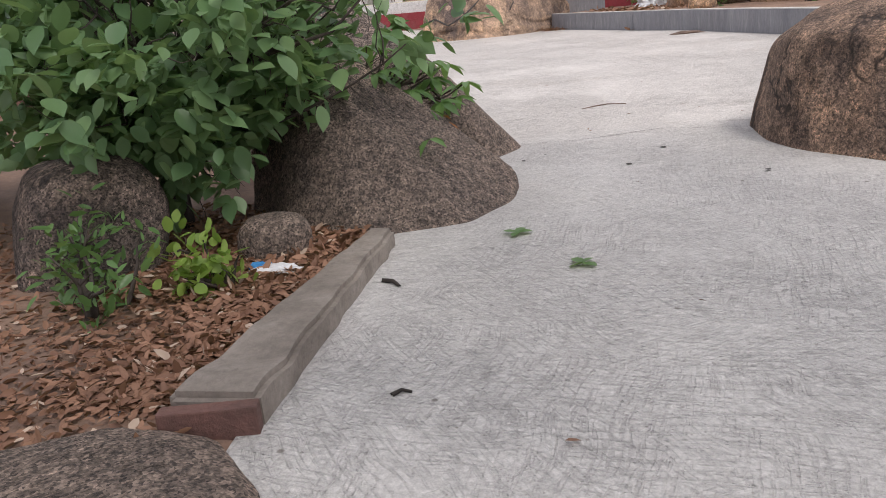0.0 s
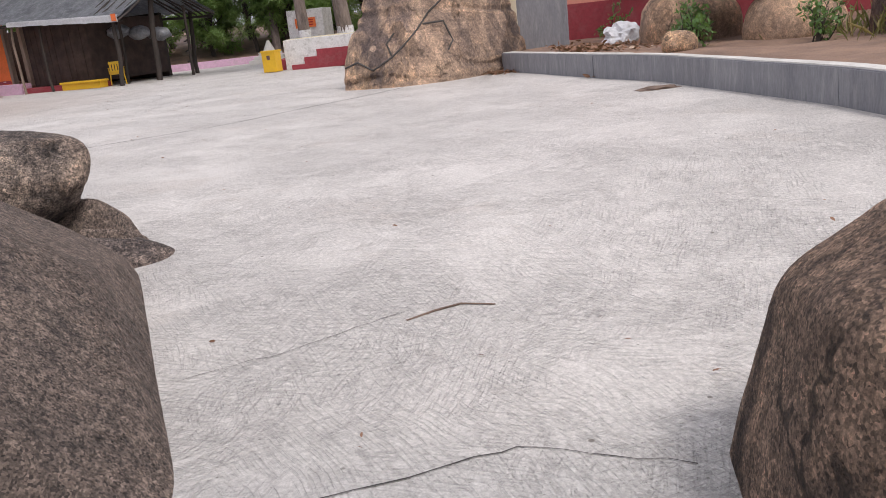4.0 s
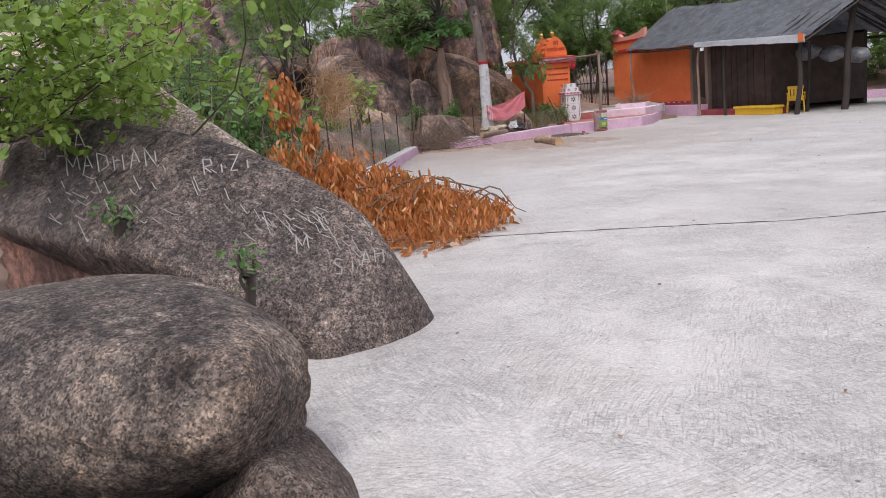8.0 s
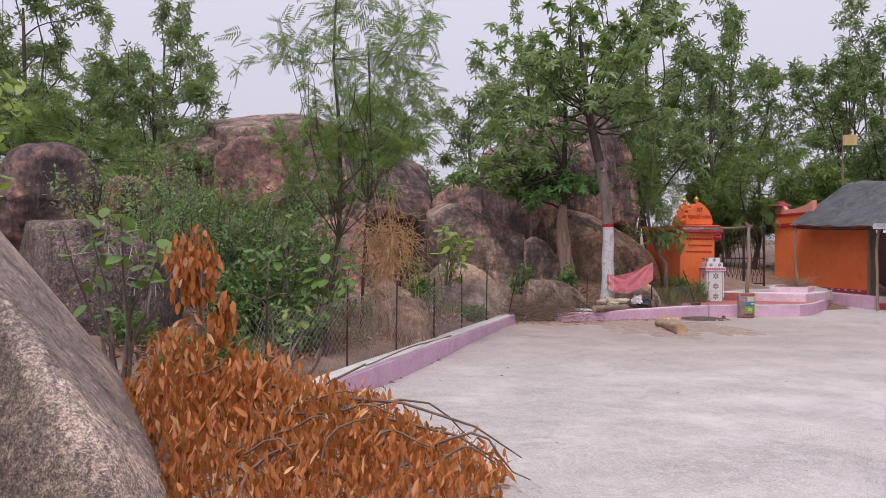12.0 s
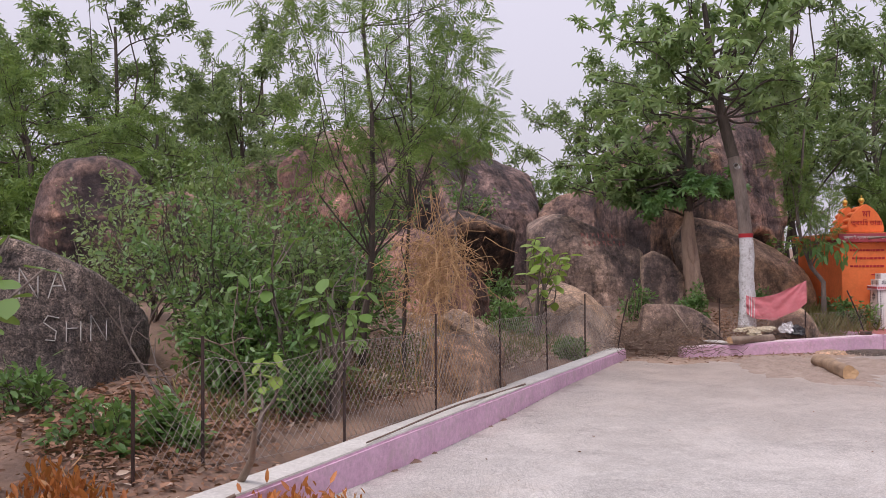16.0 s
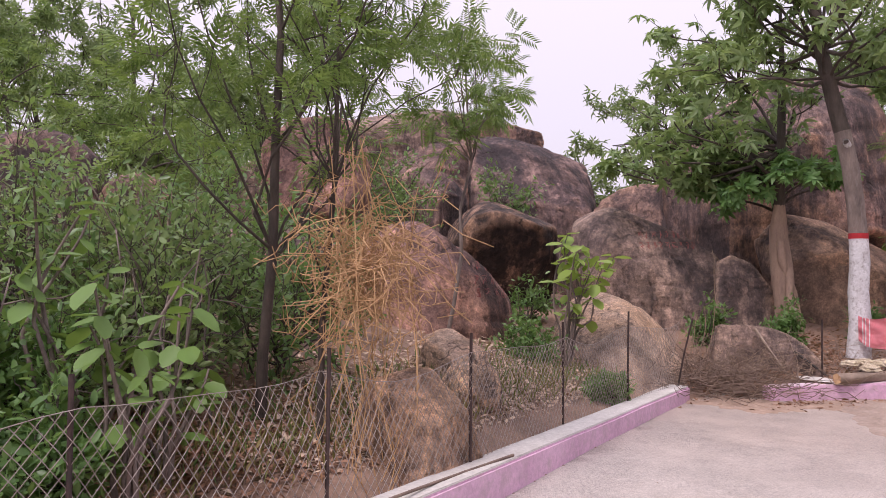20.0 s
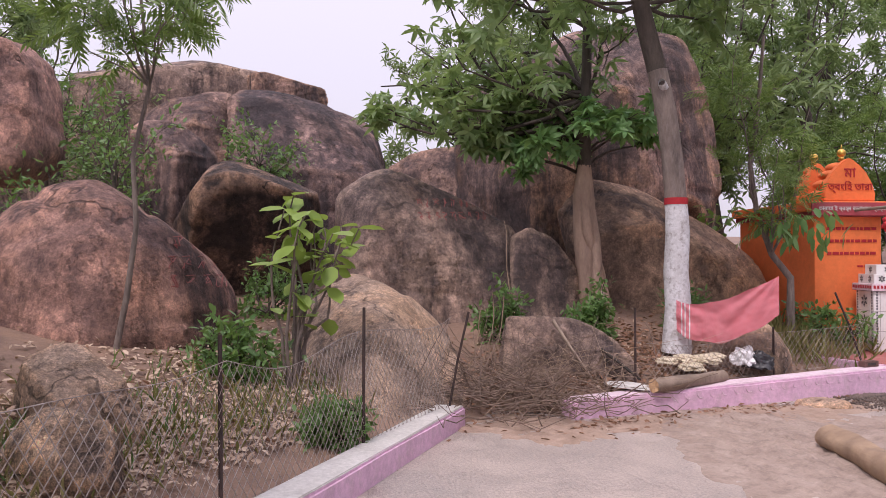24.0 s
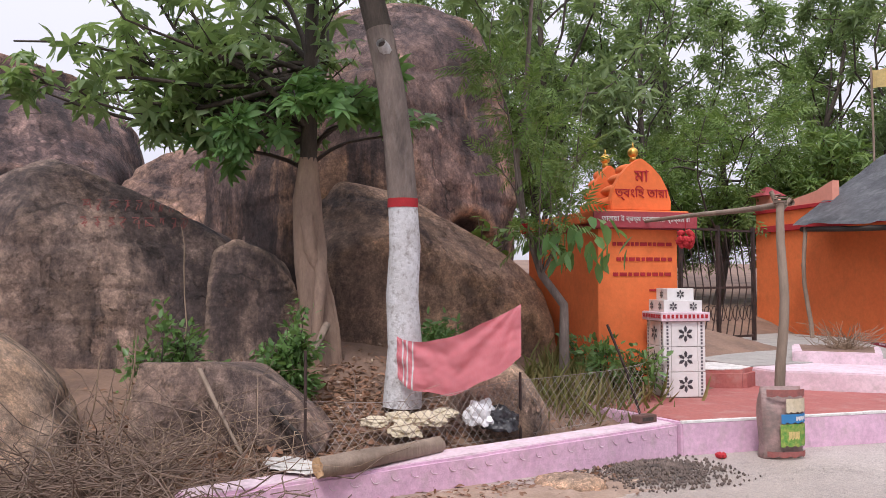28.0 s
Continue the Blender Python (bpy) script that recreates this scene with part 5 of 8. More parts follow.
for a, b, r in [((7.36, -0.7, 0), (7.3, -0.6, 2.6), 0.05), ((12.3, -0.62, 0), (12.4, -0.55, 2.3), 0.08), ((12.36, 1.24, 0), (12.4, 1.6, 3.6), 0.11), ((11.6, 4.3, 0), (11.7, 4.4, 2.6), 0.09),
                ((8.74, -0.6, 0), (8.8, -0.6, 2.55), 0.055), ((12.6, 2.9, 0), (12.6, 3.0, 2.7), 0.06), ((2.9, -0.75, 0.0), (2.75, -0.72, 2.75), 0.045), ((11.4, 0.6, 0), (11.4, 0.7, 2.9), 0.06)]:
    part("post", tube_mesh("post", [(bend(a, b, 8, rngh, 0.015), [r * (1 - 0.02 * i) for i in range(8)])], "weathered_wood" if r < 0.053 else "dark_wood", 8), None, HUT)
for a, b, r in [((2.6, -0.7, 2.72), (12.9, -0.62, 2.27), 0.05), ((2.7, 1.6, 4.35), (12.9, 1.6, 3.55), 0.06), ((2.6, 4.3, 2.65), (12.9, 4.3, 2.2), 0.05)]:
    part("beam", tube_mesh("beam", [(bend(a, b, 8, rngh, 0.004), r)], "dark_wood", 8), None, HUT)
for k in range(7):
    x = 11.1 + 0.3 * k
    z0, z1 = 2.82 - 0.45 * (x - 2.4) / 10.5 - 0.1, 4.45 - 0.8 * (x - 2.4) / 10.5 - 0.12
    part("rafter", tube_mesh("rafter", [(bend((x, -0.8, z0), (x, 1.6, z1), 6, rngh, 0.01), 0.035), (bend((x, 1.6, z1), (x, 4.4, z0), 6, rngh, 0.01), 0.035)], "dark_wood", 6), None, HUT)
for k in range(4):
    z = 0.5 + 0.42 * k
    part("rail", tube_mesh("rail", [(bend((11.2, 4.3, z), (12.6, 2.9, z + 0.05), 5, rngh, 0.01), 0.03)], "dark_wood", 6), None, HUT)


def plastic_chair():
    """A moulded armchair."""
    c = thing("chair", (-9.95, 36.0, 0.0), "yellow moulded plastic armchair standing in the hut porch", "chair", turn=200.0)
    part("seat", box(-0.24, -0.23, 0.4, 0.24, 0.24, 0.44, 0.015), "yellow_paint", c)
    bm = box(-0.25, 0.2, 0.44, 0.25, 0.25, 0.55, 0.01)
    for k in range(5):
        box(-0.23 + 0.098 * k, 0.22 + 0.02, 0.5, -0.16 + 0.098 * k, 0.27, 0.84, 0.005, bm)
    box(-0.25, 0.23, 0.78, 0.25, 0.29, 0.88, 0.015, bm)
    part("backrest", bm, "yellow_paint", c)
    for sx in (-1, 1):
        for y, tilt in ((-0.22, -0.03), (0.24, 0.04)):
            part("leg", tube_mesh("leg", [([(sx * 0.27, y + tilt, 0), (sx * 0.24, y, 0.42)], [0.02, 0.028])], "yellow_paint", 6), None, c)
        part("armrest", box(sx * 0.27 - 0.03, -0.24, 0.63, sx * 0.27 + 0.03, 0.26, 0.66, 0.012), "yellow_paint", c)
        part("arm_post", box(sx * 0.27 - 0.02, -0.24, 0.42, sx * 0.27 + 0.02, -0.2, 0.64, 0.006), "yellow_paint", c)


plastic_chair()
bench = thing("bench", (-11.2, 36.0, 0.0), "low yellow painted bench under the hut eave", "bench", turn=-26.0)
part("seat", box(-1.05, -0.3, 0.22, 1.05, 0.15, 0.3, 0.02), "yellow_paint", bench)
part("base", box(-1.0, -0.25, 0.0, 1.0, 0.12, 0.22, 0.01), "yellow_paint", bench)

# ---- shrine: local x along the front, y to the back ----
SHR = thing("shrine", (-16.58, 30.89, 0.3), "small orange shrine with two ribbed domes and red lettering", "shrine", turn=65.7)
part("body", box(0, 0, 0, 1.1, 2.45, 2.05, 0.012), "orange_paint", SHR)
part("roof_slab", box(-0.1, -0.12, 2.13, 1.2, 2.58, 2.28, 0.015), "orange_paint", SHR)
part("red_band", box(-0.05, -0.06, 2.05, 1.15, 2.52, 2.13, 0.008), "maroon_paint", SHR)
sign = part("sign_board", box(-0.12, -0.15, 2.06, 1.3, -0.121, 2.26, 0.004), "maroon_paint", SHR, "red name board with white letters")
part("base_step", box(-0.15, -0.2, 0.0, 1.25, 0.0, 0.12, 0.01), "maroon_paint", SHR)


def shikhara(cx, cy, w, h, z0, name):
    """A ribbed dome on a flat pointed front, with a gilt ball."""
    bm = bmesh.new()
    prof = [(0.5, 0.0), (0.51, 0.18), (0.45, 0.42), (0.34, 0.66), (0.2, 0.84), (0.09, 0.94), (0.0, 1.0)]
    outline = [(-x, z) for x, z in prof] + [(x, z) for x, z in reversed(prof[:-1])]
    f = bm.faces.new([bm.verts.new((cx + x * w, cy - 0.26 * w, z0 + z * h)) for x, z in outline])
    e = bmesh.ops.extrude_face_region(bm, geom=[f])
    bmesh.ops.translate(bm, verts=[v for v in e["geom"] if isinstance(v, bmesh.types.BMVert)], vec=(0, 0.12, 0))
    bmesh.ops.bevel(bm, geom=[ed for ed in bm.edges if ed.calc_face_angle(0) > 0.9], offset=0.012, segments=2, affect="EDGES")
    dome = part(name, bm, "orange_paint", SHR)
    for k, (zz, rr, hh) in enumerate(((0.16, 0.5, 0.2), (0.42, 0.41, 0.17), (0.64, 0.31, 0.15), (0.82, 0.2, 0.13))):
        b2 = bmesh.new()
        bmesh.ops.create_uvsphere(b2, u_segments=20, v_segments=10, radius=1.0)
        for v in b2.verts:
            x, y, z = v.co
            q = max(0.5, (abs(x) ** 4 + abs(y) ** 4) ** 0.25 / max(1e-6, math.hypot(x, y)))
            v.co = (cx + x / q * rr * w, cy + 0.14 * w + y / q * rr * w * 0.8, z0 + (zz + z * hh) * h)
        part("rib", b2, "orange_paint", dome, smooth=True)
    b2 = bmesh.new()
    bmesh.ops.create_cone(b2, cap_ends=True, segments=12, radius1=0.05, radius2=0.03, depth=0.08, matrix=Matrix.Translation((cx, cy, z0 + h + 0.02)))
    bmesh.ops.create_uvsphere(b2, u_segments=16, v_segments=10, radius=0.07, matrix=Matrix.Translation((cx, cy, z0 + h + 0.1)))
    bmesh.ops.create_cone(b2, cap_ends=True, segments=8, radius1=0.02, radius2=0.003, depth=0.08, matrix=Matrix.Translation((cx, cy, z0 + h + 0.2)))
    part("finial", b2, "gold", dome, "gilt ball finial", smooth=True)
    return dome


shikhara(0.68, 0.36, 0.84, 0.68, 2.3, "front_dome")
shikhara(0.58, 0.98, 0.6, 0.7, 2.28, "rear_dome")
lettering("painted_letters", "\u09ae\u09be", 0.22, "text_red", SHR, (0.68, 0.131, 2.74))
lettering("painted_letters", "\u09a4\u09cd\u09ac\u0982\u09bf\u09b9 \u09a4\u09be\u09b0\u09be", 0.16, "text_red", SHR, (0.68, 0.131, 2.52))
lettering("sign_letters", "\u09a4\u09be\u09b0\u09be\u09df\u09be \u0987 \u09ac\u09cd\u09b0\u09b9\u09cd\u09ae \u09a4\u09be\u09b0\u09be\u09ae\u09be\u09df\u09be \u09ac\u09cd\u09b0\u09b9\u09cd\u09ae\u09ae\u09df\u09be", 0.085, "text_white", sign, (0.59, -0.156, 2.165))
rngs = np.random.default_rng(11)
for r in range(4):
    x = 0.2 + 0.05 * (r % 2)
    while x < (0.98 if r < 3 else 0.5):
        w = float(rngs.uniform(0.035, 0.1))
        part("painted_word", box(x + (0.45 if r == 3 else 0), -0.012, 1.84 - r * 0.19, min(x + w, 1.02) + (0.45 if r == 3 else 0), -0.003, 1.885 - r * 0.19 - (0.02 if r == 3 else 0)), "text_red", SHR)
        x += w + 0.022
bm = bmesh.new()
for k in range(26):
    a, b = rngs.uniform(0, 6.28), rngs.uniform(-1, 1)
    bmesh.ops.create_icosphere(bm, subdivisions=1, radius=0.045, matrix=Matrix.Translation((0.09 * math.cos(a) * math.cos(b), 0.09 * math.sin(a) * math.cos(b), 0.09 * b)))
solo("flower_ball", bm, "red_paint", "red hibiscus flower ball hanging before the shrine", "flowers", loc=(-15.9, 31.75, 2.22))
solo("flower_string", tube_mesh("flower_string", [([(-15.9, 31.75, 2.3), (-15.9, 31.75, 2.52)], 0.006)], "text_red", 5), None, "thin red string holding the flower ball", "string")

# ---- tiled basil pillar ----
PIL = thing("basil_pillar", (-15.74, 31.06, 0.33), "white tiled pillar with grey star motifs and a red band", "pillar", turn=59.0)
part("core", box(0.01, 0.01, 0, 0.5, 0.5, 0.9), "cement", PIL)


def star(cx, cz, r, parent, side):
    bm = bmesh.new()
    for k in range(6):
        a = math.pi / 3 * k
        pts = [(0.25 * r, a - 0.45), (0.72 * r, a - 0.3), (r, a), (0.72 * r, a + 0.3), (0.25 * r, a + 0.45)]
        vs = []
        for rr, an in pts:
            x, z = cx + rr * math.sin(an), cz + rr * math.cos(an)
            vs.append(bm.verts.new((x, -0.004, z) if side == 0 else (-0.004, x, z)))
        bm.faces.new(vs)
    bmesh.ops.solidify(bm, geom=bm.faces, thickness=0.003)
    return part("star_motif", bm, "motif_grey", parent)


for side in (0, 1):
    for k in range(3):
        z = 0.01 + 0.295 * k
        bm = box(0.1, 0.0, z, 0.42, 0.012, z + 0.288, 0.002) if side == 0 else box(0.0, 0.1, z, 0.012, 0.42, z + 0.288, 0.002)
        tile = part("tile", bm, "tile_white", PIL)
        star(0.27, z + 0.145, 0.1, tile, side)
        for e0 in (0.005, 0.426):
            bm = box(e0, 0.0, z, e0 + 0.088, 0.012, z + 0.288, 0.002) if side == 0 else box(0.0, e0, z, 0.012, e0 + 0.088, z + 0.288, 0.002)
            t2 = part("border_tile", bm, "tile_white", PIL)
            bm = bmesh.new()
            for j in range(7):
                c0 = z + 0.02 + j * 0.04
                m0 = e0 + 0.044
                box(*((m0 - 0.012, -0.003, c0, m0 + 0.012, 0.0, c0 + 0.026) if side == 0 else (-0.003, m0 - 0.012, c0, 0.0, m0 + 0.012, c0 + 0.026)), 0, bm)
            part("border_motif", bm, "motif_grey", t2)
band = part("band", box(-0.04, -0.04, 0.895, 0.56, 0.56, 1.0, 0.008), "pale_pink", PIL, "pink band with dark red wave marks")
for k in range(11):
    part("wave_mark", box(-0.02 + 0.052 * k, -0.046, 0.93, 0.01 + 0.052 * k, -0.041, 0.975), "text_red", band)
    part("wave_mark", box(-0.046, -0.02 + 0.052 * k, 0.93, -0.041, 0.01 + 0.052 * k, 0.975), "text_red", band)
mid_ = part("upper_tier", box(0.02, 0.02, 1.0, 0.49, 0.49, 1.14, 0.004), "tile_white", PIL)
top_ = part("top_tier", box(0.09, 0.09, 1.14, 0.42, 0.42, 1.28, 0.004), "tile_white", PIL)
for side in (0, 1):
    for tier, z, off, xs in ((mid_, 1.07, 0.016, (0.13, 0.38)), (top_, 1.21, 0.086, (0.25,))):
        for x in xs:
            s = star(x, z, 0.055, tier, side)
            s.location = (0, off, 0) if side == 0 else (off, 0, 0)

# ---- plinths ----
PLAT = thing("platform", (0, 0, 0), "pink plinth with a red oxide floor and white edge line", "platform", kind="structure")
P1 = [(-14.65, 29.86), (-13.58, 32.3), (-13.8, 33.35), (-15.0, 36.0), (-19.5, 36.5), (-18.6, 30.4), (-15.2, 29.9)]
part("step_riser", prism(P1, -0.05, 0.318, 0.012), "pink_paint", PLAT)
part("red_floor", prism([(-14.69, 29.93), (-13.66, 32.3), (-13.9, 33.3), (-15.1, 35.9), (-19.4, 36.4), (-18.5, 30.5), (-15.2, 30.0)], 0.3, 0.326), "red_floor", PLAT, "red oxide floor")
for a, b in zip(P1[:2], P1[1:3]):
    part("edge_line", strip(a, b, 0.035, 0.331, 0.331, bevel=0, n=12, seed=21, drop=-0.31), "white_paint", PLAT)
P2 = [(-15.35, 32.85), (-14.2, 33.55), (-14.9, 35.9), (-18.5, 36.3), (-18.0, 33.6)]
part("upper_step", prism(P2, 0.32, 0.56, 0.02), "pale_pink", PLAT, "whitewashed upper step")
part("planter_rim", prism([(-15.75, 34.0), (-14.75, 34.5), (-15.3, 35.7), (-16.4, 35.2)], 0.56, 0.72, 0.02), "pale_pink", PLAT)
part("planter_soil", prism([(-15.67, 34.12), (-14.87, 34.54), (-15.33, 35.55), (-16.25, 35.14)], 0.7, 0.725), "soil", PLAT)
part("red_altar", prism([(-16.2, 32.05), (-15.62, 32.6), (-15.75, 33.2), (-16.5, 33.25), (-16.9, 32.5)], 0.32, 0.56, 0.05), "red_floor", PLAT, "low red altar block")
part("altar_top", prism([(-16.15, 32.15), (-15.7, 32.6), (-15.82, 33.1), (-16.45, 33.15), (-16.8, 32.5)], 0.55, 0.566), "white_paint", PLAT)
part("grey_floor", prism([(-18.4, 33.7), (-15.8, 33.0), (-15.0, 36.2), (-17.6, 39.4), (-20.0, 39.8)], 0.3, 0.575), "cement", PLAT)
# swirl motifs on the kerb
for k in range(26):
    t = (k + 0.5) / 27
    x, y = -14.68 + (-15.43 + 14.68) * t, 29.84 + (25.18 - 29.84) * t
    h = 0.31 - 0.12 * t
    pts = [(x + 0.001 + 0.0 * a, y + 0.055 * math.cos(a), h - 0.055 + 0.05 * math.sin(a)) for a in np.linspace(math.pi, 2 * math.pi, 7)]
    part("swirl_motif", tube_mesh("swirl_motif", [(pts, 0.0035)], "pale_pink", 4), None, kerb2)

# ---- iron gate between shrine and hut ----
gate = thing("gate", (-18.45, 35.25, 0.5), "rusty iron gate with scroll work between shrine and hut", "gate", turn=84.0)
for x in (0, 1.0, 2.0):
    part("gate_post", box(x - 0.03, -0.03, 0, x + 0.03, 0.03, 2.2), "rust_iron", gate)
for z in (0.15, 1.05, 2.1):
    part("gate_rail", box(0, -0.02, z, 2.0, 0.02, z + 0.04), "rust_iron", gate)
for k in range(10):
    x = 0.1 + 0.2 * k
    part("gate_bar", tube_mesh("gate_bar", [([(x - 0.1, 0, 0.17), (x + 0.1, 0, 1.05), (x - 0.1, 0, 2.1)], 0.012)], "rust_iron", 5), None, gate)
    part("gate_scroll", tube_mesh("gate_scroll", [([(x + 0.09 * math.cos(a), 0.01, 0.6 + 0.14 * math.sin(a)) for a in np.linspace(0, 6.28, 12)], 0.01)], "rust_iron", 4), None, gate)

# ---- post and cross bar ----
rp = np.random.default_rng(3)
pf = thing("pole_frame", (-14.12, 30.76, 0.3), "crooked bare wooden post with a lashed cross bar", "post")
part("post", tube_mesh("post", [(bend((0, 0, 0), (0.02, 0, 2.2), 12, rp, 0.012), np.linspace(0.055, 0.04, 12))], "weathered_wood", 8), None, pf)
part("fork", tube_mesh("fork", [([(0.02, 0, 2.1), (-0.05, -0.05, 2.3)], [0.03, 0.022]), ([(0.02, 0, 2.1), (0.1, 0.06, 2.22)], [0.03, 0.022])], "weathered_wood", 6), None, pf)
part("cross_bar", tube_mesh("cross_bar", [(bend((0.12, 0.05, 2.18), (-2.1, 0.6, 2.14), 12, rp, 0.008), np.linspace(0.035, 0.022, 12))], "weathered_wood", 7), None, pf)
part("lashing", tube_mesh("lashing", [([(0.02 + 0.06 * math.cos(a), 0.06 * math.sin(a), 2.15 + 0.006 * a) for a in np.linspace(0, 18, 40)], 0.008)], "dry_twig", 4), None, pf)

# ---- sack ----
sack = thing("sack", (-14.02, 30.55, 0.0), "worn printed plastic sack standing against the plinth", "sack", turn=62.0)
bm = bmesh.new()
bmesh.ops.create_cube(bm, size=1.0)
bmesh.ops.subdivide_edges(bm, edges=bm.edges, cuts=9, use_grid_fill=True)
for v in bm.verts:
    x, y, z = v.co * 2
    t = (z + 1) / 2
    bulge = 1 - 0.35 * abs(2 * t - 0.9) ** 3
    yy = y * (0.13 * bulge * (1 - abs(x) ** 3 * 0.6)) * (1 - 0.75 * max(0, t - 0.75) / 0.25)
    v.co = (x * (0.215 - 0.012 * math.sin(7 * t)), yy, t * 0.68)
    v.co += Vector((0.0, 0.012 * noise.noise(v.co * 14), 0.008 * noise.noise(v.co * 11)))
bag = part("bag", bm, "sack_pink", sack, "creased woven plastic bag", smooth=True)
for name, m, x0, x1, z0, z1 in (("print_band", "faint_red", -0.2, 0.2, 0.6, 0.665), ("print_band", "paper", -0.04, 0.2, 0.45, 0.58), ("print_band", "blue_print", -0.09, 0.2, 0.35, 0.435), ("print_band", "green_print", -0.1, 0.2, 0.13, 0.34), ("print_band", "faint_red", -0.2, 0.2, 0.03, 0.08), ("print_label", "white_plastic", 0.06, 0.19, 0.375, 0.41), ("print_label", "faded_yellow", -0.02, 0.1, 0.2, 0.27)):
    bm = bmesh.new()
    n = 10
    top = []
    for k in range(n + 1):
        x = x0 + (x1 - x0) * k / n
        bul = 0.155 * (1 - abs(x / 0.215) ** 3 * 0.6)
        top.append([bm.verts.new((x, -bul * 0.98 - 0.012, z)) for z in (z0 + 0.01 * math.sin(4 * k), (z0 + z1) / 2, z1)])
    for a, b in zip(top, top[1:]):
        for k in range(2):
            bm.faces.new((a[k], b[k], b[k + 1], a[k + 1]))
    part(name, bm, m, bag)
# ---- trees ----
def crown_points(rng, centre, radii, count, shell=0.55):
    p = rng.normal(size=(count, 3))
    p /= np.linalg.norm(p, axis=1)[:, None]
    return np.asarray(centre) + p * (shell + (1 - shell) * rng.random((count, 1))) ** 0.6 * np.asarray(radii)


def limbs(rng, trunk, centre, radii, n_limbs, n_subs, start=0.4, r0=0.06, wob=0.07, reach=(0.25, 0.6)):
    """Limbs from the trunk to points in the crown, and twigs from the limbs. Returns tubes and twig stretches."""
    tubes, twigs = [], []
    trunk = np.asarray(trunk, float)
    ends = crown_points(rng, centre, radii, n_limbs, 0.35)
    for e in ends:
        k = int(rng.uniform(start, 0.97) * (len(trunk) - 1))
        a = trunk[k]
        if e[2] < a[2] - 0.2:
            a = trunk[max(1, int(start * (len(trunk) - 1)))]
        L = bend(a, e, 8, rng, wob)
        r = r0 * (0.5 + 0.5 * (1 - k / len(trunk)))
        tubes.append((L, np.linspace(r, r * 0.25, 8)))
        for _ in range(n_subs):
            j = rng.integers(3, 8)
            out = rng.normal(size=3) * 0.5 + (L[-1] - L[0]) / (np.linalg.norm(L[-1] - L[0]) + 1e-6) * 0.5
            out[2] += 0.12
            span = rng.uniform(*reach) * min(radii)
            tw = bend(L[j], L[j] + out / np.linalg.norm(out) * span, 5, rng, 0.06)
            tubes.append((tw, np.linspace(r * 0.32, r * 0.08, 5)))
            twigs.append(tw)
    return tubes, twigs


def leaf_sites(rng, twigs, per, spread=0.5, droop=0.35, jitter=0.05):
    pos, aim = [], []
    for tw in twigs:
        t = rng.uniform(0.15, 1.0, per) * (len(tw) - 1)
        i = np.minimum(t.astype(int), len(tw) - 2)
        p = tw[i] + (tw[i + 1] - tw[i]) * (t - i)[:, None]
        d = (tw[-1] - tw[0]) / (np.linalg.norm(tw[-1] - tw[0]) + 1e-6)
        a = d + rng.normal(size=(per, 3)) * spread * 1.6
        a[:, 2] -= droop
        pos.append(p + rng.normal(size=(per, 3)) * jitter)
        aim.append(a)
    return np.concatenate(pos), np.concatenate(aim)


def tree(name, loc, label, rng, trunk, r0, centre, radii, n_limbs, n_subs, per, size, tpl, leaf, bark="bark_grey", start=0.4, limb_r=None, droop=0.35, spread=0.5, group="", category="tree",
         jitter=0.05, roll=0.6, taper=0.35, reach=(0.25, 0.6)):
    t = thing(name, loc, label, category, group)
    trunk = np.asarray(trunk, float)
    tubes, twigs = limbs(rng, trunk, centre, radii, n_limbs, n_subs, start, limb_r or r0 * 0.45, reach=reach)
    part("trunk", tube_mesh("trunk", [(trunk, np.linspace(r0, r0 * taper, len(trunk)))], bark, 9), None, t)
    part("bough", tube_mesh("bough", tubes, bark, 5), None, t, kind="stuff")
    pos, aim = leaf_sites(rng, twigs, per, spread, droop, jitter)
    part("crown", leaves_mesh("crown", pos, aim, size * rng.uniform(0.6, 1.2, len(pos)), tpl, leaf, rng, roll), None, t, kind="stuff")
    return t


FEATHER, FEATHER_S = feather(7, 0.36), feather(4, 0.5)
FAN = whorl(5, SLIM, 0.3)
PALM = whorl(6, (BLADE[0] * (1, 0.85, 1), BLADE[1]), 0.35)
R = np.random.default_rng

# whitewashed tree behind the swirl kerb
rg = R(41)
zb = 0.55
t1 = thing("tree", (-16.52, 27.85, zb), "tall tree with a whitewashed trunk and a red painted band", "tree")
spine = [(0, 0, -0.1), (0.02, 0.02, 0.5), (0.0, 0.0, 1.0), (0.02, 0.02, 1.5), (0.01, 0.0, 1.93), (-0.01, -0.04, 2.5), (-0.04, -0.11, 3.1), (-0.1, -0.22, 3.7), (-0.15, -0.31, 4.1), (-0.21, -0.41, 4.6), (-0.26, -0.5, 5.1), (-0.32, -0.6, 6.0), (-0.4, -0.72, 7.2)]
spine = np.array(spine)
part("whitewashed_trunk", tube_mesh("whitewashed_trunk", [(spine[:5], [0.2, 0.175, 0.165, 0.16, 0.15])], "white_wash", 14), None, t1, "peeling whitewashed lower trunk")
part("painted_band", tube_mesh("painted_band", [([spine[4] - (0, 0, 0.04), spine[4] + (0, 0, 0.05)], [0.157, 0.156])], "red_paint", 14), None, t1, "red painted band")
part("trunk", tube_mesh("trunk", [(spine[4:8], [0.15, 0.145, 0.14, 0.135])], "bark_grey", 12), None, t1)
part("upper_trunk", tube_mesh("upper_trunk", [(spine[7:], [0.136, 0.13, 0.12, 0.11, 0.09, 0.05])], "bark_dark", 12), None, t1, "dark upper trunk")
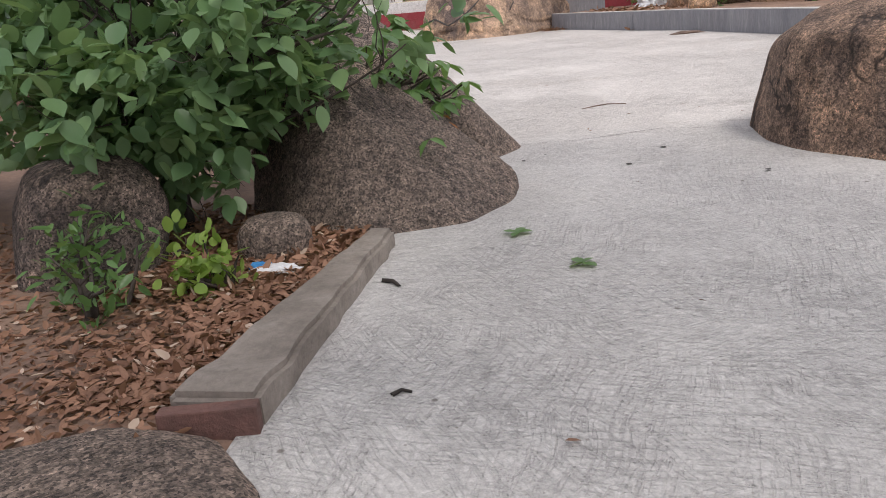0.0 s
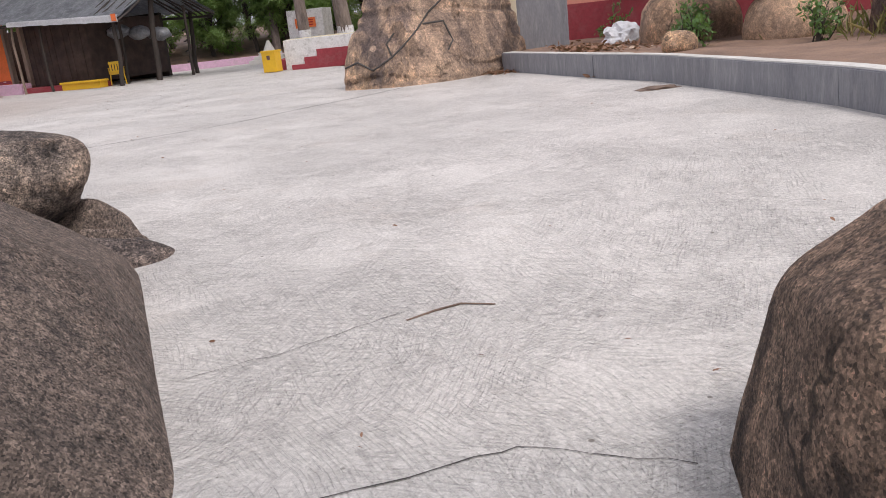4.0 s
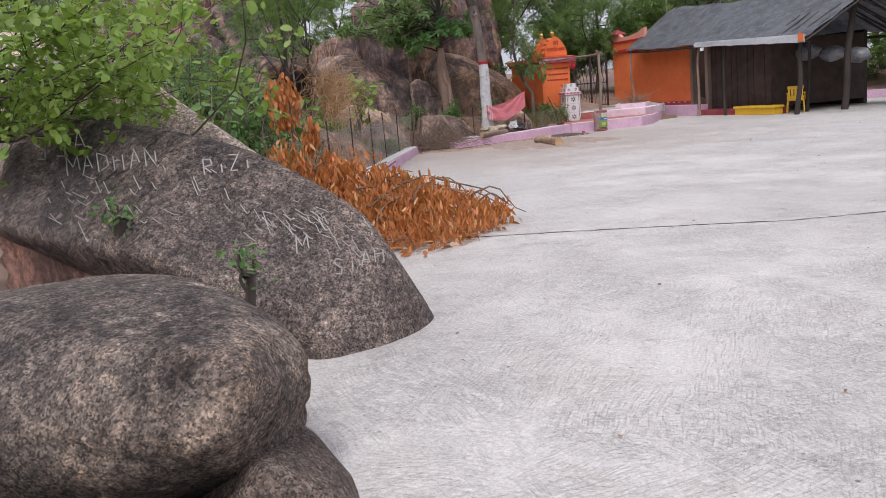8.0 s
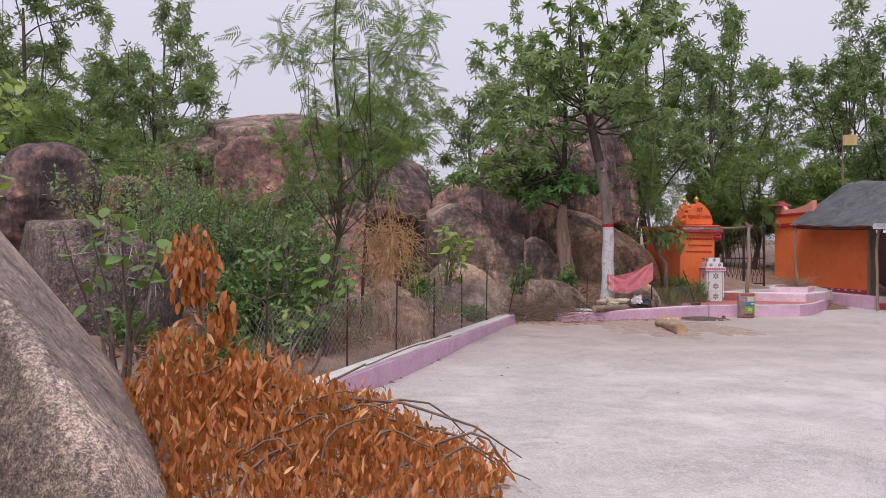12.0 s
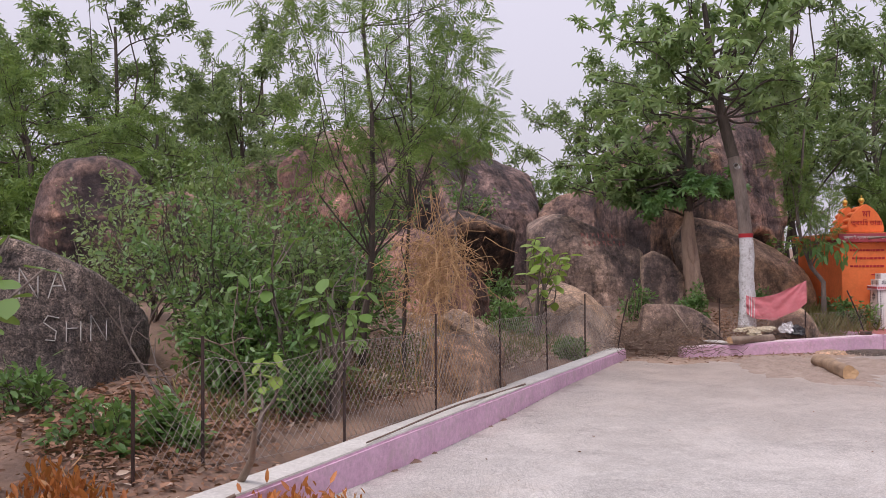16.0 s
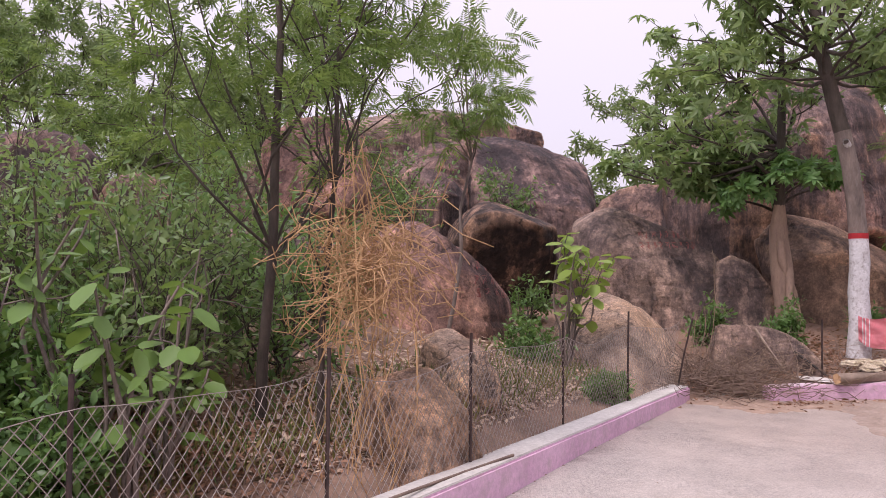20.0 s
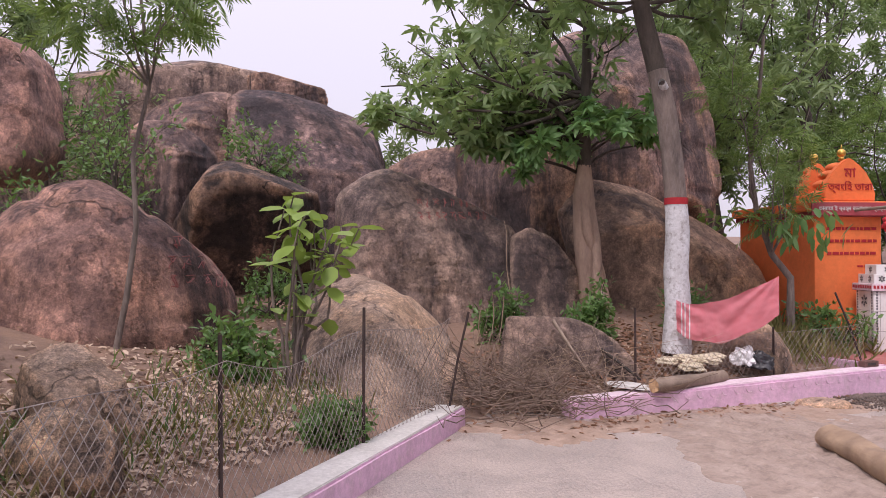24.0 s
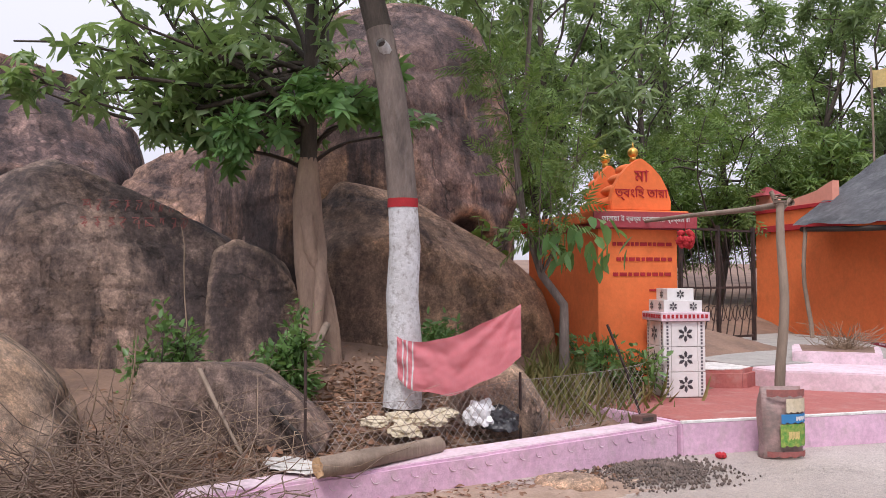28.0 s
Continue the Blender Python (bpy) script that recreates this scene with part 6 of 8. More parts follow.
part("knot", tube_mesh("knot", [([(0.0, -0.2, 3.45), (0.08, -0.32, 3.5)], [0.07, 0.05])], "white_wash", 8), None, t1, "pale cut branch stub")
tb, tw = limbs(rg, spine[8:], (-0.3, -0.7, 5.9), (3.1, 3.1, 1.9), 20, 5, 0.35, 0.042)
part("bough", tube_mesh("bough", tb, "bark_dark", 5), None, t1, kind="stuff")
pos, aim = leaf_sites(rg, tw, 5, 0.5, 0.4)
part("crown", leaves_mesh("crown", pos, aim, 0.22 * rg.uniform(0.7, 1.2, len(pos)), PALM, "leaf_dark", rg, 0.4), None, t1, kind="stuff")

tb, tw = limbs(rg, spine[9:], (-0.6, -0.8, 7.2), (2.7, 2.7, 1.5), 15, 5, 0.2, 0.035)
part("top_bough", tube_mesh("top_bough", tb, "bark_dark", 5), None, t1, kind="stuff")
pos, aim = leaf_sites(rg, tw, 6, 0.5, 0.4)
part("top_crown", leaves_mesh("top_crown", pos, aim, 0.22 * rg.uniform(0.7, 1.2, len(pos)), PALM, "leaf_dark", rg, 0.4), None, t1, kind="stuff")

# fig whose roots run down the rock
rg = R(42)
fig = thing("fig_tree", (-18.31, 27.92, 0.85), "fig tree whose pale roots grip the boulders", "tree")
part("trunk", tube_mesh("trunk", [(np.array([(0.12, -0.02, -0.2), (0.06, -0.02, 0.25), (0.02, -0.04, 0.6), (-0.03, -0.1, 1.1), (-0.02, -0.14, 1.8), (0.02, -0.15, 2.3)]), [0.24, 0.22, 0.2, 0.18, 0.17, 0.1])], "root_bark", 12), None, fig)
part("upper_trunk", tube_mesh("upper_trunk", [(np.array([(0.02, -0.15, 2.2), (0.06, -0.15, 3.3), (0.05, -0.1, 4.6), (0.0, -0.1, 6.0)]), [0.1, 0.085, 0.065, 0.03])], "bark_dark", 9), None, fig, "thin dark upper trunk")
for a in ((0.35, 0.25), (-0.35, -0.3), (0.45, -0.2)):
    part("root", tube_mesh("root", [(bend((-0.02, -0.08, 1.9), (a[0] * 0.6, a[1] * 0.6, -0.15), 7, rg, 0.05), np.linspace(0.09, 0.06, 7))], "root_bark", 8), None, fig)
tb, tw = limbs(rg, np.array([(-0.25, -0.05, 2.2), (-0.2, 0, 3.0), (-0.25, 0.1, 4.2), (-0.3, 0.1, 5.4)]), (-0.1, -0.2, 2.75), (1.7, 1.7, 0.6), 17, 5, 0.0, 0.03)
part("bough", tube_mesh("bough", tb, "bark_dark", 5), None, fig, kind="stuff")
pos, aim = leaf_sites(rg, tw, 4, 0.6, 0.1)
part("crown", leaves_mesh("crown", pos, aim, 0.19 * rg.uniform(0.7, 1.2, len(pos)), whorl(7, BLADE, 0.3), "leaf_fig", rg, 0.35), None, fig, kind="stuff")
tb, tw = limbs(rg, np.array([(0.04, -0.1, 2.6), (0.06, -0.12, 3.4), (0.05, -0.1, 4.4), (0.0, -0.1, 5.6)]), (-1.3, -0.75, 4.2), (2.5, 2.3, 1.35), 19, 5, 0.0, 0.045)
part("upper_bough", tube_mesh("upper_bough", tb, "bark_dark", 5), None, fig, kind="stuff")
tb2, tw2 = limbs(rg, np.array([(0.04, -0.1, 2.8), (0.06, -0.12, 3.3), (0.05, -0.1, 3.8)]), (-0.9, -2.2, 3.2), (1.3, 1.3, 0.6), 8, 6, 0.0, 0.05)
part("low_bough", tube_mesh("low_bough", tb2, "bark_dark", 5), None, fig, kind="stuff")
pos, aim = leaf_sites(rg, tw + tw2, 4, 0.6, 0.3, 0.1)
part("upper_crown", leaves_mesh("upper_crown", pos, aim, 0.2 * rg.uniform(0.7, 1.2, len(pos)), PALM, "leaf_dark", rg, 0.4), None, fig, kind="stuff")

# slender young tree with a red mark, before the shrine
rg = R(43)
y1 = tree("young_tree", (-16.42, 30.1, 0.42), "slender crooked young tree with a red mark on its stem", rg, [(0, 0, -0.1), (0, 0, 0.6), (0.0, 0.0, 1.0), (-0.2, -0.16, 1.35), (-0.35, -0.3, 2.0), (-0.42, -0.35, 2.7), (-0.3, -0.3, 3.6), (-0.2, -0.3, 4.6)],
          0.065, (-0.2, -0.2, 3.6), (1.0, 1.0, 1.5), 14, 3, 8, 0.3, FEATHER, "leaf_neem", start=0.45, limb_r=0.02)
part("red_mark", tube_mesh("red_mark", [([(-0.33, -0.28, 1.84), (-0.35, -0.3, 1.96)], 0.052)], "red_paint", 9), None, y1, "red painted mark")
pos = crown_points(rg, (0.25, 0.0, 1.75), (0.75, 0.5, 0.3), 46, 0.2)
aim = rg.normal(size=(46, 3)) * 0.5 + (0, 0, -1.0)
part("hanging_leaves", leaves_mesh("hanging_leaves", pos, aim, 0.26, BLADE, "leaf_fig", rg, 0.4), None, y1, kind="stuff")

# tall feathery tree beside the fence, and a thinner one by the dome boulder
rg = R(44)
tree("tree", (-12.75, 17.7, 0.45), "multi-stemmed feathery tree beside the fence", rg, [(-0.25, 0, -0.15), (-0.15, 0, 0.6), (0.05, 0.05, 1.5), (0.1, 0.05, 2.4), (-0.05, 0.1, 3.4), (-0.1, 0.0, 4.6), (-0.2, 0.1, 6.0)], 0.055, (0.1, 0.1, 4.2), (1.9, 1.9, 1.8), 18, 6, 9, 0.28,
     FEATHER, "leaf_neem", "bark_dark", start=0.42, limb_r=0.017, droop=0.3)
tree("tree", (-12.6, 18.15, 0.35), "thin feathery tree behind the fence, hung with dry vine", rg, [(0, 0, -0.15), (0.05, 0, 1.0), (0.0, 0.1, 2.2), (0.1, 0.1, 3.4), (0.0, 0.1, 5.0)], 0.032, (0, 0, 3.8), (1.5, 1.5, 1.5), 14, 4, 8, 0.26, FEATHER, "leaf_neem", "bark_dark", start=0.35, limb_r=0.014)
tree("young_tree", (-17.26, 20.95, 0.75), "thin bare-stemmed young tree before the dome boulder", rg, [(-0.1, -0.1, -0.1), (-0.02, 0.02, 0.6), (0.06, 0.1, 1.3), (0.1, 0.06, 2.0), (0.2, 0.2, 2.7), (0.18, 0.12, 3.6), (0.1, 0.1, 4.6)], 0.034, (0.1, 0.1, 4.0), (1.3, 1.3, 0.9), 12, 4, 7, 0.32,
     feather(7, 0.42), "leaf_neem", "bark_grey", start=0.55, limb_r=0.018)
tree("tree", (-6.4, 9.8, 1.0), "bright green tree overhanging the scratched slab", R(45), [(0, 0, -0.2), (0.1, 0.1, 0.5), (0.3, 0.3, 1.0), (0.5, 0.5, 1.5), (0.6, 0.9, 2.2)], 0.09, (0.8, 1.0, 1.25), (2.2, 1.5, 0.85), 46, 8, 18, 0.085, ROUND, "leaf_bright", "bark_dark", start=0.2, limb_r=0.014,
     droop=0.15, spread=0.6, roll=0.4)

tree("tree", (4.4, -1.6, -0.2), "spreading green tree shading the start of the path", R(39), [(0, 0, -0.2), (0.05, 0.1, 1.2), (-0.3, 0.4, 2.6), (-0.9, 1.2, 3.8), (-1.6, 2.0, 4.8)], 0.16, (-2.9, 3.1, 5.0), (2.8, 2.8, 1.0), 24, 6, 9, 0.18, ROUND, "leaf_bush",
     start=0.5, limb_r=0.05, droop=0.2)

# saplings with large leaves
def sapling(loc, h, label, seed, leaf="leaf_bright", n=26, size=0.24, lean=(0.1, 0.05), spread_=0.45):
    g_ = R(seed)
    t = thing("sapling", loc, label, "sapling", "large-leaved saplings")
    paths, pos, aim = [], [], []
    for k in range(max(2, n // 7)):
        a = 2 * math.pi * k / max(2, n // 7) + g_.uniform(-0.4, 0.4)
        tip = (lean[0] + spread_ * math.cos(a) * g_.uniform(0.4, 1), lean[1] + spread_ * math.sin(a) * g_.uniform(0.4, 1), h * g_.uniform(0.7, 1.0))
        p = bend((0, 0, -0.1), tip, 9, g_, 0.05)
        p[:4, :2] *= 0.6
        paths.append((p, np.linspace(0.022, 0.007, 9)))
        for j in range(7):
            q = p[8 - j // 2] if j < 6 else p[4]
            b = j * 2.4 + a
            pos.append(q)
            aim.append((math.cos(b), math.sin(b), g_.uniform(-0.9, 0.3)))
    for p in paths:
        part("stem", tube_mesh("stem", [p], "bark_grey", 6), None, t)
    for p, a in zip(pos, aim):
        part("leaf", leaves_mesh("leaf", [p], [a], size * g_.uniform(0.65, 1.15), ROUND if size > 0.14 else BLADE, leaf, g_, 0.25), None, t)
    return t


sapling((-16.4, 22.4, 0.45), 2.0, "young large-leaved sapling behind the fence", 51, n=84, size=0.25, lean=(0.1, 0.2), leaf="leaf_bright")
sapling((-10.95, 16.7, 0.28), 1.5, "pale large-leaved shrub behind the wire mesh", 52, n=49, size=0.2, leaf="leaf_sap")
sapling((-11.5, 16.2, 0.3), 2.0, "tall pale large-leaved shrub behind the wire mesh", 53, n=49, size=0.19, leaf="leaf_sap")
sapling((-11.6, 16.9, 0.35), 0.9, "low pale large-leaved shrub behind the wire mesh", 54, n=35, size=0.19, leaf="leaf_sap")
sapling((-8.55, 13.35, 0.3), 2.0, "heart-leaved sapling growing beside the slab", 55, n=70, size=0.19, spread_=0.75, leaf="leaf_sap")
sapling((-18.75, 31.0, 1.95), 0.75, "drooping large-leaved sapling on the slab crest", 57, n=35, size=0.2, leaf="leaf_sap")
sapling((-10.0, 15.7, 0.22), 0.9, "small yellowish sapling inside the fence", 56, n=20, size=0.16)


def shrub(loc, radii, label, seed, leaf, tpl, size, n_limbs=14, n_subs=5, per=9, bark="bark_dark", group="shrubs", category="shrub", droop=0.2, fixed_trunk=0.4):
    g_ = R(seed)
    top = radii[2] * 0.8
    return tree("shrub", loc, label, g_, [(0, 0, -0.15), (0.02, 0.02, top * 0.3), (0.05, -0.03, top * 0.6), (0, 0.05, top)], 0.035, (0, 0, radii[2] * 0.95), radii, n_limbs, n_subs, per, size, tpl, leaf, bark, start=0.1, limb_r=0.016, droop=droop,
                group=group, category=category)


for k, (x, y, rx, rz, lf) in enumerate([(-13.3, 15.6, 1.15, 1.1, "leaf_dark"), (-14.4, 16.6, 1.2, 1.15, "leaf_bush"), (-15.2, 15.2, 1.3, 1.2, "leaf_dark"), (-15.6, 17.6, 1.1, 1.0, "leaf_bush"),
                                    (-13.6, 17.0, 0.9, 0.9, "leaf_dark"), (-11.0, 16.2, 0.4, 0.45, "leaf_bush"), (-11.6, 15.75, 0.5, 0.5, "leaf_dark"), (-12.6, 16.1, 0.9, 0.85, "leaf_dark"), (-16.8, 16.2, 1.4, 1.2, "leaf_dark"), (-17.8, 18.2, 1.2, 0.9, "leaf_bush"), (-18.5, 15.0, 1.5, 1.3, "leaf_dark"), (-20.4, 20.6, 1.0, 1.0, "leaf_bush"), (-12.0, 16.0, 0.6, 0.7, "leaf_dark"), (-12.9, 16.6, 0.8, 0.9, "leaf_dark"), (-14.3, 18.0, 0.9, 0.8, "leaf_bush"), (-16.4, 18.6, 1.0, 0.9, "leaf_dark")]):
    shrub((x, y, level(x, y) - 0.05), (rx, rx, rz), "dense small-leaved green shrub behind the fence", 60 + k, "leaf_bush" if lf == "leaf_dark" and k % 3 == 0 else lf, BLADE, 0.105, 26, 7, 8)
for k, (x, y, z, r, rz) in enumerate([(-16.7, 21.9, 0.55, 0.5, 0.35), (-18.0, 26.0, 0.5, 0.4, 0.45), (-17.3, 28.9, 0.7, 0.35, 0.3), (-15.0, 22.2, 0.25, 0.3, 0.18), (-23.6, 24.4, 3.2, 0.9, 0.7), (-21.6, 21.5, 2.6, 0.9, 0.9), (-16.2, 30.6, 0.35, 0.55, 0.4), (-17.2, 27.0, 0.55, 0.3, 0.5),
                                     (-24.6, 21.6, 2.0, 1.2, 1.4), (-19.6, 23.2, 0.8, 0.6, 0.5), (-21.0, 17.2, 2.0, 1.3, 1.2), (-24.2, 20.8, 3.0, 1.1, 1.2), (-26.0, 18.2, 2.6, 1.7, 1.7), (-20.4, 18.9, 1.6, 0.9, 0.9), (-9.75, 14.45, 0.15, 0.35, 0.3), (-10.6, 13.9, 0.2, 0.5, 0.4), (-9.9, 15.0, 0.15, 0.3, 0.3)]):
    shrub((x, y, z - 0.05), (r, r, rz), "leafy green bush among the boulders", 80 + k, "leaf_bush", BLADE, 0.11, 16, 6, 10)

# bare pale stems between the shrubs
rg = R(58)
for k in range(26):
    x, y = rg.uniform(-15.5, -10.6), rg.uniform(15.0, 17.4)
    z = level(x, y)
    tip = (rg.uniform(-0.6, 0.6), rg.uniform(-0.6, 0.6), rg.uniform(0.7, 1.9))
    br = thing("bare_shrub", (x, y, z), "leafless pale stems among the shrubs", "shrub", "bare stems")
    p = bend((0, 0, -0.1), tip, 8, rg, 0.09)
    part("stem", tube_mesh("stem", [(p, np.linspace(0.018, 0.005, 8))], "bark_grey" if k % 3 else "weathered_wood", 5), None, br)
    for j in (3, 4, 5, 6):
        part("twig", tube_mesh("twig", [(bend(p[j], p[j] + rg.normal(size=3) * 0.3 + (0, 0, 0.15), 5, rg, 0.08), np.linspace(0.007, 0.003, 5))], "bark_grey" if k % 3 else "weathered_wood", 4), None, br)

# broad-leaved bush over the first boulder
rg = R(46)
bush = thing("bush", (-1.45, 4.35, -0.15), "broad-leaved green bush overhanging the boulders", "bush")
paths = [(bend((0.05, 0.1, 0), (-0.05, 0.3, 1.5), 8, rg, 0.05), np.linspace(0.05, 0.03, 8)), (bend((-0.1, 0.0, 0), (0.5, -0.2, 1.1), 8, rg, 0.05), np.linspace(0.03, 0.012, 8))]
tb, tw = limbs(rg, bend((0.05, 0.1, 0.2), (-0.05, 0.3, 1.5), 8, rg, 0.02), (0.15, 0.05, 1.05), (1.45, 1.0, 0.72), 70, 6, 0.2, 0.02)
part("stem", tube_mesh("stem", paths[:1], "bark_dark", 7), None, bush)
part("bough", tube_mesh("bough", paths[1:] + tb, "bark_dark", 5), None, bush, kind="stuff")
spine = bend((0.05, 0.1, 1.4), (-0.2, 0.4, 5.0), 8, rg, 0.03)
tb, tw = limbs(rg, spine, (0.6, 0.2, 4.6), (2.8, 2.8, 1.2), 26, 5, 0.3, 0.04)
part("upper_stem", tube_mesh("upper_stem", [(spine, np.linspace(0.05, 0.03, 8))], "bark_dark", 7), None, bush)
part("upper_bough", tube_mesh("upper_bough", tb, "bark_dark", 5), None, bush, kind="stuff")
hp, ha = leaf_sites(rg, tw, 7, 0.6, 0.25)
part("upper_foliage", leaves_mesh("upper_foliage", hp, ha, 0.13 * rg.uniform(0.6, 1.25, len(hp)), OVAL, "leaf_broad", rg, 0.35), None, bush, kind="stuff")
tb, tw = limbs(rg, bend((0.05, 0.1, 0.2), (-0.05, 0.3, 1.5), 8, rg, 0.02), (0.15, 0.05, 1.05), (1.45, 1.0, 0.72), 70, 6, 0.2, 0.02)
pos, aim = leaf_sites(rg, tw, 13, 0.6, 0.25)
keep = pos[:, 2] > 0.3 + 0.12 * rg.random(len(pos)) - 0.3 * (pos[:, 0] < 0.55) * (pos[:, 1] < 0.1)
part("foliage", leaves_mesh("foliage", pos[keep], aim[keep], 0.12 * rg.uniform(0.6, 1.2, keep.sum()), OVAL, "leaf_broad", rg, 0.35), None, bush, kind="stuff")


copy_thing(bush, pose(-3.3, 5.0, -0.2, 0, 0, 140))


def whorl_plant(loc, label, seed, tips, size, leaf="leaf_bush", n=7):
    g_ = R(seed)
    t = thing("plant", loc, label, "plant", "whorled plants")
    for p in tips:
        part("stem", tube_mesh("stem", [(bend((0, 0, -0.05), p, 7, g_, 0.08), np.linspace(0.009, 0.005, 7))], "bark_dark", 5), None, t)
        part("leaf_whorl", leaves_mesh("leaf_whorl", [p], [(g_.uniform(-0.3, 0.3) + 0.6, g_.uniform(-0.5, 0.5), 0.1)], size * g_.uniform(0.8, 1.15), whorl(n, BLADE, 0.45), leaf, g_, 0.2), None, t)


whorl_plant((-0.35, 5.15, 0.45), "whorled green plant drooping over the boulder", 47, [(0.12, 0.05, 0.06), (0.25, -0.1, -0.02), (0.38, 0.12, 0.02), (0.05, -0.2, 0.1), (-0.15, 0.1, 0.2), (0.2, 0.25, 0.12), (0.0, 0.0, 0.25), (-0.3, -0.1, 0.22), (0.3, 0.0, 0.12), (0.42, -0.02, -0.12),
                                                                    (-0.45, 0.1, 0.3), (0.15, 0.1, -0.05), (-0.1, -0.25, -0.05), (0.05, -0.3, -0.16), (-0.25, -0.3, 0.05), (-0.4, -0.2, 0.1), (0.28, -0.2, -0.14), (-0.05, -0.12, 0.02), (-0.5, -0.1, 0.25), (0.12, -0.15, 0.12)], 0.14)
whorl_plant((-0.3, 5.25, 0.42), "yellow-green whorled plant trailing over the boulder ridge", 44, [(0.26, 0.05, 0.16), (0.42, 0.05, 0.12), (0.08, 0.05, 0.06), (0.28, 0.05, -0.03), (0.4, 0.08, -0.14), (0.25, 0.05, -0.24), (0.54, 0.05, 0.0), (0.15, -0.2, 0.22), (0.35, -0.15, 0.16), (0.2, 0.0, 0.28),
                                                                    (0.34, 0.02, 0.03), (0.18, 0.04, -0.1), (0.48, 0.0, -0.08), (0.05, -0.1, 0.26)], 0.115, "leaf_bush", 6)
whorl_plant((-0.2, 5.2, 0.4), "withered brown leaves on a trailing stem", 43, [(0.22, 0.0, -0.15), (0.28, 0.1, -0.22)], 0.12, "leaf_dry", 3)
whorl_plant((-0.12, 4.55, 0.1), "small three-leaved shoot on the boulder face", 48, [(0.1, -0.12, 0.12)], 0.13, n=4)
whorl_plant((0.0, 5.75, 0.3), "small bright whorled shoot on the sloping boulder", 49, [(0.18, -0.14, 0.07)], 0.11, "leaf_bush", 5)
for k, (x, y, s) in enumerate([(-1.42, 3.05, 0.26), (-1.5, 3.2, 0.2), (-0.95, 3.28, 0.16)]):
    shrub((x, y, -0.17), (s, s, s * 0.9), "small fern-like weed in the leaf litter", 90 + k, "leaf_bush" if k < 2 else "leaf_bright", BLADE if k < 2 else ROUND, 0.07, 9, 3, 6, "bark_dark", "weeds", "weed")
for k, (x, y, z) in enumerate([(-2.4, 10.3, 0.55), (-3.7, 10.15, 0.85)]):
    shrub((x, y, z), (0.12, 0.12, 0.1), "small green weed in a rock crevice", 95 + k, "leaf_bush", BLADE, 0.06, 7, 2, 5, "bark_dark", "weeds", "weed")

# background wood: a few grown trees, copied
wood = []
for k, (h, r, zc, n, lf, tpl, sz) in enumerate([(11, 3.4, 6.8, 19, "leaf_far", FAN, 0.3), (9, 3.0, 5.2, 18, "leaf_far", FAN, 0.27), (12.5, 3.2, 8.0, 18, "leaf_dark", FAN, 0.3), (7, 2.8, 3.8, 22, "leaf_neem", FEATHER_S, 0.36), (4.5, 2.6, 2.2, 26, "leaf_neem", FAN, 0.25)]):
    g_ = R(100 + k)
    sp = bend((0, 0, -0.3), (g_.uniform(-0.6, 0.6), g_.uniform(-0.6, 0.6), h * 0.76), 9, g_, 0.03)
    wood.append(tree("tree", (-24 + k * 5, 52, 0.2), "slender green woodland tree at the edge of the yard", g_, sp, 0.13, (0, 0, zc), (r, r, h * 0.42), n, 7, 11, sz, tpl, lf, "bark_dark", start=0.25, limb_r=0.05, group="background trees", jitter=0.14, reach=(0.12, 0.34)))
g_ = R(7)
SPOTS = [(-40, 12, 2), (-37, 15.5, 0), (-34, 10.5, 2), (-41, 22, 0), (-42, 19, 2), (-33, 19.5, 1), (-30, 13.5, 3), (-29, 17, 3),
         (-27, 36, 1), (-24, 38.5, 0), (-22, 42, 3), (-26, 44, 2), (-20, 47, 0), (-16, 48, 1), (-23, 50, 2), (-12, 49, 0), (-8, 50, 2), (-18, 53, 2), (-5, 49, 1), (-1, 48, 0), (3, 47, 2), (-10, 55, 0), (-3, 54, 2), (6, 52, 1),
         (-29, 41, 0), (-32, 46, 2), (-28, 48, 0), (-36, 40, 2), (-33, 35, 1), (-14, 52, 3), (-7, 47, 3), (-20.5, 44, 4), (-16.5, 45.5, 4), (-12.5, 46.8, 4), (-9, 47, 4), (-24, 41, 4), (-5.5, 47.4, 4), (-1.5, 45, 4), (1.5, 42, 3), (-25.5, 37.5, 3),
         (-38, 17, 4), (8, 30, 1), (10, 24, 0), (12, 34, 2), (11, 18, 1), (-27, 12, 4), (-31, 9, 1)]
for x, y, k in SPOTS:
    s = g_.uniform(0.85, 1.2)
    m = pose(x + g_.uniform(-0.6, 0.6), y + g_.uniform(-0.6, 0.6), level(x, y) - 0.1, 0, 0, g_.uniform(0, 360)) @ Matrix.Diagonal((s, s, s * g_.uniform(0.9, 1.1), 1))
    c = copy_thing(wood[k], m)

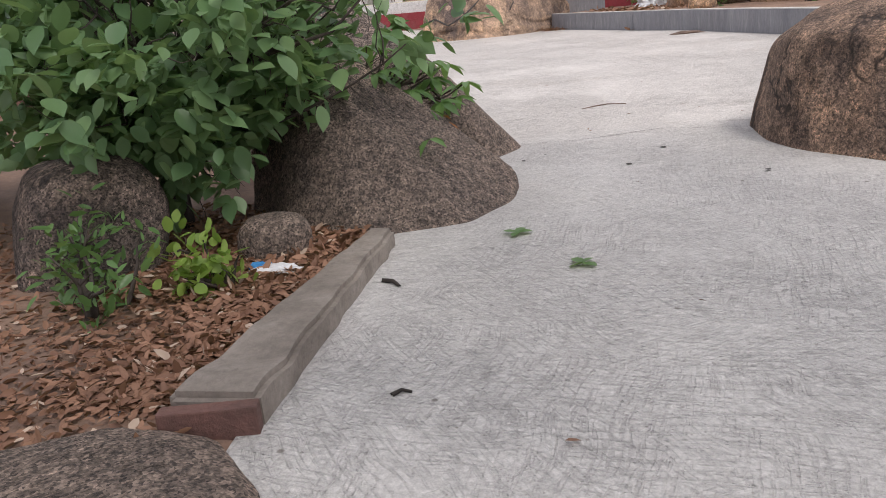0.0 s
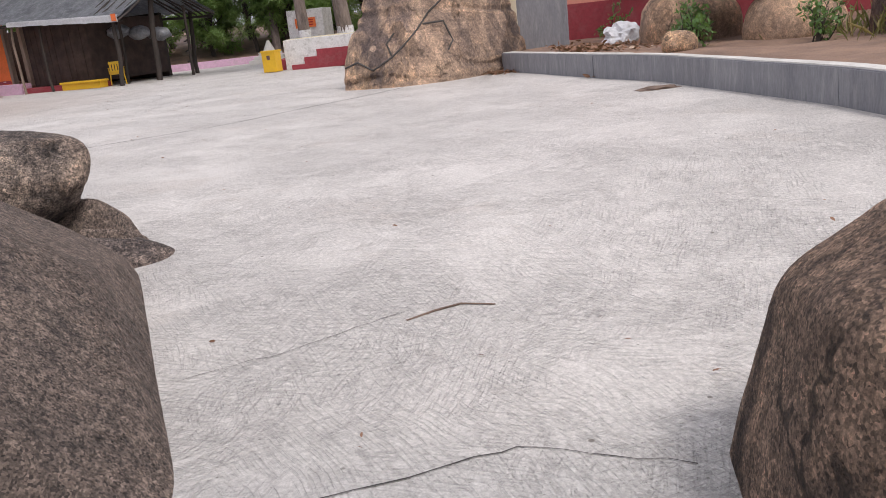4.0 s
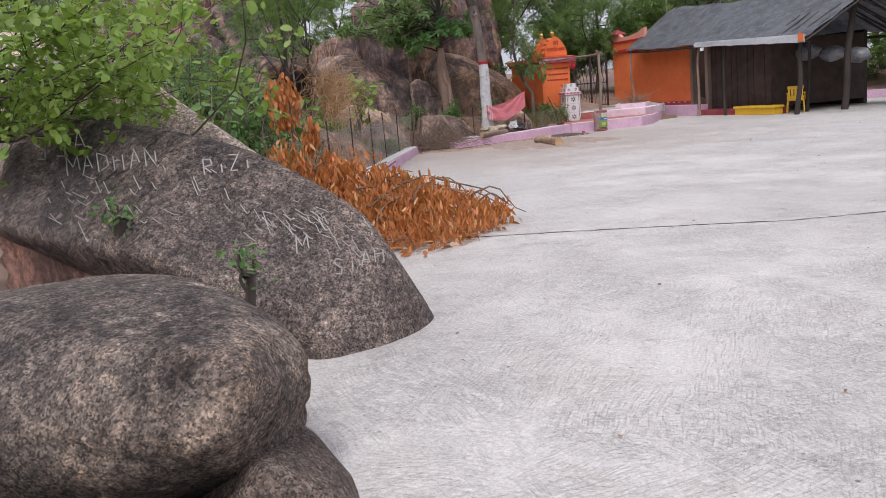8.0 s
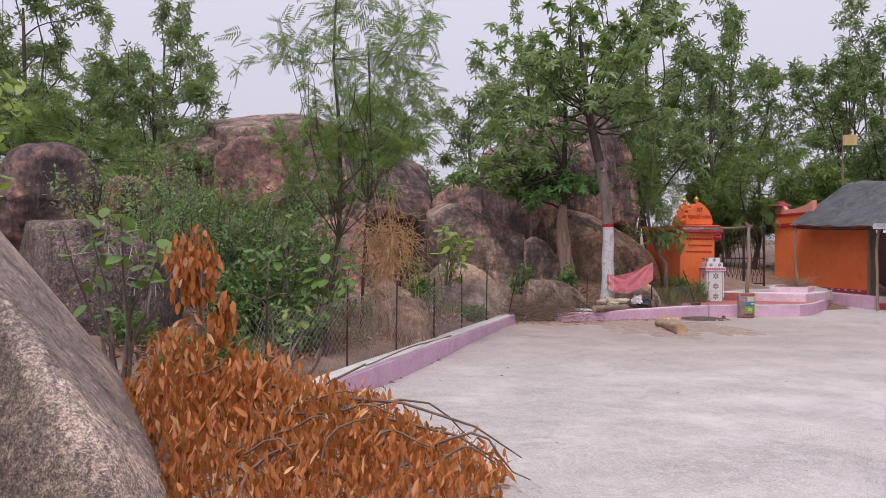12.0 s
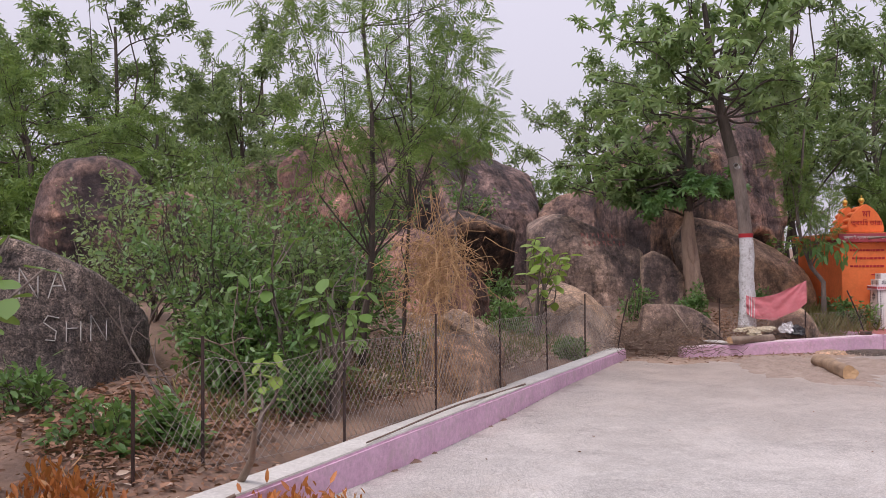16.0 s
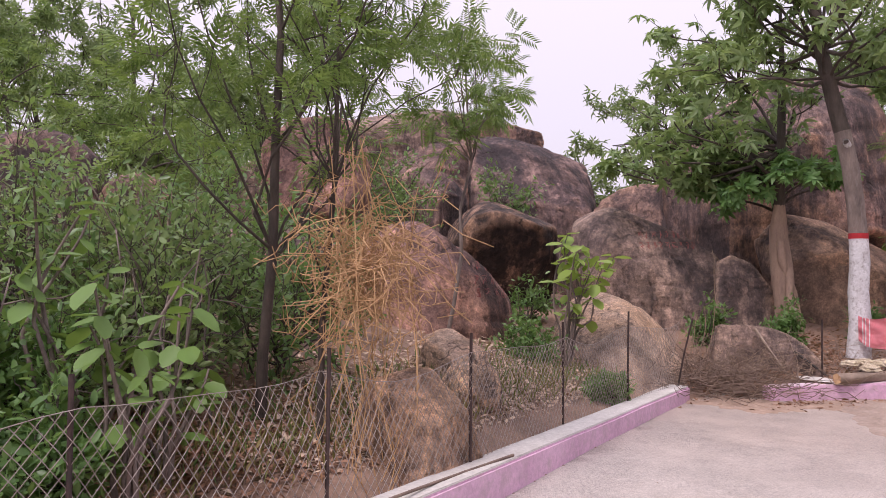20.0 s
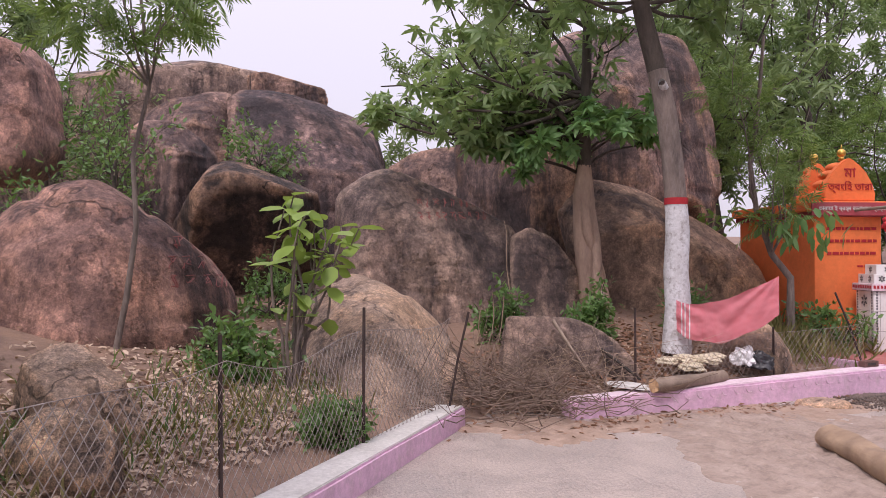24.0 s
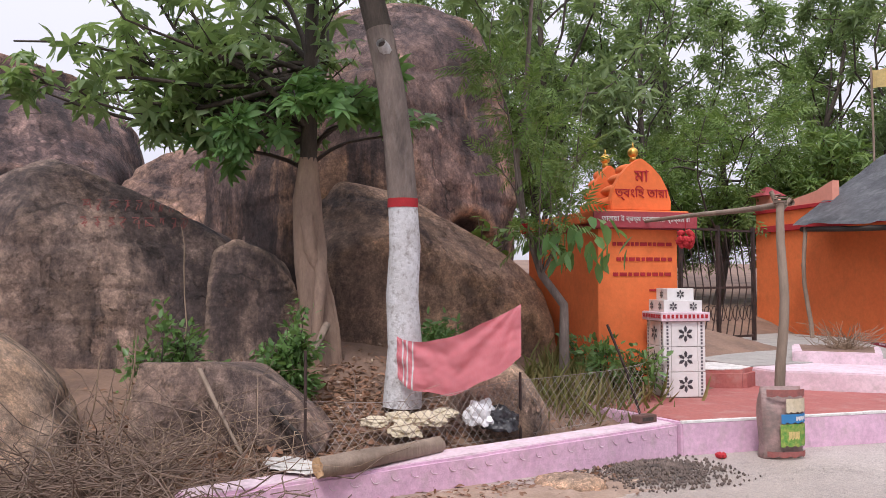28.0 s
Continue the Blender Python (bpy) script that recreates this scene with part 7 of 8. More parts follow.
# ---- chain-link fence ----
def fence(points, label, sag_seed, height=1.0, mesh_h=0.95):
    f = thing("fence", (0, 0, 0), label, "fence")
    g_ = R(sag_seed)
    for x, y, z, h, dx, dy in points:
        part("fence_post", tube_mesh("fence_post", [([(x, y, z - 0.15), (x + dx * 0.5, y + dy * 0.5, z + h * 0.5), (x + dx, y + dy, z + h)], 0.014)], "rust_iron", 6), None, f)
    P = np.array([(p[0], p[1], p[2]) for p in points])
    seg = np.r_[0, np.cumsum(np.linalg.norm(np.diff(P, axis=0), axis=1))]

    def on(s, h):
        s = np.clip(s, 0, seg[-1])
        p = np.stack([np.interp(s, seg, P[:, k]) for k in range(3)], -1)
        k = np.interp(s, seg, np.arange(len(seg)))
        sag = 0.16 * np.sin(np.pi * (k % 1.0)) * (0.6 + 0.4 * np.sin(s * 1.7))
        p[..., 2] += h * (1 - sag)
        p[..., 0] += 0.05 * np.sin(s * 2.1 + h * 3) * h
        p[..., 1] += 0.04 * np.cos(s * 1.3 + h * 4) * h
        return p

    pitch, paths = 0.085, []
    hs = np.linspace(0.0, mesh_h, 6)
    for k in range(int(seg[-1] / pitch) + 12):
        for sgn in (-1, 1):
            s = k * pitch + sgn * hs * 0.75
            ok = (s >= 0) & (s <= seg[-1])
            if ok.sum() > 1:
                paths.append((on(s[ok], hs[ok]), 0.0028))
    part("chain_link", tube_mesh("chain_link", paths, "wire", 3), None, f, "sagging rusty chain-link mesh", kind="stuff")
    part("line_wire", tube_mesh("line_wire", [(on(np.linspace(0, seg[-1], 60), np.full(60, mesh_h)), 0.003), (on(np.linspace(0, seg[-1], 60), np.full(60, 0.03)), 0.003)], "wire", 3), None, f)
    return f


fence([(-8.9, 14.6, 0.12, 0.8, 0.03, 0), (-9.3, 15.15, 0.16, 1.1, 0, 0), (-9.85, 16.5, 0.18, 1.1, 0, 0), (-11.0, 17.92, 0.18, 1.1, 0.02, 0), (-12.1, 19.32, 0.18, 1.1, 0, 0), (-13.5, 20.88, 0.18, 1.1, -0.02, 0), (-14.75, 22.4, 0.18, 1.15, 0.02, 0.0), (-15.85, 23.85, 0.18, 1.0, 0.12, 0.2)],
      "rusty chain-link fence with thin iron posts along the kerb", 3)
fence([(-15.62, 26.25, 0.2, 0.95, 0, 0), (-15.45, 28.45, 0.22, 0.62, 0, 0), (-15.2, 30.0, 0.3, 0.95, -0.2, -0.35)], "leaning chain-link fence behind the swirl kerb", 4, mesh_h=0.55)
# ---- dead branch heap ----
def heap_height(x, y):
    """Height of the heap: tall beside the slab, thin at its tip and along the kerb."""
    h = 0.62 * math.exp(-((x + 5.9) ** 2 / 0.9 + (y - 13.75) ** 2 / 0.55)) + 0.28 * math.exp(-((x + 5.0) ** 2 / 0.6 + (y - 13.6) ** 2 / 0.8)) + 0.2 * math.exp(-((x + 5.1) ** 2 / 0.45 + (y - 14.7) ** 2 / 0.5))
    h += 0.72 * math.exp(-((x + 6.6) ** 2 / 0.45 + (y - 13.3) ** 2 / 0.22)) + 0.42 * math.exp(-((x + 8.6) ** 2 / 0.3 + (y - 14.05) ** 2 / 0.2))
    return h + 0.26 * math.exp(-((x + 6.5) ** 2 / 1.4 + (y - 14.7) ** 2 / 0.6)) + 0.16 * math.exp(-((x + 8.2) ** 2 / 0.5 + (y - 15.7) ** 2 / 0.4))


rg = R(70)
heap = thing("dead_branch_heap", (-5.4, 14.1, 0.0), "heap of fallen branches with rust-brown dead leaves", "branches")
pos, aim, low, lowaim = [], [], [], []
while len(pos) < 9500:
    x, y = rg.uniform(-9.0, -3.7), rg.uniform(12.4, 16.4)
    h = heap_height(x, y)
    if h < 0.085 + 0.05 * rg.random() or (x > -4.3 and rg.random() < 0.3):
        continue
    if noise.noise(Vector((x * 4.5, y * 4.5, 3.3))) < -0.12 and rg.random() < 0.8:
        continue
    if rg.random() < 0.25 + h * 2.2:
        z = h * (0.25 + 0.85 * rg.random() ** 0.6) + (0.12 * rg.random() if rg.random() < 0.15 else 0)
        pos.append((x + 5.4, y - 14.1, base_level(x, y) + z + 0.05))
        aim.append((rg.normal() * 0.35, rg.normal() * 0.35, -1.0 if rg.random() < 0.8 else 0.6))
while len(low) < 1800:
    x, y = rg.uniform(-9.0, -3.8), rg.uniform(12.4, 16.4)
    if heap_height(x, y) > 0.07 + 0.09 * rg.random():
        low.append((x + 5.4, y - 14.1, base_level(x, y) + 0.015 + 0.06 * rg.random()))
        lowaim.append((rg.normal(), rg.normal(), rg.normal() * 0.25))
part("hanging_leaves", leaves_mesh("hanging_leaves", pos, aim, 0.1 * rg.uniform(0.6, 1.3, len(pos)), (BLADE[0] * (1, 0.75, 1), BLADE[1]), "leaf_dry", rg, 0.9), None, heap, kind="stuff")
part("fallen_leaves", leaves_mesh("fallen_leaves", low, lowaim, 0.11 * rg.uniform(0.6, 1.3, len(low)), BLADE, "leaf_dry", rg, 0.5), None, heap, kind="stuff")
for k in range(26):
    x, y = rg.uniform(-7.2, -4.6), rg.uniform(13.2, 15.0)
    a = np.array((x + 5.4, y - 14.1, heap_height(x, y) * 0.8))
    d = np.array((rg.uniform(-0.3, 0.9), rg.uniform(0.1, 1.2), 0.0)) * rg.uniform(0.5, 1.1)
    b = a + d
    b[2] = max(0.03, heap_height(b[0] - 5.4, b[1] + 14.1) + rg.uniform(-0.05, 0.15))
    part("branch", tube_mesh("branch", [(bend(a, b, 8, rg, 0.08, -0.12), np.linspace(0.014, 0.005, 8))], "dry_twig", 5), None, heap)
for pts in ([(-6.0, 13.9, 0.7), (-5.4, 14.5, 0.5), (-5.0, 15.0, 0.36), (-4.85, 15.3, 0.15)], [(-5.9, 14.1, 0.62), (-5.5, 14.8, 0.55), (-5.2, 15.3, 0.36), (-5.05, 15.65, 0.1)], [(-6.3, 13.6, 0.8), (-6.2, 14.4, 0.6), (-6.3, 14.9, 0.75)]):
    part("branch", tube_mesh("branch", [(np.array(pts) + (5.4, -14.1, 0), [0.016, 0.013, 0.01, 0.006][: len(pts)])], "dry_twig", 6), None, heap)

db = thing("dead_branch", (-6.45, 13.45, 0.5), "upright dead branch hung with dry orange leaves", "branch")
part("stem", tube_mesh("stem", [(np.array([(0, 0, -0.4), (-0.03, 0.05, 0.5), (0.0, 0.05, 1.1), (-0.1, 0.0, 1.4)]), [0.02, 0.016, 0.012, 0.006])], "dry_twig", 6), None, db)
p1 = crown_points(rg, (-0.08, 0.0, 1.12), (0.18, 0.22, 0.34), 330, 0.1)
p2 = crown_points(rg, (0.16, 0.18, 0.72), (0.09, 0.1, 0.22), 90, 0.1)
p3 = crown_points(rg, (0.3, 0.3, 0.2), (0.2, 0.2, 0.35), 220, 0.1)
pp = np.concatenate([p1, p2, p3])
part("dry_leaves", leaves_mesh("dry_leaves", pp, rg.normal(size=(len(pp), 3)) * 0.3 + (0, 0, -1), 0.11 * rg.uniform(0.7, 1.2, len(pp)), BLADE, "leaf_dry", rg, 0.9), None, db, kind="stuff")

# ---- sticks, log, brush ----
def stick(name, pts, r, material, label, category="stick", sides=7):
    pts = np.asarray(pts, float)
    return solo(name, tube_mesh(name, [(pts - pts[0], np.linspace(r, r * 0.55, len(pts)))], material, sides), None, label, category, loc=tuple(float(v) for v in pts[0]))


stick("branch", [(-8.95, 15.35, 0.06), (-8.7, 15.35, 0.22), (-8.45, 15.38, 0.42), (-8.3, 15.36, 0.52), (-8.22, 15.36, 0.68)], 0.035, "weathered_wood", "bare bent branch leaning at the kerb", "branch")
stick("branch", bend((-12.2, 19.75, 0.225), (-9.5, 16.6, 0.235), 14, R(3), 0.02), 0.014, "dry_twig", "thin dark branch lying along the kerb", "branch")
stick("branch", [(-18.0, 27.85, 1.2), (-17.75, 27.6, 1.02), (-17.2, 27.1, 0.78)], 0.05, "weathered_wood", "broken grey branch leaning on the rock", "branch")

stick("branch", [(-16.46, 25.72, 0.97), (-16.2, 25.78, 0.66), (-15.92, 25.85, 0.34)], 0.022, "weathered_wood", "thin pale stick leaning on the low rock", "stick")
stick("branch", [(-16.2, 26.25, 0.62), (-15.95, 26.35, 0.45), (-15.7, 26.4, 0.3)], 0.025, "dark_wood", "short dark stick lying against the low rock", "stick")
for k, (x, y, h) in enumerate([(-17.3, 25.0, 0.85), (-17.1, 25.25, 1.05), (-17.45, 25.35, 0.95), (-18.2, 26.1, 1.7)]):
    stick("stalk", bend((x, y, level(x, y)), (x + 0.12 - 0.06 * k, y + 0.15, level(x, y) + h), 7, R(320 + k), 0.04), 0.009, "dry_straw", "tall bleached stalk standing among the rocks", "stalk", 5)
pd = thing("dry_plant", (-15.4, 34.85, 0.72), "withered brown plant in the white planter", "plant")
part("twig_tuft", tube_mesh("twig_tuft", [(bend((rgd.normal() * 0.12, rgd.normal() * 0.12, -0.02), (rgd.normal() * 0.38, rgd.normal() * 0.38, rgd.uniform(0.12, 0.42)), 5, rgd, 0.08), np.linspace(0.006, 0.002, 5)) for rgd in [R(331)] for k in range(110)], "dry_straw", 3), None, pd, kind="stuff")


def cut_log(loc, turn, length, r, label, seed, bark="log_bark"):
    g_ = R(seed)
    t = thing("log", loc, label, "log", turn=turn)
    n, m = 18, 18
    ang = np.linspace(0, 2 * np.pi, m, endpoint=False)
    V = []
    for i in range(n):
        x = length * (i / (n - 1) - 0.5)
        for a in ang:
            q = noise.noise(Vector((x * 3 + seed, 1.3 * math.cos(a), 1.3 * math.sin(a))))
            k = r * (1 + 0.2 * q + 0.1 * math.sin(3 * a + x * 2))
            V.append((x + 0.03 * q, k * math.cos(a), r + k * math.sin(a)))
    F = [(i * m + j, i * m + (j + 1) % m, (i + 1) * m + (j + 1) % m, (i + 1) * m + j) for i in range(n - 1) for j in range(m)]
    part("bark", mesh_np("bark", V, F, bark, True), None, t)
    for i, s in ((0, -1), (n - 1, 1)):
        bm = bmesh.new()
        ring = [bm.verts.new(V[i * m + j]) for j in range(m)]
        c = bm.verts.new((s * length * 0.5 - s * 0.02, 0, r))
        for j in range(m):
            bm.faces.new((ring[j], ring[(j + 1) % m], c))
        part("cut_face", bm, "log_core", t, "pale hollow cut face")
    return t


cut_log((-12.42, 25.75, 0.0), -34.0, 1.85, 0.115, "thick cut log lying on the courtyard", 5)
cut_log((-15.27, 26.75, 0.24), 96.0, 1.25, 0.075, "old grey log laid along the kerb", 9, "weathered_wood")
rg = R(71)
brush = thing("brushwood", (-16.35, 24.95, 0.05), "tangled pile of dry brushwood between the kerbs", "brushwood")
paths = []
for k in range(560):
    a = np.array((rg.normal() * 0.6, rg.normal() * 0.62, abs(rg.normal()) * 0.16))
    d = np.array((rg.normal(), rg.normal(), abs(rg.normal()) * 0.45))
    b = a + d / np.linalg.norm(d) * rg.uniform(0.35, 1.0)
    b[2] = max(0.02, b[2])
    paths.append((bend(a, b, 5, rg, 0.07), np.linspace(0.007, 0.003, 5)))
for k in range(150):
    part("twig", tube_mesh("twig", paths[k:k + 1], "dry_twig", 4), None, brush)
part("twig_mass", tube_mesh("twig_mass", paths[150:], "dry_twig", 4), None, brush, kind="stuff")
straw = thing("dry_grass", (-16.25, 25.6, 0.1), "bleached dry grass stalks beside the rock", "grass", kind="stuff")
part("stalk", tube_mesh("stalk", [(bend((rg.normal() * 0.55, rg.normal() * 0.55, 0), (rg.normal() * 0.75, rg.normal() * 0.75, rg.uniform(0.15, 0.75)), 5, rg, 0.08), np.linspace(0.005, 0.002, 5)) for k in range(150)], "dry_straw", 3), None, straw, kind="stuff")
vine = thing("dry_vine", (-12.1, 18.42, 0.3), "tangled straw-coloured dry vine hanging in a tree", "vine")
paths = []
for k in range(380):
    a = np.array((rg.normal() * 0.2, rg.normal() * 0.22, 1.55 + rg.normal() * 0.26))
    d = np.array((rg.normal() * 0.6, rg.normal() * 0.6, rg.normal() * 0.45 - 0.35))
    paths.append((bend(a, a + d / np.linalg.norm(d) * rg.uniform(0.25, 0.65), 6, rg, 0.16), 0.0045))
for k in range(20):
    a = np.array((rg.normal() * 0.22, rg.normal() * 0.25, 1.3 + rg.uniform(0, 1.3)))
    paths.append((bend(a, (a[0] + rg.normal() * 0.15, a[1] + rg.normal() * 0.15, -0.3), 6, rg, 0.06), 0.005))
for k in range(120):
    part("tendril", tube_mesh("tendril", paths[k:k + 1], "vine_straw", 3), None, vine)
part("tendril_mass", tube_mesh("tendril_mass", paths[120:], "vine_straw", 3), None, vine, kind="stuff")

# ---- cloth on the fence ----
cloth = thing("checked_cloth", (-16.4, 27.75, 0.0), "red and white checked cotton cloth drying on the fence", "cloth")
A, B = Vector((-16.33, 27.66, 1.17)), Vector((-15.17, 28.2, 1.5))
bm = bmesh.new()
uvl = bm.loops.layers.uv.new("UVMap")
NX, NZ = 80, 30


def drape(t, s_, lift=0.03):
    """A point of the hung cloth: t along the fence, s_ down; swags run from the two pinned corners."""
    top = A.lerp(B, t)
    top.z -= 0.15 * math.sin(math.pi * t ** 0.85) * (1 - 0.3 * t) + 0.012 * abs(math.sin(9 * t))
    drop = (0.40 + 0.10 * math.sin(math.pi * t) + 0.08 * t + 0.012 * math.sin(17 * t)) * s_
    right, left = math.hypot(1 - t, 0.55 * s_ + 0.05), math.hypot(t, 0.5 * s_ + 0.05)
    ang_r, ang_l = math.atan2(0.55 * s_ + 0.05, 1 - t + 0.02), math.atan2(0.5 * s_ + 0.05, t + 0.02)
    fold = 0.032 * math.sin(13 * ang_r + 1.0) * min(1, 3.0 * right) * max(0, 1.1 - 1.3 * right)
    fold += 0.026 * math.sin(11 * ang_l) * min(1, 3.0 * left) * max(0, 1 - 1.4 * left)
    fold += 0.018 * math.sin(21 * t + 5 * s_ + 1.5 * math.sin(4 * t)) * (0.25 + 0.75 * s_) + 0.035 * noise.noise(Vector((t * 5, s_ * 3, 0))) + 0.010 * noise.noise(Vector((t * 16, s_ * 9, 4)))
    return top + Vector((0.48, -0.6, 0)).normalized() * (fold + lift) - Vector((0, 0, drop)) - Vector((-16.4, 27.75, 0))


gridc = [[bm.verts.new(drape(i / NX, j / NZ)) for j in range(NZ + 1)] for i in range(NX + 1)]
for i in range(NX):
    for j in range(NZ):
        f = bm.faces.new((gridc[i][j], gridc[i + 1][j], gridc[i + 1][j + 1], gridc[i][j + 1]))
        for lp, (a, b) in zip(f.loops, ((i, j), (i + 1, j), (i + 1, j + 1), (i, j + 1))):
            lp[uvl].uv = (a / NX * 6.283, b / NZ * 6.283)
part("fabric", bm, "gamcha", cloth, smooth=True)
for off in (0.05, 0.085, 0.13):
    bm = bmesh.new()
    vs = [bm.verts.new(drape(off + w, j / NZ, 0.034)) for j in range(NZ + 1) for w in (0, 0.012)]
    for j in range(NZ):
        bm.faces.new((vs[2 * j], vs[2 * j + 1], vs[2 * j + 3], vs[2 * j + 2]))
    part("border_stripe", bm, "white_plastic", cloth, "white woven border stripe")

# ---- rubbish under the tree ----
def crumple(name, loc, size, material, label, seed, squash=0.55, category="rubbish"):
    bm = bmesh.new()
    bmesh.ops.create_icosphere(bm, subdivisions=4, radius=1.0)
    for v in bm.verts:
        n = v.co.normalized()
        k = 1 + 0.35 * noise.noise(n * 2.2 + Vector((seed, 0, 0))) + 0.22 * abs(noise.noise(n * 5.0 + Vector((0, seed, 0)))) - 0.12 * abs(noise.noise(n * 9 + Vector((seed, seed, 0))))
        v.co = Vector((n.x * size[0] * k, n.y * size[1] * k, max(-0.3, n.z) * size[2] * k))
    return solo(name, bm, material, label, category, "rubbish under the tree", loc=loc)


crumple("plastic_bag", (-15.62, 28.12, 0.42), (0.17, 0.14, 0.16), "white_plastic", "torn white plastic bag among rubbish", 1)
crumple("plastic_bag", (-15.5, 28.22, 0.38), (0.2, 0.15, 0.14), "black_plastic", "crumpled black plastic bag with white tears", 2)
for k, (x, y, z, s) in enumerate([(-15.85, 27.65, 0.42, 0.2), (-16.0, 27.45, 0.44, 0.15), (-15.8, 27.35, 0.36, 0.17), (-16.05, 27.2, 0.42, 0.14), (-15.9, 27.9, 0.45, 0.13)]):
    crumple("crumpled_paper", (x, y, z), (s, s * 0.75, s * 0.4), "paper", "crumpled yellowed paper sack", 3 + k)
crumple("cardboard_scrap", (-15.65, 26.15, 0.26), (0.3, 0.16, 0.03), "pale_cement", "flattened pale cardboard scrap by the log", 12)


def brick(loc, turn, label):
    t = thing("brick", loc, label, "brick", "loose bricks", turn)
    bm = box(-0.115, -0.055, 0, 0.115, 0.055, 0.075, 0.006)
    part("block", bm, "brick", t)
    part("frog_mark", box(-0.07, -0.058, 0.02, 0.07, -0.0555, 0.055), "dark_wood", t)


brick((-14.92, 29.62, 0.315), 80, "dark clay brick lying on the kerb end")
brick((5.12, 15.95, 0.0), 70, "reddish clay brick at the foot of the wall")
brick((5.16, 16.12, 0.0), 60, "reddish clay brick at the foot of the wall")

# gravel and stones on the yard
rg = R(72)
gp = []
while len(gp) < 1500:
    a, b = rg.normal() * 0.33, rg.normal() * 0.32
    if abs(a) < 0.75 and abs(b) < 0.62:
        gp.append((a, b))
gv, gf = [], []
for k, (a, b) in enumerate(gp):
    s = rg.uniform(0.008, 0.02)
    h = max(0, 0.06 - 0.12 * math.hypot(a * 0.7, b))
    o = np.array((a, b, h + s * 0.4))
    oc = np.array([(1, 0, 0), (-1, 0, 0), (0, 1, 0), (0, -1, 0), (0, 0, 1), (0, 0, -1)]) * s * rg.uniform(0.6, 1.4, (6, 1))
    gv.append(oc + o)
    gf += [tuple(6 * k + i for i in f) for f in ((0, 2, 4), (2, 1, 4), (1, 3, 4), (3, 0, 4), (2, 0, 5), (1, 2, 5), (3, 1, 5), (0, 3, 5))]
solo("gravel_heap", mesh_np("gravel_heap", np.concatenate(gv), gf, "gravel"), None, "small heap of dark gravel by the kerb", "gravel", kind="stuff", loc=(-14.35, 29.1, 0.0), turn=70)
boulder("flat_stone", "flat tan stone at the kerb foot", "granite_tan", c=(-14.55, 28.15, 0.0), r=(0.32, 0.2, 0.1), rot=(0, 0, 30), power=2.2, lump=0.16, seed=130, sub=4, group="flat stones")


def spill(name, label, cx, cy, rx, ry, turn, material, seed, h=0.022, rough_=0.35):
    """A thin uneven spread of earth or bare rock on the concrete, thinning to its ragged edge."""
    V, F, nr, na = [], [], 34, 150
    ct, st_ = math.cos(radians(turn)), math.sin(radians(turn))
    for i in range(nr + 1):
        for j in range(na):
            a = 2 * math.pi * j / na
            edge = 1 + rough_ * noise.noise(Vector((2.1 * math.cos(a), 2.1 * math.sin(a), seed))) + 0.5 * rough_ * noise.noise(Vector((7 * math.cos(a), 7 * math.sin(a), seed)))
            q = i / nr * edge
            x, y = q * rx * math.cos(a), q * ry * math.sin(a)
            X, Y = cx + x * ct - y * st_, cy + x * st_ + y * ct
            t = 1 - i / nr
            z = base_level(X, Y) + 0.012 * noise.noise(Vector((X * 0.5, Y * 0.5, 5))) - 0.006 + (h + 0.01) * min(1, 2.2 * t) * (1 + 0.9 * noise.noise(Vector((X * 3, Y * 3, seed))) + 0.7 * noise.noise(Vector((X * 9, Y * 9, seed))) + 0.5 * noise.noise(Vector((X * 23, Y * 23, seed))))
            V.append((X, Y, z))
    for i in range(nr):
        for j in range(na):
            F.append((i * na + j, (i + 1) * na + j, (i + 1) * na + (j + 1) % na, i * na + (j + 1) % na))
    return solo(name, mesh_np(name, V, F, material, True), None, label, "earth", "earth spills", kind="stuff")


spill("earth_spill", "reddish earth and bare rock spread over the concrete", -13.3, 26.0, 2.4, 1.15, -30, "bare_rock", 3, 0.03)
spill("earth_spill", "reddish earth washed out between the kerbs", -15.3, 24.6, 0.95, 0.75, 20, "spilt_earth", 5, 0.012, 0.5)
spill("earth_spill", "brown earth washed along the swirl kerb", -14.6, 27.0, 2.2, 0.6, 82, "spilt_earth", 7, 0.01, 0.5)
spill("earth_spill", "brown bare rock beside the log", -12.5, 27.2, 1.9, 0.8, -20, "bare_rock", 9, 0.025)

# ---- leaf litter ----
def litter(name, n, region, size, label, seed, lift=0.01, curl=0.3, material="leaf_litter", onyard=False):
    g_ = R(seed)
    P = []
    while len(P) < n:
        x, y = region(g_)
        P.append((x, y))
    P = np.array(P)
    z = np.array([base_level(a, b) for a, b in P]) if onyard else ground_level(P)
    pos = np.c_[P, z + lift + 0.02 * g_.random(n)]
    aim = np.c_[g_.normal(size=(n, 2)), g_.normal(size=n) * curl]
    me = leaves_mesh(name, pos, aim, size * g_.uniform(0.5, 1.3, n), BLADE, material, g_, 0.45)
    return solo(name, me, None, label, "leaf litter", kind="stuff")


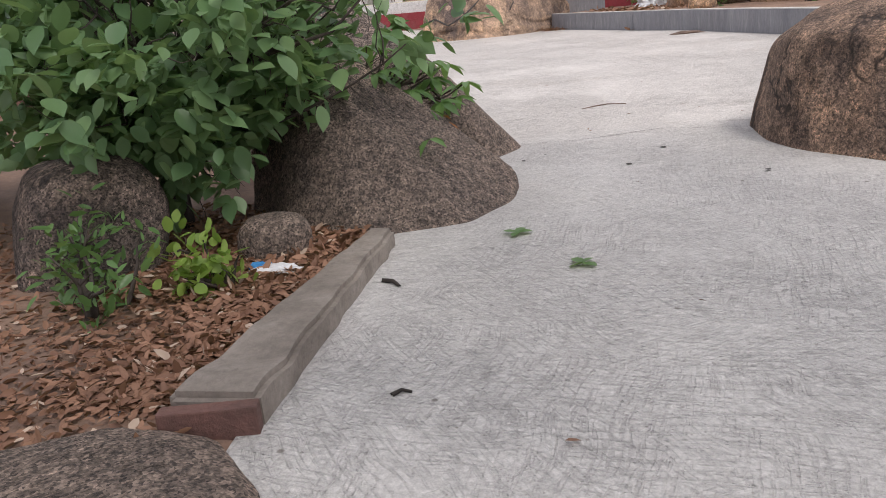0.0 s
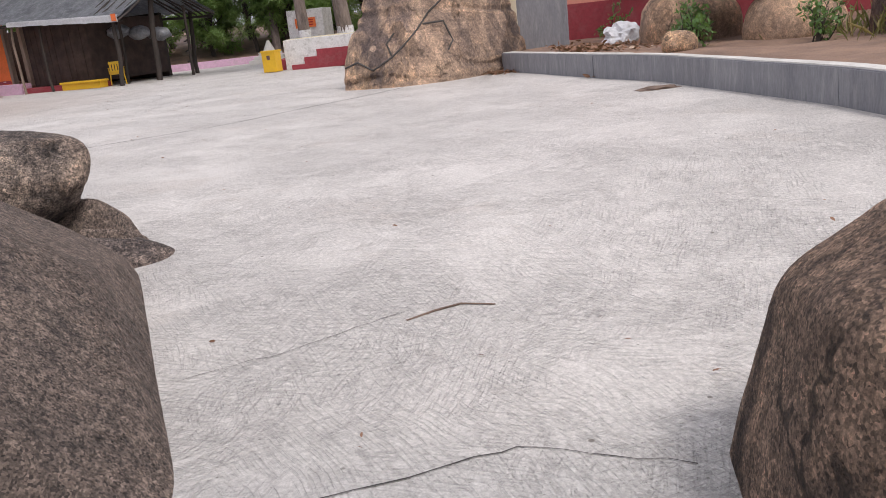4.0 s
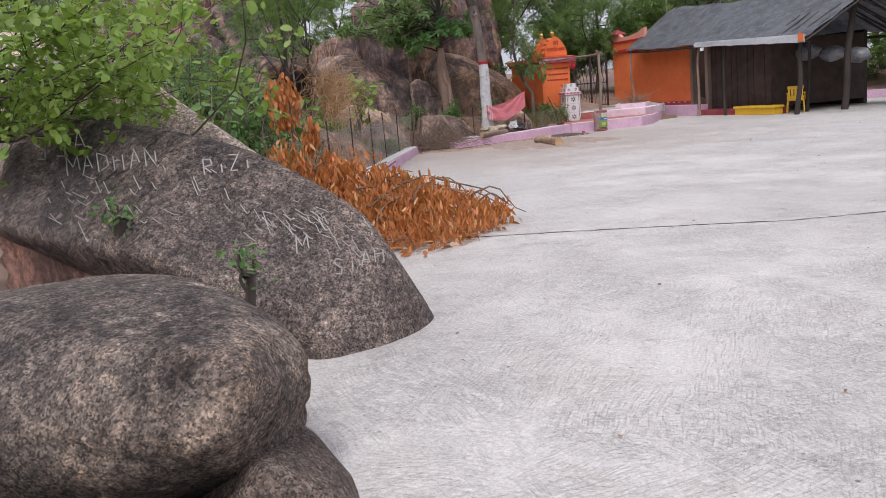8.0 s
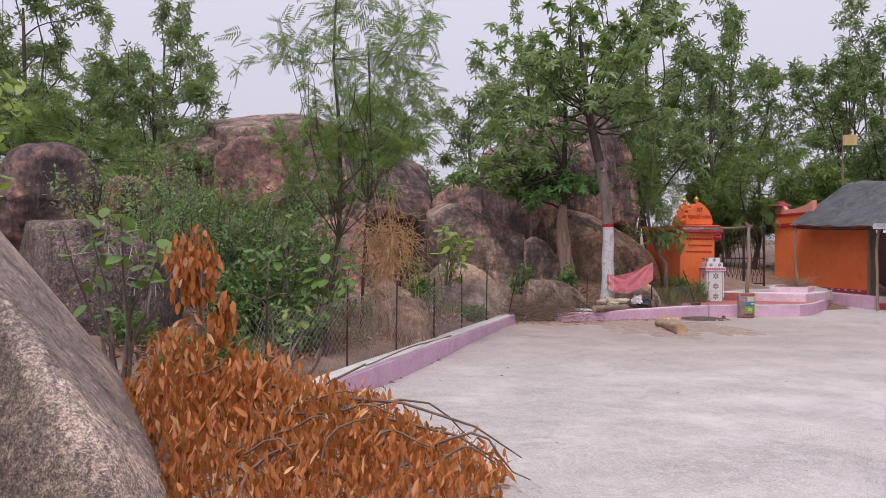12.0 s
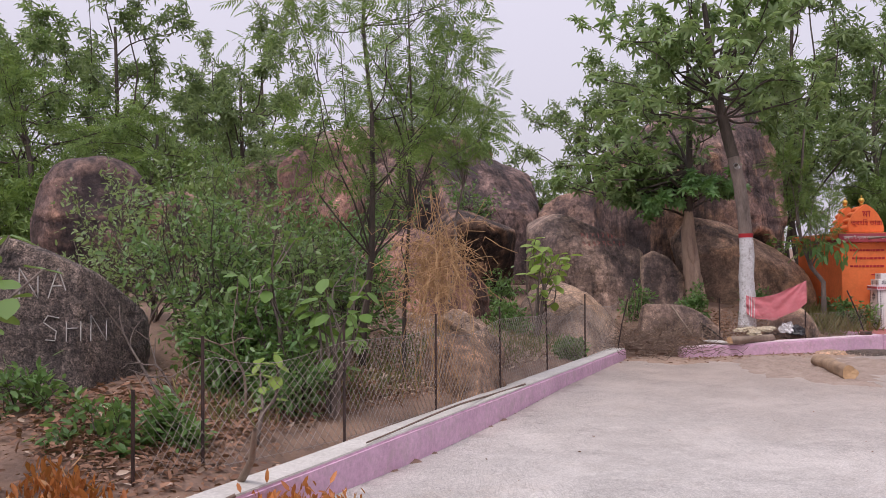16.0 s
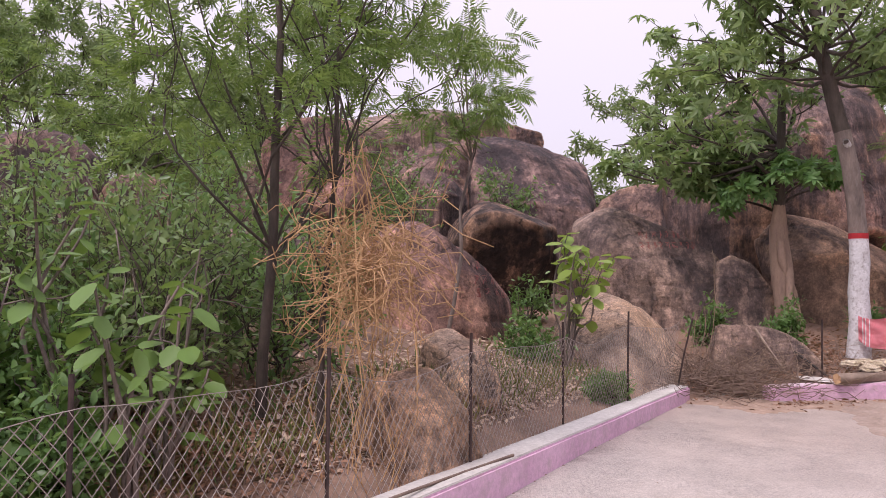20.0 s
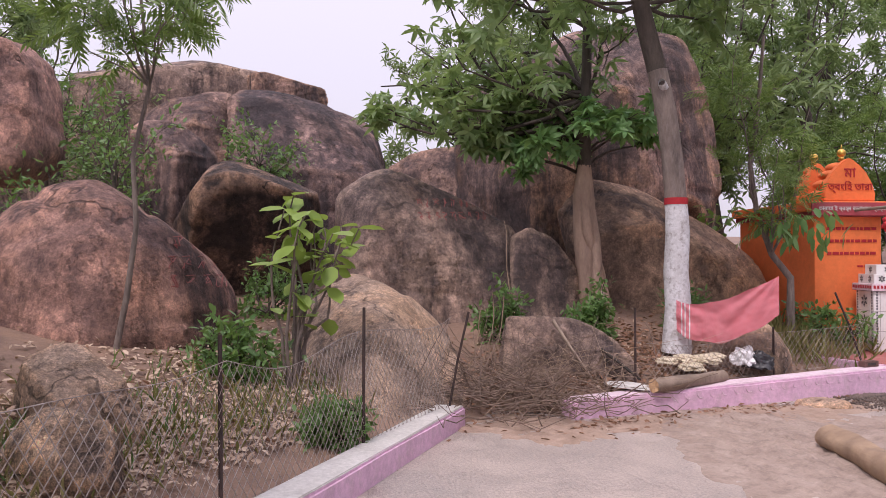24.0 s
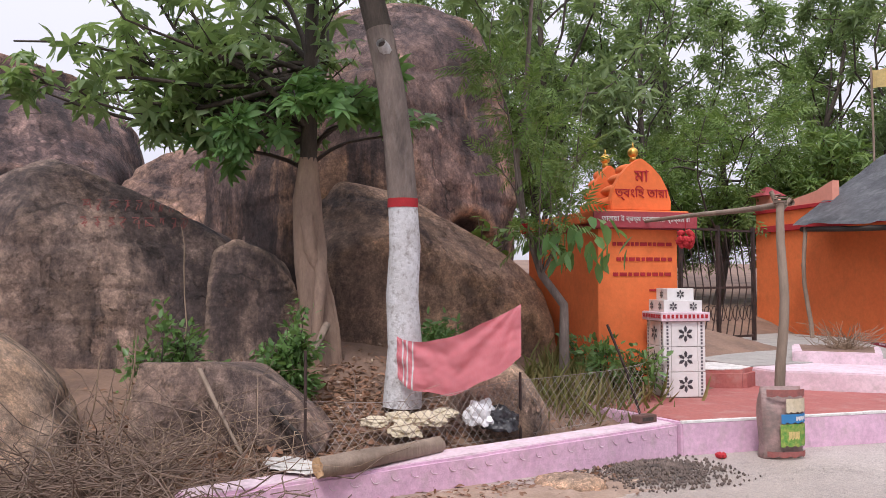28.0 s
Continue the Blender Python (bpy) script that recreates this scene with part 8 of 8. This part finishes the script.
litter("leaf_litter", 9000, lambda g_: (-0.76 - abs(g_.normal()) * 1.1, g_.uniform(0.8, 4.8)), 0.05, "brown dead leaves covering the soil under the bush", 201, 0.012)
litter("leaf_litter", 2600, lambda g_: (g_.uniform(-1.5, -0.36), g_.uniform(3.2, 4.15)), 0.06, "brown dead leaves between the kerb and the boulders", 208, 0.015)
litter("leaf_litter", 3000, lambda g_: (lambda t: (-0.84 + 0.5 * t - abs(g_.normal()) * 0.22, 2.2 + 1.6 * t))(g_.random()), 0.055, "brown dead leaves drifted against the rough kerb", 209, 0.015)
litter("leaf_litter", 5200, lambda g_: (-16.6 + g_.normal() * 0.75, 27.0 + g_.normal() * 1.3), 0.085, "brown dead leaves around the whitewashed tree", 202, 0.03)
litter("leaf_litter", 6000, lambda g_: (lambda t: (-9.6 - 7 * t - abs(g_.normal()) * 1.0, 15.2 + 9.0 * t - abs(g_.normal()) * 0.6))(0.45 * g_.random()), 0.085, "reddish brown dead leaves under the shrubs behind the fence", 211, 0.03)
litter("leaf_litter", 11000, lambda g_: (lambda t: (-9.6 - 7 * t - abs(g_.normal()) * 1.3, 15.2 + 9.0 * t - abs(g_.normal()) * 0.6))(0.33 + 0.67 * g_.random()), 0.08, "scattered pale dead leaves behind the fence", 203, 0.03, material="leaf_pale")
litter("leaf_litter", 2600, lambda g_: (-9.9 + g_.normal() * 0.7, 14.6 + g_.normal() * 0.5), 0.085, "brown dead leaves at the near end of the fence", 210, 0.03)
litter("leaf_litter", 900, lambda g_: (4.2 + abs(g_.normal()) * 0.9, 19.5 + g_.normal() * 0.9), 0.11, "brown dead leaves in the planter", 204, 0.03)
litter("leaf_litter", 160, lambda g_: (3.1 + g_.normal() * 0.22, 20.3 + g_.normal() * 0.12), 0.1, "dead leaves swept beside the tan boulder", 205, 0.02, onyard=True)
litter("leaf_litter", 420, lambda g_: (g_.uniform(-13, 4.5), g_.uniform(1.5, 30)), 0.035, "small dry leaf bits strewn on the courtyard", 206, 0.006, 0.1, onyard=True)
litter("leaf_litter", 700, lambda g_: (lambda t: (-15.3 + 0.6 * t + abs(g_.normal()) * 0.25, 24.6 + 4.8 * t))(g_.random()), 0.06, "dry leaf bits along the swirl kerb", 207, 0.008, 0.2, onyard=True)


def grass(name, n, region, label, seed, h=0.22, material="grass_dry"):
    g_ = R(seed)
    P = np.array([region(g_) for _ in range(n)])
    pos = np.c_[P, ground_level(P)]
    aim = np.c_[g_.normal(size=(n, 2)) * 0.45, np.ones(n)]
    me = leaves_mesh(name, pos, aim, h * g_.uniform(0.4, 1.3, n), (SLIM[0] * (1, 0.22, 1), SLIM[1]), material, g_, 0.9)
    return solo(name, me, None, label, "grass", kind="stuff")


grass("grass", 1700, lambda g_: (lambda t: (-10.0 - 6.4 * t - abs(g_.normal()) * 0.9, 15.6 + 8.2 * t - abs(g_.normal()) * 0.5))(g_.random()), "sparse dry grass behind the fence", 211)
grass("grass", 1500, lambda g_: (lambda t: (-10.5 - 6.4 * t - abs(g_.normal()) * 0.9, 15.8 + 8.2 * t - abs(g_.normal()) * 0.5))(g_.random()), "low green weeds behind the fence", 214, 0.16, "leaf_bush")
grass("grass", 700, lambda g_: (-16.3 + g_.normal() * 0.4, 30.1 + g_.normal() * 0.5), "green and dry grass tuft before the shrine", 212, 0.4)
grass("grass", 320, lambda g_: (8.2 + g_.normal() * 0.5, 15.2 + g_.normal() * 0.9), "dry palm-like grass in the planter", 213, 0.42)

# ---- cracks in the concrete ----
def crack(points, w, seed):
    g_ = R(seed)
    pts = []
    for a, b in zip(points, points[1:]):
        n = max(3, int(math.dist(a, b) / 0.07))
        for k in range(n):
            t = k / n
            pts.append((a[0] + (b[0] - a[0]) * t + g_.normal() * 0.006, a[1] + (b[1] - a[1]) * t + g_.normal() * 0.006))
    V, F = [], []
    for k, (x, y) in enumerate(pts):
        q = pts[min(k + 1, len(pts) - 1)]
        p = pts[max(k - 1, 0)]
        d = Vector((q[0] - p[0], q[1] - p[1])).normalized()
        ww = (w if w > 0.0065 else 0.5 * w) * g_.uniform(0.4, 1.3)
        z = base_level(x, y) + 0.012 * noise.noise(Vector((x * 0.5, y * 0.5, 5))) + 0.004
        V += [(x - d.y * ww, y + d.x * ww, z), (x + d.y * ww, y - d.x * ww, z)]
        if k:
            F.append((2 * k - 2, 2 * k - 1, 2 * k + 1, 2 * k))
    solo("crack", mesh_np("crack", V, F, "crack"), None, "thin dark crack running across the concrete", "crack", "concrete cracks")


crack([(-5.4, 13.6), (-4.2, 14.28), (-3.1, 15.03), (-1.7, 16.0), (-0.4, 17.5), (0.36, 18.45), (1.2, 19.6)], 0.015, 1)
crack([(0.66, 6.1), (1.04, 6.05), (1.38, 6.13), (1.74, 6.25), (2.01, 6.13), (2.34, 6.02)], 0.006, 2)
crack([(0.39, 7.04), (0.78, 7.17), (1.13, 7.39), (1.41, 7.57)], 0.004, 3)
stick("twig", [(1.36, 7.42, -0.118), (1.5, 7.5, -0.11), (1.62, 7.55, -0.108), (1.78, 7.5, -0.112)], 0.007, "dry_twig", "thin dry twig lying on the concrete", "twig", 5)


def fresh_leaf(loc, seed):
    g_ = R(seed)
    t = thing("fallen_leaf", loc, "fresh green leaf cluster lying on the concrete", "leaf", "fallen green leaves")
    for k in range(4):
        a = 1.7 * k + seed
        part("leaf", leaves_mesh("leaf", [(0, 0, 0.012)], [(math.cos(a), math.sin(a), 0.15)], 0.075, ROUND, "leaf_bush", g_, 0.2), None, t)


fresh_leaf((0.36, 3.78, -0.17), 1)
fresh_leaf((0.57, 3.23, -0.17), 2)
for k, (x, y, r) in enumerate([(1.56, 5.53, 0.022), (1.22, 5.1, 0.02), (0.6, 5.5, 0.014), (0.77, 5.64, 0.01), (1.9, 4.6, 0.018)]):
    bm = bmesh.new()
    bmesh.ops.create_circle(bm, cap_ends=True, segments=9, radius=r, matrix=Matrix.Translation((x, y, base_level(x, y) + 0.012)))
    solo("stain", bm, "crack", "small dark round stain on the concrete", "stain", "concrete stains")
stick("twig", [(-0.19, 2.2, -0.165), (-0.16, 2.22, -0.16), (-0.13, 2.21, -0.165)], 0.008, "dark_wood", "short dark pod lying on the concrete", "twig", 5)
stick("twig", [(-0.26, 3.26, -0.165), (-0.22, 3.22, -0.155), (-0.19, 3.17, -0.165)], 0.012, "dark_wood", "short dark pod lying on the concrete", "twig", 5)
crumple("wrapper", (-0.72, 3.42, -0.14), (0.12, 0.05, 0.04), "white_plastic", "white and blue plastic wrapper on dead leaves", 31)
crumple("wrapper", (-0.82, 3.48, -0.13), (0.06, 0.03, 0.03), "blue_print", "blue torn plastic wrapper on dead leaves", 32)
crumple("wrapper", (-1.0, 2.2, -0.15), (0.02, 0.015, 0.01), "blue_print", "tiny pale blue wrapper scrap", 33)
part("brick_end", box(-0.83, 2.045, -0.2, -0.55, 2.1, -0.085, 0.006), "brick", kerb3, "worn brick course at the kerb end")
bm = bmesh.new()
for k in range(5):
    a = 1.257 * k
    bmesh.ops.create_icosphere(bm, subdivisions=1, radius=0.03, matrix=Matrix.Translation((0.03 * math.cos(a), 0.03 * math.sin(a), 0.03)))
solo("red_flower", bm, "red_paint", "fallen red hibiscus flower on the concrete", "flower", loc=(-14.35, 30.05, 0.0))

# ---- far side: steps, bin, trees, temple wall ----
st = thing("stone_platform", (-3.0, 32.4, 0.0), "white platform with a maroon stepped skirting", "platform", turn=-22.0)
part("body", box(0, 0.2, 0, 5.0, 6.0, 1.0, 0.02), "cream_paint", st)
part("front", box(0, 0.0, 0, 4.0, 0.2, 0.98, 0.01), "white_paint", st)
for k, (x, h) in enumerate([(0.25, 0.16), (0.75, 0.38), (1.25, 0.6)]):
    part("step", box(x, -0.06 - 0.0 * k, 0, 3.4, -0.003 - 0.0 * k, h, 0.004) if k == 0 else box(x, -0.06 + 0.004 * k, 0, 3.4, -0.004, h, 0.004), "maroon_paint", st)
bin_ = thing("litter_bin", (-3.4, 32.1, 0.0), "bright yellow metal litter bin beside the platform", "bin", turn=-22.0)
part("body", box(-0.25, -0.2, 0.02, 0.25, 0.2, 0.7, 0.02), "yellow_paint", bin_)
part("rim", box(-0.27, -0.22, 0.66, 0.27, 0.22, 0.72, 0.01), "yellow_paint", bin_)
part("emblem", box(-0.06, -0.206, 0.42, 0.06, -0.2005, 0.56), "brick", bin_)
for k, (x, y, h) in enumerate([(-2.5, 34.5, 0.95), (-0.9, 33.6, 0.95), (-5.6, 46.6, 0.1), (-1.3, 36.5, 0.95)]):
    g_ = R(300 + k)
    t = tree("tree", (x, y, h), "straight dark trunk with a whitewashed foot", g_, bend((0, 0, 0), (g_.uniform(-0.3, 0.3), 0.2, 9), 9, g_, 0.01), 0.22, (0, 0, 7.5), (3.2, 3.2, 2.6), 22, 5, 8, 0.4, FEATHER_S, "leaf_neem", "bark_grey", start=0.5, limb_r=0.06, group="platform trees")
    part("whitewash", tube_mesh("whitewash", [([(0, 0, 0), (0, 0, 0.3)], [0.24, 0.235])], "white_wash", 10), None, t)
fk = thing("kerb", (0, 0, 0), "pink painted kerb at the far end of the yard", "kerb", kind="structure")
part("kerb_body", strip((-4.0, 44.6), (-12.5, 44.0), -0.3, 0.32, 0.32, seed=33, n=10), "pink_paint", fk)
part("kerb_body", strip((-3.4, 33.2), (-4.0, 44.6), -0.3, 0.34, 0.32, seed=34, n=10), "maroon_paint", fk)
sh2 = thing("small_shrine", (-5.4, 43.2, 0.0), "low stepped whitewashed stone shrine", "shrine")
for k in range(3):
    part("tier", box(-0.9 + 0.22 * k, -0.6 + 0.14 * k, 0.16 * k, 0.9 - 0.22 * k, 0.6 - 0.14 * k, 0.16 * (k + 1), 0.02), "pale_cement", sh2)
bm = bmesh.new()
bmesh.ops.create_cone(bm, cap_ends=True, segments=12, radius1=0.3, radius2=0.06, depth=0.5, matrix=Matrix.Translation((0, 0, 0.73)))
part("cone", bm, "pale_cement", sh2)
hut2 = thing("white_kiosk", (-3.2, 40.5, 0.0), "small white kiosk with an orange notice board", "kiosk", turn=-10.0)
part("wall", box(-0.8, 0, 0, 0.8, 1.4, 2.1, 0.01), "white_paint", hut2)
part("notice_board", box(-0.45, -0.05, 1.35, 0.45, -0.01, 1.75), "orange_paint", hut2)
for k in range(3):
    part("notice_line", box(-0.35, -0.056, 1.44 + 0.1 * k, 0.35, -0.051, 1.48 + 0.1 * k), "text_red", hut2)
yb = thing("yellow_building", (0.3, 38.0, 0.0), "pale yellow building corner behind the boulder", "building", turn=-15.0)
part("wall", box(0, 0, 0, 5, 4, 4.2), "cream_paint", yb)
part("roof_slab", box(-0.3, -0.3, 4.2, 5.3, 4.3, 4.4), "pale_cement", yb)
tw_ = thing("temple_wall", (4.3, 24.6, 0.0), "salmon painted temple wall with a maroon base", "building", turn=-14.0)
part("wall", box(0.0, 0.0, 0.0, 12, 0.3, 4.5), "salmon_paint", tw_)
part("base_band", box(0.0, -0.03, 0.0, 12, -0.001, 1.15), "maroon_paint", tw_)
part("pilaster", box(0.6, -0.06, 1.15, 0.75, -0.001, 4.5), "salmon_paint", tw_)
gp_ = thing("grey_pillar", (3.75, 22.6, 0.0), "unpainted grey plastered gate pillar", "pillar", turn=-10.0)
part("shaft", box(0, 0, 0, 1.1, 0.4, 1.6, 0.012), "grey_plaster", gp_)
for k, (x, y, r, z, m, lb) in enumerate([(6.5, 19.3, (0.9, 0.7, 0.7), 0.5, "granite_tan", "tan boulder in the planter"), (7.4, 17.8, (1.3, 0.8, 0.45), 1.35, "granite_dark", "overhanging dark boulder in the planter"), (7.6, 17.4, (0.9, 0.7, 0.6), 0.45, "granite_tan", "pale boulder in the planter"),
                                        (5.45, 16.5, (0.32, 0.25, 0.2), 0.42, "granite_pale", "small pale rock on the wall edge"), (9.0, 15.5, (1.2, 1.0, 0.9), 0.6, "granite_brown", "brown boulder in the planter")]):
    boulder("boulder", lb, m, c=(x, y, z), r=r, rot=(6, 8, 20 * k), power=2.6, lump=0.07, seed=150 + k, sub=4, group="planter boulders")
for k, (x, y, r, rz) in enumerate([(5.6, 21.5, 0.3, 0.35), (6.1, 18.2, 0.35, 0.4), (5.9, 17.2, 0.35, 0.4), (7.2, 15.8, 0.4, 0.45), (6.6, 20.8, 0.3, 0.3)]):
    shrub((x, y, level(x, y)), (r, r, rz), "small leafy bush in the planter", 160 + k, "leaf_bush", BLADE, 0.1, 10, 4, 8)
crumple("plastic_sheet", (5.6, 20.6, 0.4), (0.4, 0.3, 0.3), "white_plastic", "heap of crumpled white sheeting in the planter", 41)
crumple("straw_wisp", (4.55, 14.6, 0.0), (0.28, 0.12, 0.05), "dry_twig", "wisp of matted dry straw on the concrete", 42)

# ---- pennant above the hut ----
pen = thing("pennant", (-17.9, 41.5, 0.2), "small faded yellow pennant on a thin tall pole", "flag")
part("pole", tube_mesh("pole", [([(0, 0, -0.1), (0.05, 0.02, 3.2), (0.02, 0.0, 6.2)], 0.025)], "weathered_wood", 6), None, pen)
bm = bmesh.new()
grid_ = [[bm.verts.new((0.02 + 0.6 * i / 8, 0.05 * math.sin(i * 1.1 + j * 0.5), 6.1 - 0.4 * j / 4 - 0.05 * i / 8)) for j in range(5)] for i in range(9)]
for i in range(8):
    for j in range(4):
        bm.faces.new((grid_[i][j], grid_[i + 1][j], grid_[i + 1][j + 1], grid_[i][j + 1]))
part("cloth", bm, "faded_yellow", pen, smooth=True)

# ---- scratched and painted writing on the rocks ----
bpy.context.view_layer.update()
SLAB = next(o for o in scene.objects if o.get("label", "").startswith("huge dark sloping"))
DOME = next(o for o in scene.objects if o.get("label", "").startswith("dome-shaped"))
SLOPE = next(o for o in scene.objects if o.get("label", "").startswith("long dark sloping"))
SCRIB = next(o for o in scene.objects if o.get("label", "").startswith("dark boulder with white"))


def onto(rock, p, d):
    """The point of a rock's face that lies from p in the direction d, in the rock's own space."""
    hit_, place, nrm, _ = rock.ray_cast(Vector(p) - rock.location, Vector(d))
    return (place + nrm * 0.003) if hit_ else None


def strokes(rock, eye, aim, right, up, lines, r, material, name):
    """Each line, in the plane at aim, thrown on to the rock from the eye and drawn as a thin raised stroke."""
    eye, aim, right, up = Vector(eye), Vector(aim), Vector(right).normalized(), Vector(up).normalized()
    for ln in lines:
        pts = []
        for (a, b), (c, d) in zip(ln, ln[1:]):
            for k in range(4):
                t = k / 4
                q = aim + right * (a + (c - a) * t) + up * (b + (d - b) * t)
                w = onto(rock, eye, (q - eye).normalized())
                if w is not None:
                    pts.append(w)
        if len(pts) > 2:
            part(name, tube_mesh(name, [(np.array(pts), r)], material, 4), None, rock)


GLYPH = {"R": [[(0, 0), (0, 1), (0.5, 0.95), (0.55, 0.6), (0, 0.5), (0.6, 0)]], "I": [[(0.3, 0), (0.3, 0.7)]], "Z": [[(0, 1), (0.6, 1), (0, 0), (0.65, 0)]], "S": [[(0.6, 0.9), (0.2, 1), (0.05, 0.75), (0.5, 0.4), (0.45, 0.05), (0, 0.1)]],
         "A": [[(0, 0), (0.3, 1), (0.6, 0)], [(0.12, 0.4), (0.5, 0.4)]], "N": [[(0, 0), (0, 1), (0.55, 0), (0.55, 1)]], "M": [[(0, 0), (0.05, 1), (0.35, 0.4), (0.65, 1), (0.7, 0)]], "D": [[(0, 0), (0, 1), (0.5, 0.8), (0.55, 0.3), (0, 0)]], "H": [[(0, 0), (0, 1)], [(0.5, 0), (0.5, 1)], [(0, 0.5), (0.5, 0.5)]]}


def word(text, x, y, h, slope=0.0):
    out = []
    for k, ch in enumerate(text):
        for ln in GLYPH.get(ch, []):
            out.append([(x + (k * 0.85 + a) * h, y + slope * k * h + b * h) for a, b in ln])
    return out


gs = R(77)
SE = (1.7, 7.9, 1.5)
SR, SU = (0.72, 0.70, 0), (0, 0, 1)
strokes(SLAB, SE, (-3.5, 10.95, 1.1), SR, SU, word("RIZI", -0.21, 0.0, 0.11, 0.06), 0.0055, "scratch", "scratched_letter")
strokes(SLAB, SE, (-3.5, 10.95, 1.1), SR, SU, word("MADHAN", -1.19, 0.08, 0.135, 0.02) + word("SSA", -1.41, 0.2, 0.17, 0.06), 0.005, "scratch", "scratched_letter")
strokes(SLAB, SE, (-3.5, 10.95, 1.1), SR, SU, word("SIAH", 0.63, -0.8, 0.12, 0.2) + word("M", 0.38, -0.62, 0.13), 0.005, "scratch", "scratched_letter")
rnd = []
for k in range(90):
    x = gs.uniform(-1.4, 1.0)
    y = -0.1 - 0.55 * max(0, x) + gs.normal() * (0.06 if k % 2 else 0.2)
    if k % 3 == 0:
        x, y = gs.uniform(0.1, 0.62), gs.uniform(-0.42, -0.27)
    a, L = gs.uniform(-1.2, -0.2), gs.uniform(0.03, 0.12)
    rnd.append([(x, y), (x + L * math.cos(a) * 0.6, y + L * math.sin(a)), (x + L * math.cos(a), y + L * math.sin(a) + gs.uniform(-0.03, 0.03))])
strokes(SLAB, SE, (-3.5, 10.95, 1.1), SR, SU, rnd, 0.0032, "scratch", "scratch_mark")
def faded(x0, x1, rows, h, seed):
    """Rows of worn, unreadable painted characters."""
    g_, out = R(seed), []
    for y in rows:
        x = x0 + g_.uniform(0, 0.1)
        while x < x1:
            w = h * g_.uniform(0.4, 0.9)
            for _ in range(2):
                out.append([(x + w * g_.random(), y + h * g_.random()) for _ in range(4)])
            out.append([(x, y + h * 0.95), (x + w, y + h)])
            x += w + h * g_.uniform(0.15, 0.5)
    return out


strokes(DOME, (-8.5, 19.5, 1.7), (-18.2, 22.0, 1.6), (0.3, 0.95, 0), SU, faded(-0.45, 0.55, (0.25, 0.02, -0.2), 0.15, 5), 0.006, "faint_red", "faded_red_letter")
strokes(SLOPE, (-9.4, 22.0, 1.7), (-19.4, 26.2, 2.3), (0.4, 0.92, 0), SU, faded(-0.7, 0.5, (0.0, 0.2), 0.14, 6), 0.006, "faint_red", "faded_red_letter")
strokes(SCRIB, (-2.4, 14.2, 1.75), (-11.4, 14.0, 1.35), (0.1, 1, 0), SU, word("NA", -0.3, 0.18, 0.3) + word("SHN", -0.1, -0.25, 0.26) + [[(-0.8, 0.3), (-0.5, 0.36)], [(-0.75, -0.1), (-0.6, 0.0), (-0.5, -0.1)]], 0.006, "scratch", "white_scribble")
BOSS = next(o for o in scene.objects if o.get("label", "").startswith("large tan boulder"))
strokes(BOSS, (1.85, 5.95, 1.35), (0.7, 20.2, 1.0), (1, 0, 0), SU, [[(-0.69, -0.59), (-0.37, -0.49), (-0.1, -0.67), (0.3, -0.46), (0.56, -0.25), (0.83, 0.0), (1.09, 0.31), (1.53, 0.65), (1.9, 1.2)], [(0.3, -0.46), (0.22, -0.2), (0.45, 0.05)], [(0.95, 0.1), (1.35, 0.12), (1.5, -0.25), (1.35, -0.5)]], 0.02, "crack", "deep_crack")
red = onto(DOME, (-8.5, 19.5, 1.7), (Vector((-17.75, 22.75, 1.02)) - Vector((-8.5, 19.5, 1.7))).normalized())
if red is not None:
    strokes(DOME, (-8.5, 19.5, 1.7), (-17.75, 22.75, 1.02), (0.3, 0.95, 0), SU, [[(-0.12 + 0.03 * k, -0.16), (-0.11 + 0.03 * k, 0.16)] for k in range(8)], 0.02, "red_paint", "red_daub")
